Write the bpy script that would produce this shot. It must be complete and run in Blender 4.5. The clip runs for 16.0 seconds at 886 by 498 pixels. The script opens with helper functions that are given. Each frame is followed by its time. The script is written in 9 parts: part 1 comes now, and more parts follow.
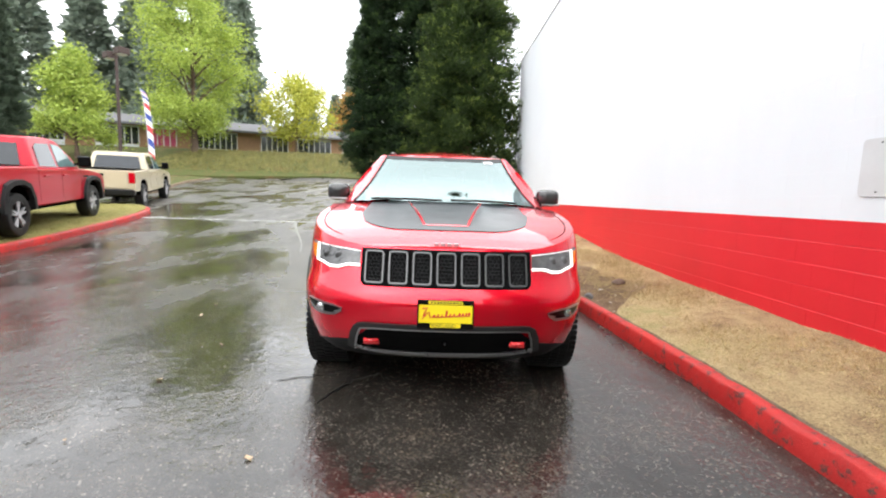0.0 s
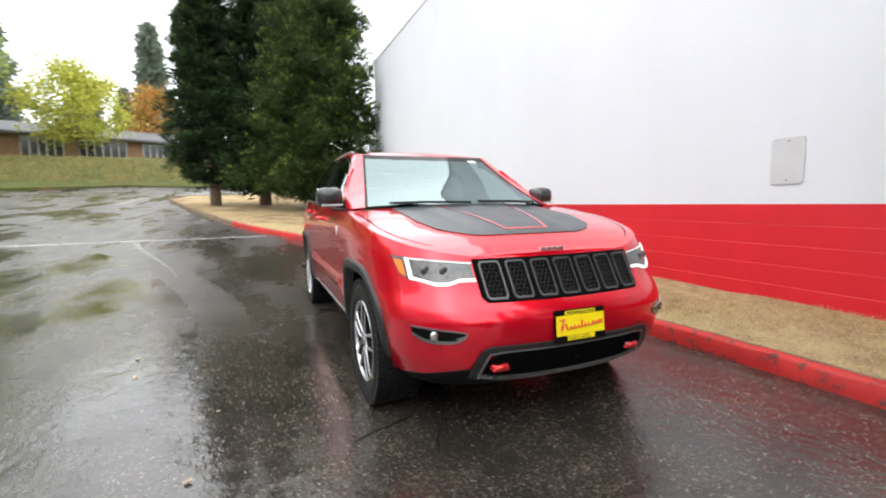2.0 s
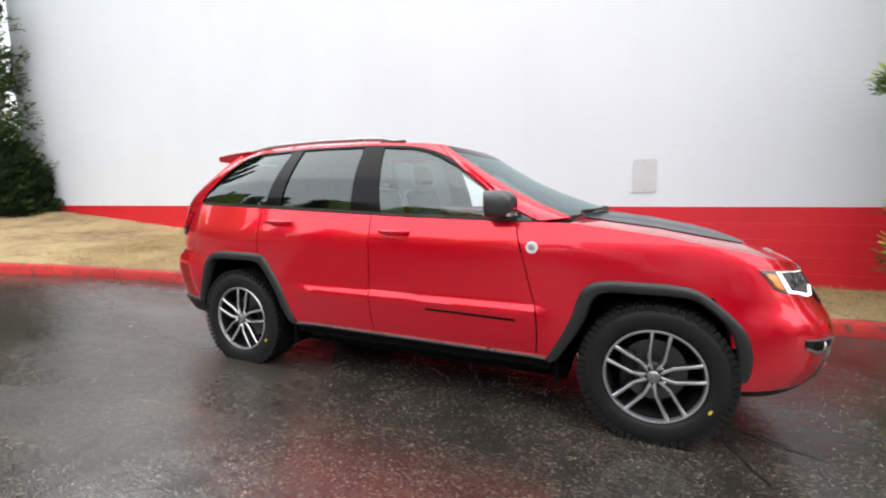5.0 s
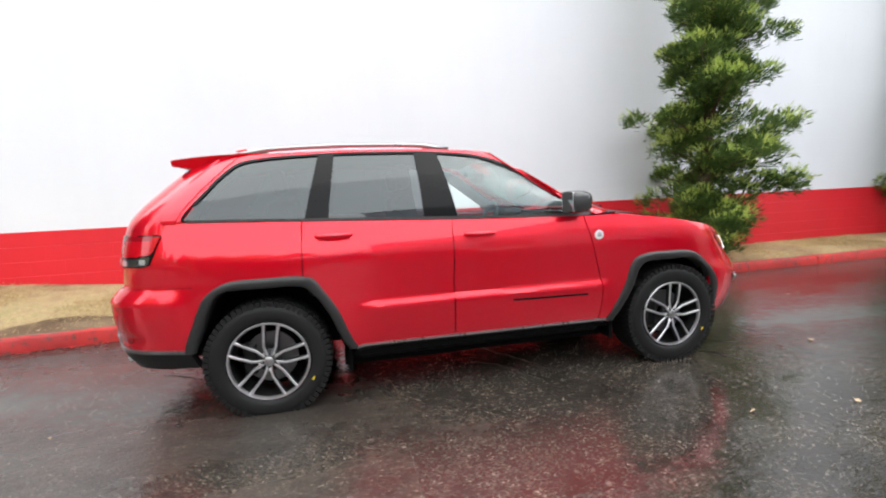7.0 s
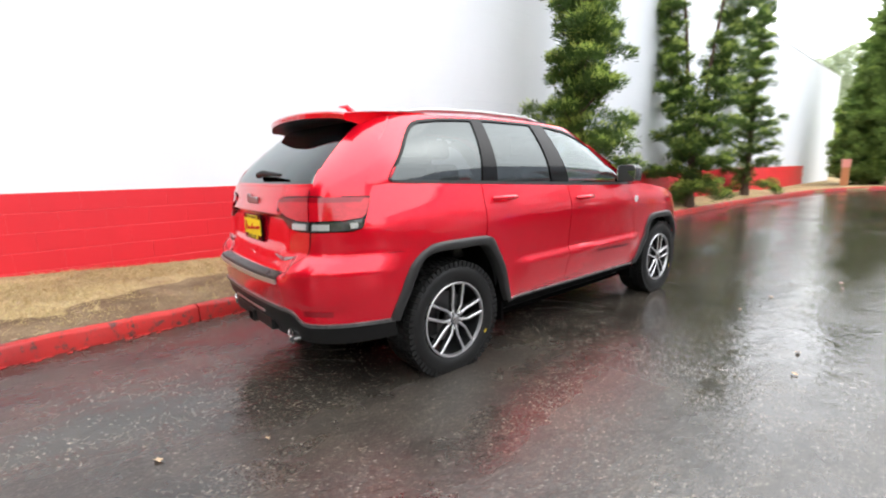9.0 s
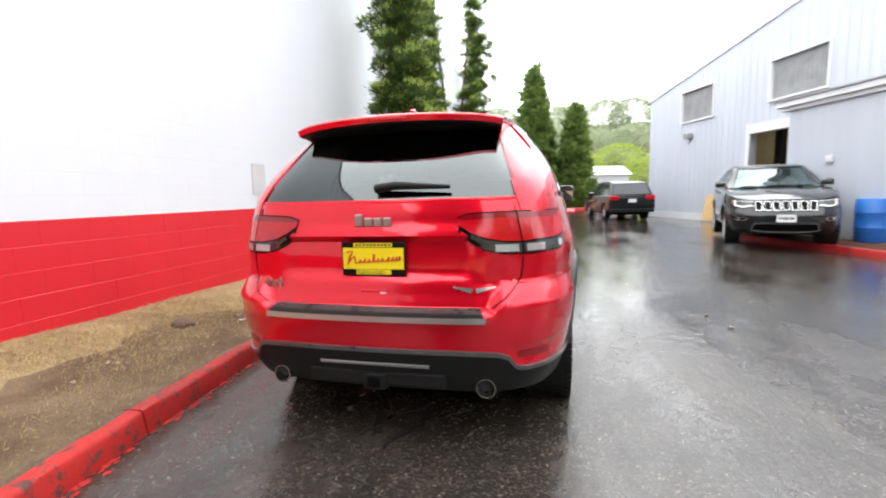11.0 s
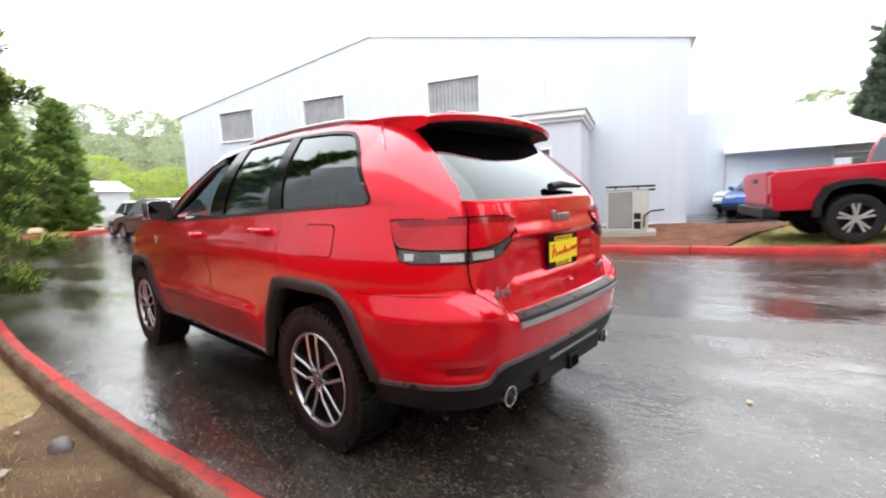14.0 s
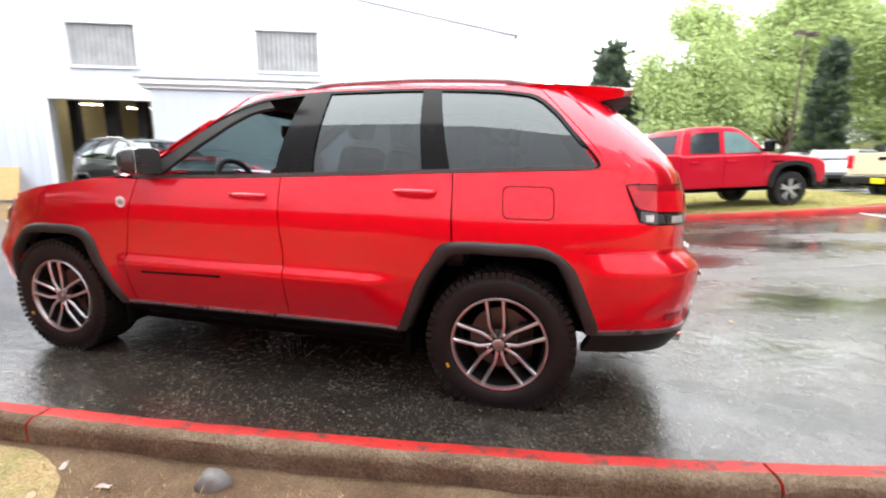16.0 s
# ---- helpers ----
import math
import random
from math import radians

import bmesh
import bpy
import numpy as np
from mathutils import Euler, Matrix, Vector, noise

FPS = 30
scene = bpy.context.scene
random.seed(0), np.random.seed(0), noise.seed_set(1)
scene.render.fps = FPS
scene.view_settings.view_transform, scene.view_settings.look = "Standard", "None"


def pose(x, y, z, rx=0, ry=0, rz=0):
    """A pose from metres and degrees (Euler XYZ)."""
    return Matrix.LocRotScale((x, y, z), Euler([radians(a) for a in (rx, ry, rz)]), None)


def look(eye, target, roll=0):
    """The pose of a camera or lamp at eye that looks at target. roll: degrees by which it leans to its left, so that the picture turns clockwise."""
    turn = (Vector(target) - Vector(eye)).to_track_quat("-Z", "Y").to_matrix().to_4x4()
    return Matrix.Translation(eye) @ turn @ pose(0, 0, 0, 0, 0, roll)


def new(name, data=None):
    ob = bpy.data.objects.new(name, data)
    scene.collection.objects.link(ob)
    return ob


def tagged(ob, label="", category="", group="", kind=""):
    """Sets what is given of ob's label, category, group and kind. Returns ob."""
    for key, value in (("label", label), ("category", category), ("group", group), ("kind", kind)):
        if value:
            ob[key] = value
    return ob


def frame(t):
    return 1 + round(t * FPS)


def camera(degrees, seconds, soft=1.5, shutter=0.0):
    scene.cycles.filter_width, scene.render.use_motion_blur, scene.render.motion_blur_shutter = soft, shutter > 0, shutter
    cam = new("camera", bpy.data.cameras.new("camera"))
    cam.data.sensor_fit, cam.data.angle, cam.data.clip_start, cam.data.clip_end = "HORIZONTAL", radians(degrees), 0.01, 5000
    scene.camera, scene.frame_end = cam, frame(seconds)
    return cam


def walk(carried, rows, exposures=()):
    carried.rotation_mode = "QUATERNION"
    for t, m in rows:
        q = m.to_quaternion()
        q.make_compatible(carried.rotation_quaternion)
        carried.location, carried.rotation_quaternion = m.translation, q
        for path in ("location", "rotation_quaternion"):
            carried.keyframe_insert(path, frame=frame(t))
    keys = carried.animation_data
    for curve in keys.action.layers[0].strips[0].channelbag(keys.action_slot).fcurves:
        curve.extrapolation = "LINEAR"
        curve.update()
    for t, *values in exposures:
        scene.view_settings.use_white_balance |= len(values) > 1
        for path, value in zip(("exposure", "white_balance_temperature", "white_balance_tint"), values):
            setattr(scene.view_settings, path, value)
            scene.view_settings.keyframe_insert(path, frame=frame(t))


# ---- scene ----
cam = camera(90.2, 16.0, 2.0, 0.4)

PATH = [
    (0, (-0.077, -4.757, 1.249), (-0.035, -2.771, 1.018), 1.9),
    (0.5, (-0.374, -4.726, 1.249), (-0.194, -2.745, 1.042), 0.9),
    (1, (-0.687, -4.599, 1.263), (-0.34, -2.642, 1.04), 1.7),
    (1.5, (-1.058, -4.348, 1.257), (-0.494, -2.444, 1.021), 0.7),
    (2, (-1.494, -4.103, 1.224), (-0.718, -2.272, 1.015), -0.7),
    (2.5, (-1.869, -3.799, 1.197), (-0.835, -2.095, 1.03), -2.2),
    (3, (-2.25, -3.391, 1.241), (-1.014, -1.827, 1.077), -0.8),
    (3.5, (-2.613, -2.949, 1.271), (-1.146, -1.61, 1.038), -2.9),
    (4, (-2.887, -2.422, 1.301), (-1.293, -1.242, 1.044), -2.1),
    (6.5, (-3.754, 0.321, 1.319), (-1.768, 0.223, 1.102), -2.1),
    (7, (-3.765, 0.93, 1.336), (-1.823, 0.508, 1.113), -2.8),
    (7.5, (-3.672, 1.555, 1.317), (-1.782, 0.929, 1.129), -2.8),
    (8, (-3.545, 2.165, 1.372), (-1.777, 1.28, 1.074), -2.7),
    (8.5, (-3.266, 2.736, 1.294), (-1.581, 1.691, 1.032), -2.0),
    (9, (-2.938, 3.284, 1.341), (-1.441, 2.006, 0.984), -1.0),
    (9.5, (-2.456, 3.695, 1.325), (-1.193, 2.179, 0.996), -1.4),
    (12, (0.296, 4.355, 1.277), (0.073, 2.382, 1.039), -1.5),
    (12.5, (0.803, 4.228, 1.277), (0.187, 2.345, 1.009), -1.1),
    (13, (1.29, 4.033, 1.32), (0.327, 2.299, 1.059), 1.8),
    (13.5, (1.767, 3.807, 1.301), (0.519, 2.276, 0.987), 0.9),
    (14, (2.088, 3.426, 1.293), (0.612, 2.098, 1.058), -2.3),
    (14.5, (2.425, 3.047, 1.28), (0.765, 1.944, 1.107), -0.6),
    (15, (2.734, 2.602, 1.256), (0.967, 1.704, 0.986), -0.1),
    (15.5, (2.905, 2.14, 1.23), (1.091, 1.348, 0.946), 1.0),
    (16, (3.043, 1.689, 1.276), (1.136, 1.214, 0.905), 0.9),
]
LIGHT = [(0, 1.62), (1.5, 1.48), (3, 1.30), (4, 1.33), (7, 1.46), (9, 1.62), (12, 1.57), (14, 1.63), (16, 2.12)]
walk(cam, [(t, look(eye, goal, roll)) for t, eye, goal, roll in PATH], LIGHT)

# ---- sky and sun: a bright overcast, the sun veiled ----
world = bpy.data.worlds.new("overcast_sky")
scene.world = world
world.use_nodes = True
wn, wl = world.node_tree.nodes, world.node_tree.links
wn.clear()
w_out, w_bg = wn.new("ShaderNodeOutputWorld"), wn.new("ShaderNodeBackground")
w_sky, w_sat, w_mix = wn.new("ShaderNodeTexSky"), wn.new("ShaderNodeHueSaturation"), wn.new("ShaderNodeMixRGB")
w_sky.sky_type, w_sky.sun_disc = "NISHITA", False
SUN_EL, SUN_AZ = radians(52), radians(215)
w_sky.sun_elevation, w_sky.sun_rotation = SUN_EL, SUN_AZ
w_sky.air_density, w_sky.dust_density = 1.0, 4.0
w_sat.inputs["Saturation"].default_value = 0.18
w_mix.inputs["Fac"].default_value = 0.72
w_mix.inputs["Color2"].default_value = (9.6, 9.9, 10.3, 1)
w_bg.inputs["Strength"].default_value = 0.13
wl.new(w_sky.outputs[0], w_sat.inputs["Color"])
wl.new(w_sat.outputs[0], w_mix.inputs["Color1"])
wl.new(w_mix.outputs[0], w_bg.inputs["Color"])
wl.new(w_bg.outputs[0], w_out.inputs["Surface"])
sun_data = bpy.data.lights.new("sun", "SUN")
sun_data.energy, sun_data.angle, sun_data.color = 0.8, radians(110), (1.0, 0.97, 0.92)
sun = new("sun", sun_data)
sun.matrix_world = look((0, 0, 30), (-14, -9, 0))

# ---- materials ----
def material(name):
    m = bpy.data.materials.new(name)
    m.use_nodes = True
    return m, m.node_tree.nodes, m.node_tree.links, m.node_tree.nodes["Principled BSDF"]


def coords(nodes, links, scale, kind="Object"):
    tc, mp = nodes.new("ShaderNodeTexCoord"), nodes.new("ShaderNodeMapping")
    mp.inputs["Scale"].default_value = scale if isinstance(scale, tuple) else (scale,) * 3
    links.new(tc.outputs[kind], mp.inputs["Vector"])
    return mp.outputs[0]


def world_coords(nodes, links, scale=1.0):
    geo, mp = nodes.new("ShaderNodeNewGeometry"), nodes.new("ShaderNodeMapping")
    mp.inputs["Scale"].default_value = scale if isinstance(scale, tuple) else (scale,) * 3
    links.new(geo.outputs["Position"], mp.inputs["Vector"])
    return mp.outputs[0]


def noise_node(nodes, links, vec, scale, detail=4, rough=0.55):
    n = nodes.new("ShaderNodeTexNoise")
    n.inputs["Scale"].default_value, n.inputs["Detail"].default_value, n.inputs["Roughness"].default_value = scale, detail, rough
    links.new(vec, n.inputs["Vector"])
    return n.outputs["Fac"]


def ramp(nodes, links, fac, stops):
    r = nodes.new("ShaderNodeValToRGB")
    els = r.color_ramp.elements
    while len(els) < len(stops):
        els.new(0.5)
    for e, (p, c) in zip(els, stops):
        e.position, e.color = p, (*c, 1) if len(c) == 3 else c
    links.new(fac, r.inputs["Fac"])
    return r.outputs["Color"]


def bump(nodes, links, fac, strength, dist, bsdf, under=None):
    b = nodes.new("ShaderNodeBump")
    b.inputs["Strength"].default_value, b.inputs["Distance"].default_value = strength, dist
    links.new(fac, b.inputs["Height"])
    if under:
        links.new(under, b.inputs["Normal"])
    if bsdf:
        links.new(b.outputs[0], bsdf.inputs["Normal"])
    return b.outputs[0]


def g(v):
    return (v, v, v)


def plain(name, color, rough=0.5, metal=0.0, vary=0.12, scale=6.0, fine=80.0, bump_d=0.0, coat=0.0, spec=None):
    """A surface with two scales of variation in tone and gloss."""
    m, n, l, b = material(name)
    vec = coords(n, l, 1.0)
    big, small = noise_node(n, l, vec, scale), noise_node(n, l, vec, fine)
    mix = n.new("ShaderNodeMath")
    mix.operation = "MULTIPLY_ADD"
    l.new(big, mix.inputs[0])
    mix.inputs[1].default_value = 0.6
    mul = n.new("ShaderNodeMath")
    mul.operation = "MULTIPLY"
    l.new(small, mul.inputs[0])
    mul.inputs[1].default_value = 0.4
    l.new(mul.outputs[0], mix.inputs[2])
    lo, hi = tuple(c * (1 - vary) for c in color), tuple(min(1, c * (1 + vary)) for c in color)
    l.new(ramp(n, l, mix.outputs[0], [(0.3, lo), (0.7, hi)]), b.inputs["Base Color"])
    l.new(ramp(n, l, mix.outputs[0], [(0.3, g(max(0.02, rough * 0.8))), (0.7, g(min(1, rough * 1.2)))]), b.inputs["Roughness"])
    b.inputs["Metallic"].default_value = metal
    b.inputs["Coat Weight"].default_value = coat
    b.inputs["Coat Roughness"].default_value = 0.04
    if spec is not None:
        b.inputs["Specular IOR Level"].default_value = spec
    if bump_d:
        bump(n, l, small, 0.6, bump_d, b)
    return m


def car_paint(name, color, metal=0.35, beads=0.0, coat=1.0, rough=0.4):
    m, n, l, b = material(name)
    vec = coords(n, l, 1.0)
    flake = noise_node(n, l, vec, 900, 2)
    lo, hi = tuple(c * 0.82 for c in color), tuple(min(1, c * 1.15) for c in color)
    l.new(ramp(n, l, flake, [(0.35, lo), (0.65, hi)]), b.inputs["Base Color"])
    b.inputs["Metallic"].default_value, b.inputs["Roughness"].default_value = metal, rough
    b.inputs["Specular IOR Level"].default_value = 0.15
    b.inputs["Coat Weight"].default_value, b.inputs["Coat IOR"].default_value = coat, 1.5
    film = noise_node(n, l, vec, 5.0, 5)
    l.new(ramp(n, l, film, [(0.35, g(0.008)), (0.75, g(0.03))]), b.inputs["Coat Roughness"])
    if beads:
        v = n.new("ShaderNodeTexVoronoi")
        v.inputs["Scale"].default_value = 120
        l.new(vec, v.inputs["Vector"])
        drops = ramp(n, l, v.outputs["Distance"], [(0.12, g(1)), (0.34, g(0))])
        nb = n.new("ShaderNodeBump")
        nb.inputs["Strength"].default_value, nb.inputs["Distance"].default_value = beads, 0.0012
        l.new(drops, nb.inputs["Height"])
        l.new(nb.outputs[0], b.inputs["Coat Normal"])
    return m


def pane(name, tint, amount, rough=0.02, shine=(0.88, 0.95, 0.95)):
    """Sheet glass: what passes is tinted; the gloss follows Fresnel."""
    m, n, l, b = material(name)
    n.remove(b)
    out = n["Material Output"]
    tr, gl, mix, fr = n.new("ShaderNodeBsdfTransparent"), n.new("ShaderNodeBsdfGlossy"), n.new("ShaderNodeMixShader"), n.new("ShaderNodeLayerWeight")
    film = noise_node(n, l, coords(n, l, 1.0), 7.0, 4)
    l.new(ramp(n, l, film, [(0.3, tuple(c * 0.92 for c in tint)), (0.7, tint)]), tr.inputs["Color"])
    gl.inputs["Roughness"].default_value, gl.inputs["Color"].default_value = rough, (*shine, 1)
    curve, gain = n.new("ShaderNodeMath"), n.new("ShaderNodeMath")
    curve.operation, curve.inputs[1].default_value = "POWER", 4.0
    l.new(fr.outputs["Facing"], curve.inputs[0])
    gain.operation, gain.use_clamp = "MULTIPLY_ADD", True
    gain.inputs[1].default_value, gain.inputs[2].default_value = 0.9, amount
    l.new(curve.outputs[0], gain.inputs[0])
    l.new(gain.outputs[0], mix.inputs["Fac"])
    l.new(tr.outputs[0], mix.inputs[1])
    l.new(gl.outputs[0], mix.inputs[2])
    l.new(mix.outputs[0], out.inputs["Surface"])
    return m


def wet_asphalt():
    """Old asphalt: aggregate of many tones, brownish binder, and a water film that stands in long shallow patches."""
    m, n, l, b = material("wet_asphalt")
    vec, long = world_coords(n, l), world_coords(n, l, (1.0, 0.42, 1.0))
    agg, grit = n.new("ShaderNodeTexVoronoi"), n.new("ShaderNodeTexVoronoi")
    agg.inputs["Scale"].default_value, grit.inputs["Scale"].default_value = 115, 42
    l.new(vec, agg.inputs["Vector"])
    l.new(vec, grit.inputs["Vector"])
    mid, big, film = noise_node(n, l, vec, 9, 5), noise_node(n, l, vec, 0.55, 5, 0.6), noise_node(n, l, long, 0.8, 6, 0.62)
    stone = ramp(n, l, agg.outputs["Color"], [(0.0, (0.017, 0.0153, 0.0135)), (0.60, (0.036, 0.032, 0.028)), (0.85, (0.068, 0.061, 0.054)), (0.95, (0.20, 0.185, 0.165))])
    pebble = ramp(n, l, grit.outputs["Color"], [(0.0, g(0.8)), (0.9, g(1.1)), (0.96, g(2.2))])
    patch = ramp(n, l, big, [(0.32, (0.72, 0.70, 0.68)), (0.68, (1.25, 1.2, 1.12))])
    tint = stone
    blot = ramp(n, l, noise_node(n, l, vec, 2.6, 6, 0.7), [(0.36, (0.55, 0.54, 0.52)), (0.5, g(1.0)), (0.66, (1.3, 1.24, 1.16))])
    for other in (patch, pebble, blot):
        mul = n.new("ShaderNodeMixRGB")
        mul.blend_type, mul.inputs["Fac"].default_value = "MULTIPLY", 1.0
        l.new(tint, mul.inputs["Color1"])
        l.new(other, mul.inputs["Color2"])
        tint = mul.outputs[0]
    l.new(tint, b.inputs["Base Color"])
    wet = n.new("ShaderNodeMath")
    wet.operation = "MULTIPLY_ADD"
    l.new(mid, wet.inputs[0])
    wet.inputs[1].default_value = 0.16
    l.new(film, wet.inputs[2])
    sep, along, calm = n.new("ShaderNodeSeparateXYZ"), n.new("ShaderNodeMapRange"), n.new("ShaderNodeMath")
    l.new(vec, sep.inputs[0])
    along.interpolation_type = "SMOOTHSTEP"
    l.new(sep.outputs["Y"], along.inputs["Value"])
    for slot, val in (("From Min", -6.0), ("From Max", 11.0), ("To Min", 0.7), ("To Max", 1.9)):
        along.inputs[slot].default_value = val
    calm.operation = "MULTIPLY"
    l.new(ramp(n, l, wet.outputs[0], [(0.46, g(0.06)), (0.58, g(0.16)), (0.72, g(0.30))]), calm.inputs[0])
    l.new(along.outputs[0], calm.inputs[1])
    # a worn track that swings in from the lane line and runs on straight
    def calc(op, p, q, r=None):
        k = n.new("ShaderNodeMath")
        k.operation = op
        for slot, val in zip(k.inputs, (p, q, r)):
            if val is not None and not isinstance(val, (int, float)):
                l.new(val, slot)
            elif val is not None:
                slot.default_value = val
        return k.outputs[0]
    bend = calc("MAXIMUM", calc("ADD", sep.outputs["Y"], 1.0), 0.0)
    off = calc("ADD", calc("MULTIPLY_ADD", calc("MULTIPLY", bend, bend), 0.04, 1.7), sep.outputs["X"])
    off = calc("ABSOLUTE", calc("ADD", off, calc("MULTIPLY_ADD", mid, 0.16, -0.08)), 0)
    track, ends = n.new("ShaderNodeMapRange"), n.new("ShaderNodeMapRange")
    for node, src, lo, hi in ((track, off, 0.34, 0.24), (ends, calc("ABSOLUTE", calc("SUBTRACT", sep.outputs["Y"], 2.0), 0), 5.9, 5.2)):
        node.interpolation_type = "SMOOTHSTEP"
        l.new(src, node.inputs["Value"])
        node.inputs["From Min"].default_value, node.inputs["From Max"].default_value = hi, lo
        node.inputs["To Min"].default_value, node.inputs["To Max"].default_value = 1.0, 0.0
    fade = n.new("ShaderNodeMapRange")
    fade.interpolation_type = "SMOOTHSTEP"
    l.new(sep.outputs["Y"], fade.inputs["Value"])
    for slot, val in (("From Min", -2.4), ("From Max", 3.0), ("To Min", 0.08), ("To Max", 0.40)):
        fade.inputs[slot].default_value = val
    worn = calc("MULTIPLY", track.outputs[0], ends.outputs[0])
    l.new(calc("MAXIMUM", calm.outputs[0], calc("MULTIPLY", worn, fade.outputs[0])), b.inputs["Roughness"])
    rel = ramp(n, l, wet.outputs[0], [(0.48, g(0.06)), (0.58, g(0.45)), (0.72, g(1.0))])
    ripple = noise_node(n, l, world_coords(n, l, (1.0, 0.5, 1.0)), 26, 3, 0.6)
    hgt, wave = n.new("ShaderNodeMath"), n.new("ShaderNodeMath")
    hgt.operation = wave.operation = "MULTIPLY"
    l.new(agg.outputs["Distance"], hgt.inputs[0])
    l.new(rel, hgt.inputs[1])
    l.new(ripple, wave.inputs[0])
    l.new(ramp(n, l, wet.outputs[0], [(0.5, g(0.25)), (0.60, g(1.0))]), wave.inputs[1])
    nb = bump(n, l, hgt.outputs[0], 0.28, 0.004, None)
    nb = bump(n, l, wave.outputs[0], 0.38, 0.008, None, nb)
    bump(n, l, mid, 0.20, 0.012, b, nb)
    sheen = n.new("ShaderNodeMapRange")
    l.new(sep.outputs["Y"], sheen.inputs["Value"])
    for slot, val in (("From Min", -6.0), ("From Max", 9.0), ("To Min", 0.55), ("To Max", 1.0)):
        sheen.inputs[slot].default_value = val
    l.new(sheen.outputs[0], b.inputs["Specular IOR Level"])
    b.inputs["IOR"].default_value = 1.5
    return m


def dry_lawn():
    m, n, l, b = material("dry_lawn_soil")
    vec = world_coords(n, l)
    big, mid, fine = noise_node(n, l, vec, 0.7, 5, 0.65), noise_node(n, l, vec, 6, 5, 0.65), noise_node(n, l, vec, 70, 4, 0.7)
    a = n.new("ShaderNodeMath")
    a.operation = "MULTIPLY_ADD"
    l.new(mid, a.inputs[0])
    a.inputs[1].default_value = 0.5
    l.new(big, a.inputs[2])
    base = ramp(n, l, a.outputs[0], [(0.52, (0.14, 0.085, 0.05)), (0.66, (0.31, 0.215, 0.12)), (0.84, (0.44, 0.335, 0.18)), (1.0, (0.30, 0.27, 0.12))])
    f = ramp(n, l, fine, [(0.3, g(0.48)), (0.7, g(1.35))])
    mul = n.new("ShaderNodeMixRGB")
    mul.blend_type, mul.inputs["Fac"].default_value = "MULTIPLY", 1.0
    l.new(base, mul.inputs["Color1"])
    l.new(f, mul.inputs["Color2"])
    l.new(mul.outputs[0], b.inputs["Base Color"])
    b.inputs["Roughness"].default_value = 0.95
    b.inputs["Specular IOR Level"].default_value = 0.1
    bump(n, l, fine, 0.9, 0.02, b)
    return m


def ground_cover(name, lo, mid_c, hi, scale=1.2, fine_s=45):
    m, n, l, b = material(name)
    vec = world_coords(n, l)
    big, fine = noise_node(n, l, vec, scale, 6, 0.65), noise_node(n, l, vec, fine_s, 4, 0.7)
    base = ramp(n, l, big, [(0.3, lo), (0.5, mid_c), (0.72, hi)])
    f = ramp(n, l, fine, [(0.3, g(0.55)), (0.7, g(1.3))])
    mul = n.new("ShaderNodeMixRGB")
    mul.blend_type, mul.inputs["Fac"].default_value = "MULTIPLY", 1.0
    l.new(base, mul.inputs["Color1"])
    l.new(f, mul.inputs["Color2"])
    l.new(mul.outputs[0], b.inputs["Base Color"])
    b.inputs["Roughness"].default_value = 0.95
    b.inputs["Specular IOR Level"].default_value = 0.15
    bump(n, l, fine, 0.9, 0.03, b)
    return m


def kerb_paint():
    m, n, l, b = material("worn_red_kerb_paint")
    vec = world_coords(n, l)
    chip, big, fine = noise_node(n, l, vec, 13, 8, 0.75), noise_node(n, l, vec, 1.6, 4), noise_node(n, l, vec, 120, 3)
    red = ramp(n, l, big, [(0.3, (0.28, 0.012, 0.012)), (0.7, (0.52, 0.024, 0.019))])
    bare = ramp(n, l, fine, [(0.3, (0.02, 0.012, 0.011)), (0.7, (0.11, 0.06, 0.05))])
    mask = ramp(n, l, chip, [(0.54, g(0)), (0.60, g(0.9))])
    mix = n.new("ShaderNodeMixRGB")
    l.new(mask, mix.inputs["Fac"])
    l.new(red, mix.inputs["Color1"])
    l.new(bare, mix.inputs["Color2"])
    l.new(mix.outputs[0], b.inputs["Base Color"])
    l.new(ramp(n, l, big, [(0.3, g(0.38)), (0.7, g(0.65))]), b.inputs["Roughness"])
    b.inputs["Specular IOR Level"].default_value = 0.35
    nb = bump(n, l, chip, 0.6, 0.012, None)
    bump(n, l, fine, 0.5, 0.002, b, nb)
    return m


def block_paint(name, color, rough, streak):
    """Thick paint on concrete block: faint grain, vertical rain streaks and scuffs."""
    m, n, l, b = material(name)
    vec, tall = world_coords(n, l), world_coords(n, l, (1.6, 1.6, 0.10))
    grain, cloud, run = noise_node(n, l, vec, 95, 4, 0.65), noise_node(n, l, vec, 0.6, 5), noise_node(n, l, tall, 1.2, 6, 0.6)
    info = n.new("ShaderNodeObjectInfo")
    a = n.new("ShaderNodeMath")
    a.operation = "MULTIPLY_ADD"
    l.new(run, a.inputs[0])
    a.inputs[1].default_value = 0.55
    l.new(cloud, a.inputs[2])
    dark, lite = tuple(c * (1 - streak) for c in color), color
    l.new(ramp(n, l, a.outputs[0], [(0.5, dark), (0.95, lite)]), b.inputs["Base Color"])
    b.inputs["Roughness"].default_value = rough
    bump(n, l, grain, 0.35, 0.003, b)
    return m


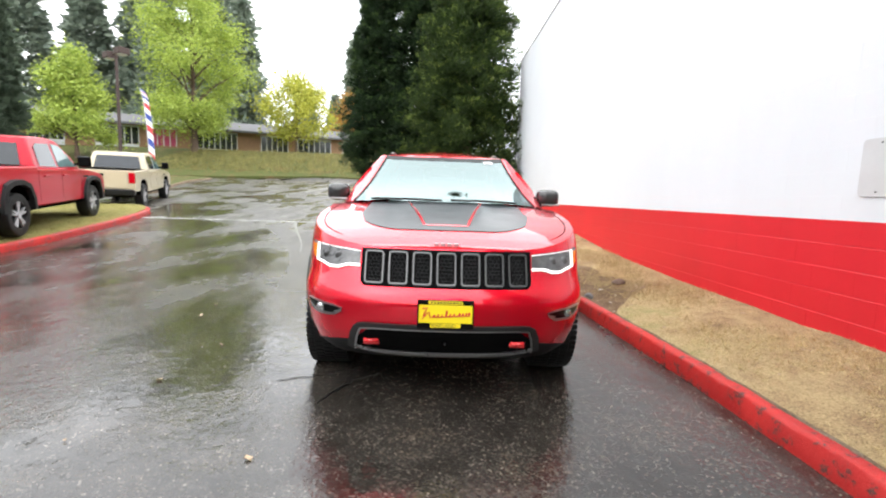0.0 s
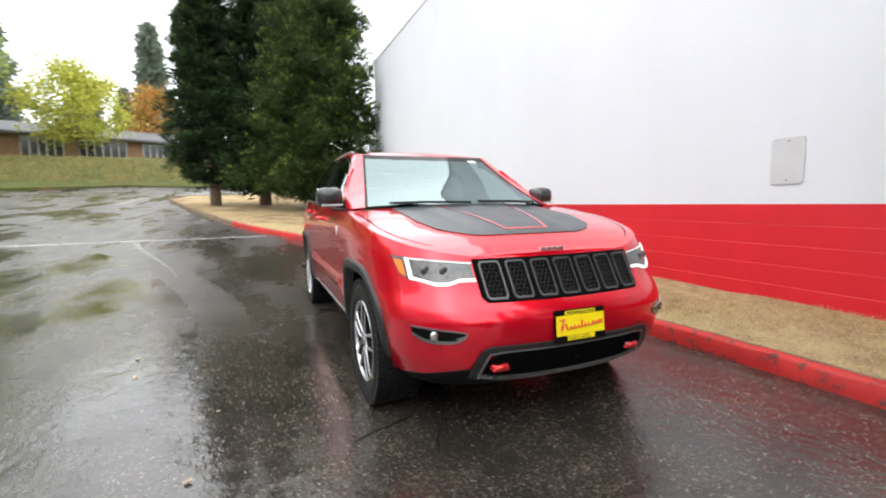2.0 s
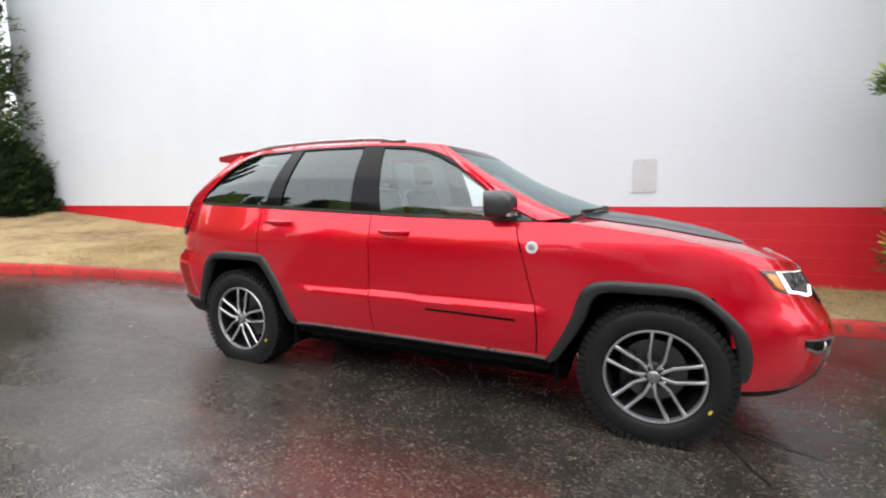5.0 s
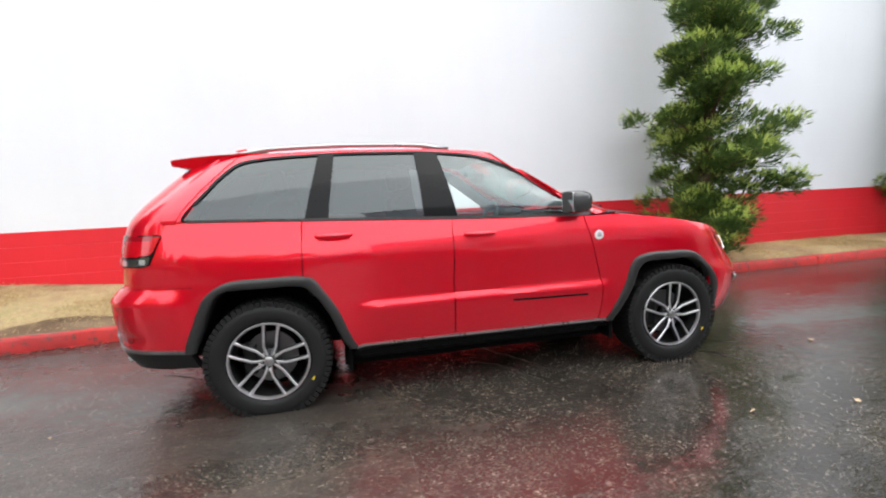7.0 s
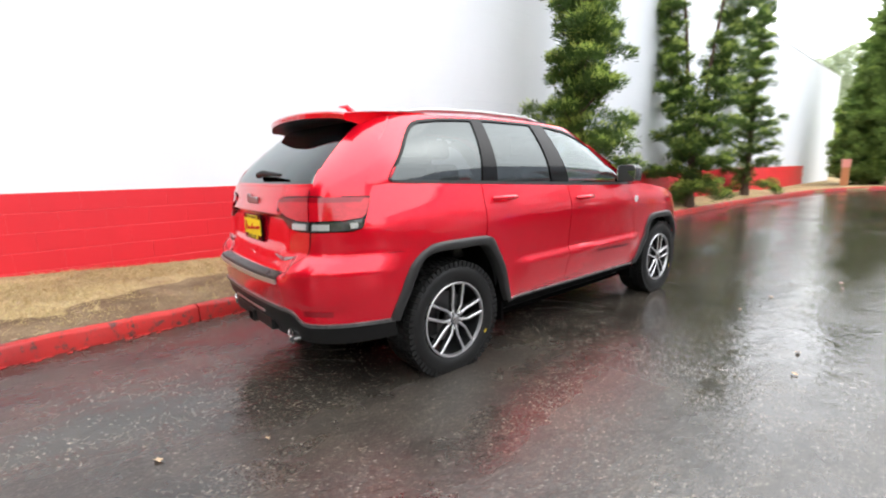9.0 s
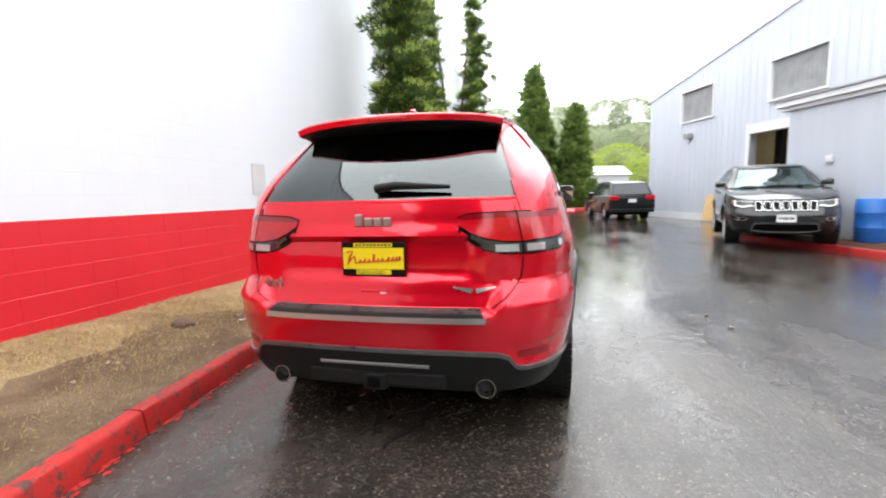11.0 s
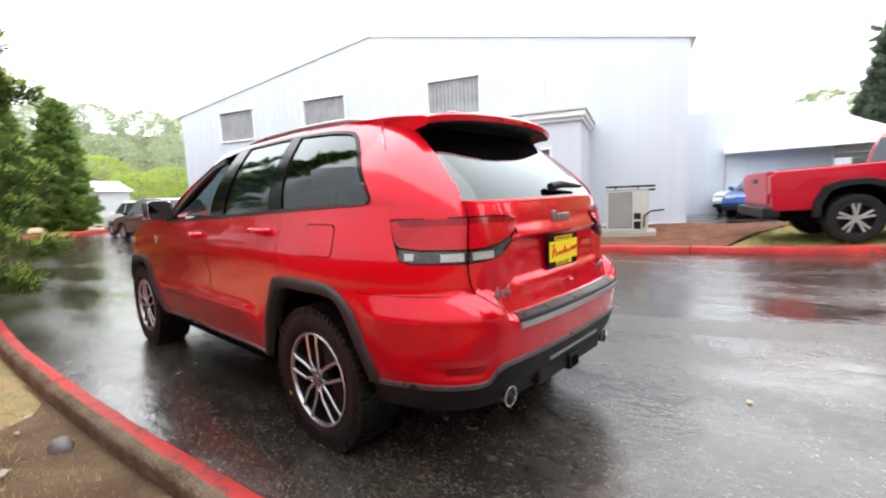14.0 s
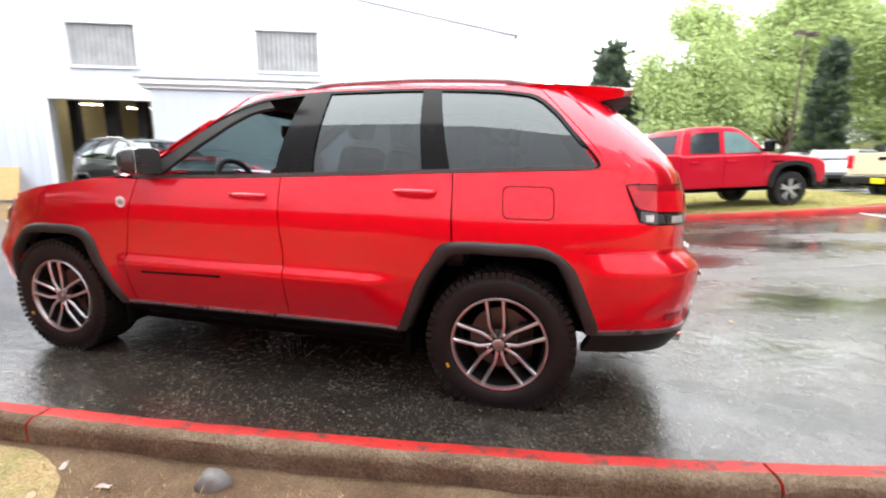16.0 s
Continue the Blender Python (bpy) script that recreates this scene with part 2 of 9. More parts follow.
def leafy(name, dark, lite, rough=0.6):
    m, n, l, b = material(name)
    geo = n.new("ShaderNodeNewGeometry")
    vec = world_coords(n, l)
    big = noise_node(n, l, vec, 0.9, 3)
    add = n.new("ShaderNodeMath")
    add.operation = "MULTIPLY_ADD"
    l.new(geo.outputs["Random Per Island"], add.inputs[0])
    add.inputs[1].default_value = 0.55
    l.new(big, add.inputs[2])
    l.new(ramp(n, l, add.outputs[0], [(0.4, dark), (1.0, lite)]), b.inputs["Base Color"])
    b.inputs["Roughness"].default_value = rough
    b.inputs["Specular IOR Level"].default_value = 0.25
    trl, mx = n.new("ShaderNodeBsdfTranslucent"), n.new("ShaderNodeMixShader")
    l.new(ramp(n, l, add.outputs[0], [(0.4, tuple(c * 1.2 for c in dark)), (1.0, tuple(min(1, c * 1.3) for c in lite))]), trl.inputs["Color"])
    mx.inputs["Fac"].default_value = 0.3
    l.new(b.outputs[0], mx.inputs[1])
    l.new(trl.outputs[0], mx.inputs[2])
    l.new(mx.outputs[0], n["Material Output"].inputs["Surface"])
    return m


def siding(name, color):
    m, n, l, b = material(name)
    vec, tall = world_coords(n, l), world_coords(n, l, (1.4, 1.4, 0.08))
    run, fine = noise_node(n, l, tall, 1.5, 6, 0.6), noise_node(n, l, vec, 40, 3)
    l.new(ramp(n, l, run, [(0.3, tuple(c * 0.9 for c in color)), (0.7, color)]), b.inputs["Base Color"])
    l.new(ramp(n, l, fine, [(0.3, g(0.42)), (0.7, g(0.6))]), b.inputs["Roughness"])
    bump(n, l, fine, 0.2, 0.002, b)
    return m


RED = car_paint("red_car_paint", (0.75, 0.0035, 0.021), 0.58, 0.006, 1.0, 0.25)
BLACK_CAR = car_paint("black_car_paint", (0.012, 0.013, 0.015), 0.3)
TAN = car_paint("tan_car_paint", (0.55, 0.47, 0.33), 0.0)
WHITE_CAR = car_paint("white_car_paint", (0.75, 0.76, 0.77), 0.0)
SILVER_CAR = car_paint("silver_car_paint", (0.42, 0.44, 0.46), 0.6)
BLUE_CAR = car_paint("blue_car_paint", (0.03, 0.10, 0.32), 0.4)
TRUCK_RED = car_paint("pickup_red_paint", (0.44, 0.004, 0.02), 0.2, 0.0, 0.45)
PLASTIC = plain("black_textured_plastic", g(0.010), 0.5, spec=0.2, bump_d=0.0006, fine=500)
FLARE = plain("dark_grey_flare_plastic", g(0.019), 0.42, bump_d=0.0005, fine=500, spec=0.42)
GLOSS_BLACK = plain("gloss_black_trim", g(0.0045), 0.12, spec=0.15)
DECAL = plain("matt_black_hood_decal", (0.045, 0.05, 0.055), 0.34, vary=0.25, scale=9, fine=160, bump_d=0.0006)
RUBBER = plain("tyre_rubber", g(0.010), 0.5, bump_d=0.0008, fine=300, spec=0.24)
ALLOY = plain("machined_alloy", (0.56, 0.56, 0.575), 0.33, metal=0.9, vary=0.06)
POCKET = plain("dark_painted_alloy", g(0.02), 0.32, metal=0.3, spec=0.3)
STEEL = plain("brake_steel", g(0.16), 0.4, metal=1.0)
CHROME = plain("chrome", g(0.8), 0.07, metal=1.0, vary=0.04)
SATIN = plain("satin_grey_metal", g(0.36), 0.3, metal=0.9, vary=0.08)
# near-black that paints deep shade in gaps, slots, wheel wells and underbodies
DARK = plain("shaded_void_black", g(0.005), 0.95, spec=0.0)
CABIN = plain("dark_cabin_trim", g(0.024), 0.7, spec=0.25, bump_d=0.0008, fine=200)
SEAT = plain("black_leather_seat", g(0.035), 0.5, bump_d=0.001, fine=120)
CLEAR = pane("windscreen_glass", (0.80, 0.93, 0.91), 0.10)
SCREEN = pane("sloping_windscreen_glass", (0.24, 0.33, 0.325), 0.21, 0.04, (0.58, 0.71, 0.71))
LAMP_GREY = plain("grey_lamp_bowl", g(0.10), 0.3, metal=0.35, vary=0.6, fine=30, coat=0.3)
MIRROR_CAP = plain("satin_grey_mirror_cap", g(0.035), 0.22, vary=0.15, spec=0.6)
GUNMETAL = plain("dark_satin_trim", g(0.09), 0.34, metal=0.7, vary=0.1)
TINT = pane("privacy_glass", (0.075, 0.084, 0.094), 0.085)
REAR_TINT = pane("rear_privacy_glass", (0.06, 0.068, 0.072), 0.11)
LENS = pane("clear_lamp_lens", (0.95, 0.95, 0.95), 0.03)
RED_LENS = plain("red_lamp_lens", (0.46, 0.0035, 0.012), 0.12, coat=0.2, vary=0.3, fine=60)
LENS_EDGE = plain("deep_red_lens_edge", (0.22, 0.002, 0.008), 0.12, coat=0.2, vary=0.2)
AMBER = plain("amber_lamp_lens", (0.75, 0.22, 0.02), 0.12, coat=1.0)
LAMP_CLEAR = plain("clear_lamp_window", g(0.46), 0.18, metal=0.3, vary=0.3, fine=90, coat=1.0)
LAMP_WHITE = plain("reflector_white", g(0.72), 0.2, vary=0.05)
SMOKED = plain("smoked_clear_lens", g(0.06), 0.14, metal=0.4, vary=0.5, fine=50, coat=0.8)
REFLECTOR = plain("lamp_reflector", g(0.55), 0.15, metal=0.9, vary=0.2, fine=40)
YELLOW = plain("yellow_plate", (0.85, 0.66, 0.01), 0.35, vary=0.04)
INK_RED = plain("red_ink", (0.55, 0.02, 0.02), 0.4)
INK_BLACK = plain("black_ink", g(0.015), 0.4)
BADGE_WHITE = plain("white_badge", g(0.7), 0.3)
HOOK_RED = plain("red_tow_hook", (0.62, 0.02, 0.025), 0.3, coat=0.5)
ASPHALT = wet_asphalt()
LAWN = dry_lawn()
BANK = ground_cover("bank_grass", (0.105, 0.085, 0.032), (0.07, 0.088, 0.026), (0.155, 0.09, 0.045), 0.8, 12)
MULCH = ground_cover("red_bark_mulch", (0.09, 0.04, 0.025), (0.15, 0.065, 0.04), (0.22, 0.11, 0.07), 3.0, 60)
STRIP_GRASS = ground_cover("strip_grass", (0.28, 0.22, 0.09), (0.24, 0.23, 0.07), (0.34, 0.27, 0.13), 1.5, 50)
KERB = kerb_paint()
KERB_BACK = ground_cover("bare_kerb_concrete", (0.12, 0.085, 0.06), (0.2, 0.15, 0.10), (0.28, 0.23, 0.17), 4, 70)
CONCRETE = plain("pale_wet_concrete", (0.30, 0.28, 0.24), 0.4, vary=0.15, scale=1.2, fine=40, bump_d=0.002)
WALL_WHITE = block_paint("white_block_paint", (0.70, 0.72, 0.755), 0.55, 0.05)
WALL_RED = block_paint("red_block_paint", (0.66, 0.014, 0.026), 0.46, 0.14)
SIDING = siding("white_metal_siding", (0.50, 0.535, 0.60))
TRIM_WHITE = siding("white_roof_trim", (0.72, 0.73, 0.75))
BLIND = plain("grey_window_slats", (0.24, 0.243, 0.25), 0.6, vary=0.35, scale=2.5)
DOOR_GREY = siding("grey_roller_door", (0.33, 0.335, 0.345))
BARK = plain("tree_bark", (0.10, 0.065, 0.045), 0.9, vary=0.35, scale=5, fine=40, bump_d=0.01)

# ---- mesh helpers ----
def part(name, bm, mat, parent=None, label="", smooth=0.0):
    me = bpy.data.meshes.new(name)
    bm.normal_update()
    bm.to_mesh(me)
    bm.free()
    me.materials.append(mat)
    if smooth:
        me.shade_smooth()
        me.set_sharp_from_angle(angle=radians(smooth))
    ob = new(name, me)
    if parent:
        ob.parent = parent
    return tagged(ob, label) if label else ob


def raw(name, verts, faces, mat, parent=None, label="", smooth=0.0):
    me = bpy.data.meshes.new(name)
    me.from_pydata([tuple(v) for v in verts], [], [tuple(f) for f in faces])
    me.materials.append(mat)
    if smooth:
        me.shade_smooth()
        me.set_sharp_from_angle(angle=radians(smooth))
    ob = new(name, me)
    if parent:
        ob.parent = parent
    return tagged(ob, label) if label else ob


def thing(name, label, category, m=None, group="", kind=""):
    ob = new(name)
    ob.empty_display_size = 0.2
    if m is not None:
        ob.matrix_basis = m
    return tagged(ob, label, category, group, kind)


def box(bm, x0, x1, y0, y1, z0, z1, bevel=0.0, m=None):
    vs = [bm.verts.new((x, y, z)) for x in (x0, x1) for y in (y0, y1) for z in (z0, z1)]
    fs = [bm.faces.new([vs[i] for i in q]) for q in ((0, 1, 3, 2), (4, 6, 7, 5), (0, 4, 5, 1), (2, 3, 7, 6), (0, 2, 6, 4), (1, 5, 7, 3))]
    if bevel:
        es = list({e for f in fs for e in f.edges})
        out = bmesh.ops.bevel(bm, geom=es, offset=bevel, segments=2, profile=0.5, affect="EDGES")
        vs = list({v for f in out["faces"] for v in f.verts} | {v for v in vs if v.is_valid})
    if m is not None:
        bmesh.ops.transform(bm, matrix=m, verts=[v for v in vs if v.is_valid])
    return vs


def boxes(*bs, bevel=0.0):
    bm = bmesh.new()
    for b in bs:
        box(bm, *b, bevel=bevel)
    return bm


def tube(bm, path, radii, seg=10, caps=True):
    """A tube along a list of points, with a radius for each."""
    path = [Vector(p) for p in path]
    if not isinstance(radii, (list, tuple)):
        radii = [radii] * len(path)
    rings, side = [], None
    for i, p in enumerate(path):
        d = (path[min(i + 1, len(path) - 1)] - path[max(i - 1, 0)]).normalized()
        if side is None:
            side = d.orthogonal().normalized()
        side = (side - d * side.dot(d)).normalized()
        up = d.cross(side)
        rings.append([bm.verts.new(p + radii[i] * (math.cos(a) * side + math.sin(a) * up)) for a in (2 * math.pi * k / seg for k in range(seg))])
    for a, b in zip(rings, rings[1:]):
        for k in range(seg):
            bm.faces.new((a[k], a[(k + 1) % seg], b[(k + 1) % seg], b[k]))
    if caps:
        bm.faces.new(rings[0][::-1])
        bm.faces.new(rings[-1])
    return rings


def lathe(bm, prof, seg=48, axis="x", closed=False):
    """Turns (along, radius) pairs about an axis."""
    rings = []
    for a, r in prof:
        ring = []
        for k in range(seg):
            c, s = math.cos(2 * math.pi * k / seg), math.sin(2 * math.pi * k / seg)
            ring.append(bm.verts.new({"x": (a, r * c, r * s), "z": (r * c, r * s, a), "y": (r * s, a, r * c)}[axis]))
        rings.append(ring)
    pairs = list(zip(rings, rings[1:])) + ([(rings[-1], rings[0])] if closed else [])
    for a, b in pairs:
        for k in range(seg):
            bm.faces.new((a[k], a[(k + 1) % seg], b[(k + 1) % seg], b[k]))
    return rings


def smooth_line(points, n=6):
    """Catmull-Rom through the points."""
    p = [np.array(q, float) for q in points]
    p = [2 * p[0] - p[1], *p, 2 * p[-1] - p[-2]]
    out = []
    for i in range(1, len(p) - 2):
        for k in range(n):
            t = k / n
            out.append(0.5 * (2 * p[i] + (p[i + 1] - p[i - 1]) * t + (2 * p[i - 1] - 5 * p[i] + 4 * p[i + 1] - p[i + 2]) * t * t + (3 * p[i] - p[i - 1] - 3 * p[i + 1] + p[i + 2]) * t ** 3))
    out.append(p[-2])
    return out


# ---- ground ----
def ground_z(x, y):
    """The lot is level beside the car and climbs behind it to a bank with a school on top."""
    up = 0.5 * ((y - 3.2) + math.sqrt((y - 3.2) ** 2 + 6.0))
    z = 0.075 * min(up, 31.0) - 0.004
    if y < 3.2:
        z -= 0.075 * 0.5 * (math.sqrt(6.0) * 0.02)
    if y > 34:
        z += 3.4 * min(1.0, (y - 34) / 12) ** 0.8
    return z if y > -1 else z * max(0.0, 1 + (y + 1) / 6)


def axis_steps(lo, hi, fine_lo, fine_hi, fine, growth=1.25):
    out = list(np.arange(fine_lo, fine_hi + 1e-6, fine))
    s = fine
    while out[-1] < hi:
        s *= growth
        out.append(out[-1] + s)
    s = fine
    while out[0] > lo:
        s *= growth
        out.insert(0, out[0] - s)
    return out


xs, ys = axis_steps(-900, 900, -16, 6, 0.5), axis_steps(-900, 900, -12, 40, 0.5)
gv = [(x, y, ground_z(x, y)) for y in ys for x in xs]
gf = [(j * len(xs) + i, j * len(xs) + i + 1, (j + 1) * len(xs) + i + 1, (j + 1) * len(xs) + i) for j in range(len(ys) - 1) for i in range(len(xs) - 1)]
ground = raw("ground", gv, gf, ASPHALT, smooth=60)
tagged(ground, "dark wet asphalt car park with puddles and cracks", "ground", kind="structure")


def sheet(name, poly, mat, lift, label, category, step=0.4, rough=0.0, kind="structure"):
    """A raised bed over the ground inside an outline, with a skirt down its edge."""
    bm = bmesh.new()
    f = bm.faces.new([bm.verts.new((x, y, 0)) for x, y in poly])
    lo, hi = np.min(poly, 0), np.max(poly, 0)
    for ax in (0, 1):
        for c in np.arange(lo[ax] + step, hi[ax], step):
            n = [0, 0, 0]
            n[ax] = 1
            co = [0, 0, 0]
            co[ax] = c
            bmesh.ops.bisect_plane(bm, geom=bm.verts[:] + bm.edges[:] + bm.faces[:], plane_co=co, plane_no=n)
    rim = [e for e in bm.edges if e.is_boundary]
    ext = bmesh.ops.extrude_edge_only(bm, edges=rim)["geom"]
    low = {v for v in ext if isinstance(v, bmesh.types.BMVert)}
    for v in bm.verts:
        z = ground_z(v.co.x, v.co.y)
        if v in low:
            v.co.z = z - 0.08
        else:
            l = lift(v.co.x, v.co.y) if callable(lift) else lift
            v.co.z = z + l + rough * (noise.noise((v.co.x * 1.7, v.co.y * 1.7, 3.0)) + 0.5 * noise.noise((v.co.x * 5, v.co.y * 5, 1.0)))
    bmesh.ops.recalc_face_normals(bm, faces=bm.faces[:])
    ob = part(name, bm, mat, smooth=50)
    return tagged(ob, label, category, kind=kind)


# ---- kerbs ----
NEAR_KERB = [(-6.5, -29.6), (-2.8, -28.8), (-0.6, -27.4), (0.9, -24.2), (1.5, -20.5), (1.86, -14), (1.88, -9.5), (1.84, -6), (1.80, -3.5), (1.75, -2), (1.67, -0.9), (1.57, 0.2), (1.43, 1.4),
             (1.27, 2.5), (0.98, 3.8), (0.32, 5.6), (-0.7, 7.7), (-1.9, 10.2), (-3.2, 14), (-4.4, 18), (-5.4, 22), (-5.7, 24), (-5.0, 25.6), (-2.5, 26.6), (3.0, 27.2)]
FAR_KERB = [(-6.45, -1.55), (-6.9, 0.2), (-7.2, 1.8), (-7.55, 3.8), (-8.0, 6.0), (-8.55, 8.2), (-9.2, 9.6), (-10.3, 10.2), (-12.5, 10.0)]
ENTRY_KERB = [(-5.35, -8.2), (-5.75, -6.6), (-6.25, -4.75), (-6.55, -4.45), (-7.2, -4.55)]
ISLAND_KERB = [(-13.2, 14.5), (-13.6, 17.5), (-15.5, 22), (-17.2, 27), (-17.4, 29.5), (-18.5, 31.5), (-24, 33)]


def kerb_run(name, points, side, label, length=3.0, width=0.16, height=0.135, bare_past=8.5):
    """A run of cast kerb stones with rounded shoulders; the bed lies on the given side of the line."""
    top = thing(name, label, "kerb", kind="structure")
    line = smooth_line(points, 8)
    out, left = [line[0]], 0.0
    dense = []
    for a, b in zip(line, line[1:]):
        n = max(1, int(np.linalg.norm(b - a) / (0.05 if abs(a[1]) < 6 and abs(a[0]) < 3 else 0.12)))
        dense += [a + (b - a) * k / n for k in range(n)]
    dense.append(line[-1])
    prof = [(0.0, -0.10), (0.004, 0.0), (0.018, height - 0.025), (0.028, height - 0.008), (0.045, height), (0.10, height + 0.001), (width - 0.03, height + 0.002), (width - 0.008, height - 0.01), (width, height - 0.03), (width, -0.10)]
    run, start = 0.0, 0
    marks = [0]
    for i in range(1, len(dense)):
        run += np.linalg.norm(dense[i] - dense[i - 1])
        if run > length:
            marks.append(i)
            run = 0.0
    if marks[-1] != len(dense) - 1:
        marks.append(len(dense) - 1)
    for n0, n1 in zip(marks, marks[1:]):
        bm, rings = bmesh.new(), []
        for i in range(n0, n1 + 1):
            a, b = dense[max(i - 1, 0)], dense[min(i + 1, len(dense) - 1)]
            d = (b - a) / np.linalg.norm(b - a)
            nrm = np.array([d[1], -d[0]]) * side
            shift = 0.006 if i == n0 else -0.006 if i == n1 else 0.0
            c = dense[i] + d * shift
            z = ground_z(*c)
            wob = 0.007 * noise.noise((c[0] * 3, c[1] * 3, 0))
            rings.append([bm.verts.new((c[0] + nrm[0] * (o + wob + 0.006 * noise.noise((c[0] * 9, c[1] * 9, k * 3.7))), c[1] + nrm[1] * (o + wob + 0.006 * noise.noise((c[0] * 9, c[1] * 9, k * 3.7))), z + h + wob + 0.005 * noise.noise((c[0] * 11, c[1] * 11, 5 + k * 2.3)))) for k, (o, h) in enumerate(prof)])
        for r, s in zip(rings, rings[1:]):
            for k in range(len(prof) - 1):
                bm.faces.new((r[k], s[k], s[k + 1], r[k + 1]))
        bm.faces.new(rings[0])
        bm.faces.new(rings[-1][::-1])
        bmesh.ops.recalc_face_normals(bm, faces=bm.faces[:])
        stone = part("kerb_stone", bm, KERB_BACK if dense[n0][1] > bare_past else KERB, top, smooth=40)
        stone.data.materials.append(KERB_BACK)
        for f in stone.data.polygons:
            bare = 5 if f.center.x > -3 else 7
            if f.index % (len(prof) - 1) >= bare and f.index < (len(rings) - 1) * (len(prof) - 1):
                f.material_index = 1
    return top


kerb_run("kerb_near", NEAR_KERB, 1, "worn red-painted concrete kerb along the dry grass strip")
kerb_run("kerb_far", FAR_KERB, -1, "red-painted kerb edging the mulch and grass island", bare_past=30.0)
kerb_run("kerb_entry", ENTRY_KERB, -1, "short red kerb beside the concrete door apron")
kerb_run("kerb_island", ISLAND_KERB, -1, "grey-red kerb round the hillside planting", bare_past=0.0)

NEAR_LINE = sorted((p[1], p[0]) for p in smooth_line(NEAR_KERB, 4) if -26 < p[1] < 23.5)


def bed_lift(x, y):
    """The strip lies low behind the kerb and climbs towards the wall."""
    kx = float(np.interp(y, [q[0] for q in NEAR_LINE], [q[1] for q in NEAR_LINE])) + 0.16
    return 0.02 + 0.075 * min(1, max(0, (x - kx) / 0.45)) + 0.10 * min(1, max(0, (x - 1.9) / 1.4)) + 0.12 * max(0, min(1, (y - 2) / 6)) * max(0, min(1, (x - 0.5) / 2.5))


near_in = [(p[0] + 0.145, p[1]) for p in smooth_line([q for q in NEAR_KERB if q[1] > -23], 3)]
sheet("lawn_strip", near_in + [(9, 27.2), (9, 14.35), (3.36, 14.35), (3.36, -20.5)], LAWN,
      lambda x, y: bed_lift(x, y),
      "strip of dry straw-coloured lawn and bare soil beside the wall", "lawn", 0.35, 0.02)
sheet("lawn_end", [(-6.5, -29.75), (-2.8, -29.0), (-0.5, -27.6), (1.0, -24.2), (1.62, -20.5), (3.36, -20.5), (3.36, -30), (9, -32), (9, -46), (-12, -46)], LAWN, 0.1, "dry lawn at the end of the lane under the hedge trees", "lawn", 1.2, 0.03)
far_in = [(p[0] - 0.145, p[1]) for p in smooth_line(FAR_KERB, 3)]
cut = [p for p in far_in if p[1] < 1.9]
sheet("mulch_bed", cut + [(-7.4, 1.9), (-12.2, 2.6), (-12.2, -0.2), (-10.2, -1.9), (-8.50, -2.30), (-6.6, -1.55)], MULCH, lambda x, y: 0.10 + 0.13 * min(1, max(0, (-6.8 - x) / 2)), "bed of wet red-brown bark mulch", "mulch", 0.4, 0.03)
sheet("grass_island", [p for p in far_in if p[1] > 1.9] + [(-14.5, 9.8), (-14.5, 3.0), (-12.2, 2.6), (-7.4, 1.9)], STRIP_GRASS, lambda x, y: 0.11 + 0.06 * min(1, max(0, (-7.6 - x) / 1.5)), "patchy grass island under the parked pickup", "lawn", 0.5, 0.02)
sheet("mulch_corner", [(-5.5, -8.2), (-5.9, -6.6), (-6.4, -4.8), (-6.6, -4.62), (-7.2, -4.62), (-7.85, -4.35), (-6.55, -8.3)], MULCH, 0.11, "small bark mulch bed by the annex wall", "mulch", 0.4, 0.02)
sheet("door_apron", [(-6.28, -4.45), (-6.3, -1.75), (-6.5, -1.6), (-8.50, -2.36), (-7.95, -4.1), (-7.2, -4.4), (-6.55, -4.3)], CONCRETE, lambda x, y: 0.02 + 0.33 * min(1, max(0, (-6.3 - x) / 1.9)), "pale wet concrete apron sloping up to the roller door", "pavement", 0.4)
bank_edge = [(p[0], p[1]) for p in smooth_line(ISLAND_KERB, 3)]
sheet("bank", [(p[0] - 0.14, p[1] + 0.05) for p in bank_edge] + [(-24, 33.2), (-10, 34.6), (-2, 34.4), (14, 33.5), (40, 32), (140, 60), (140, 220), (-180, 220), (-180, 34), (-60, 24), (-40, 20), (-24, 14.2)], BANK, 0.14, "grassy bank below the low school building", "bank", 3.0, 0.08)
sheet("hill", [(-300, -62), (-60, -46), (60, -46), (300, -62), (300, -420), (-300, -420)], BANK, lambda x, y: 0.3 + max(0, (-48 - y) * 0.16), "green hillside behind the parked cars", "hill", 12, 0.3)

# painted lane lines
bm = bmesh.new()
for (x0, y0), (x1, y1) in (((-8.6, 8.2), (-1.25, 8.35)), ((-7.4, 20.5), (-7.1, 26.5))):
    n = 24
    for k in range(n):
        a, b = np.array((x0, y0)) + (np.array((x1 - x0, y1 - y0)) * k / n), np.array((x0, y0)) + (np.array((x1 - x0, y1 - y0)) * (k + 1) / n)
        d = (b - a) / np.linalg.norm(b - a)
        q = np.array((-d[1], d[0])) * 0.055
        bm.faces.new([bm.verts.new((p[0], p[1], ground_z(p[0], p[1]) + 0.005)) for p in (a - q, b - q, b + q, a + q)])
LINE = plain("worn_white_road_paint", g(0.5), 0.3, vary=0.3, scale=12)
tagged(part("lane_line", bm, LINE), "worn white parking line on wet asphalt", "road marking", kind="structure")

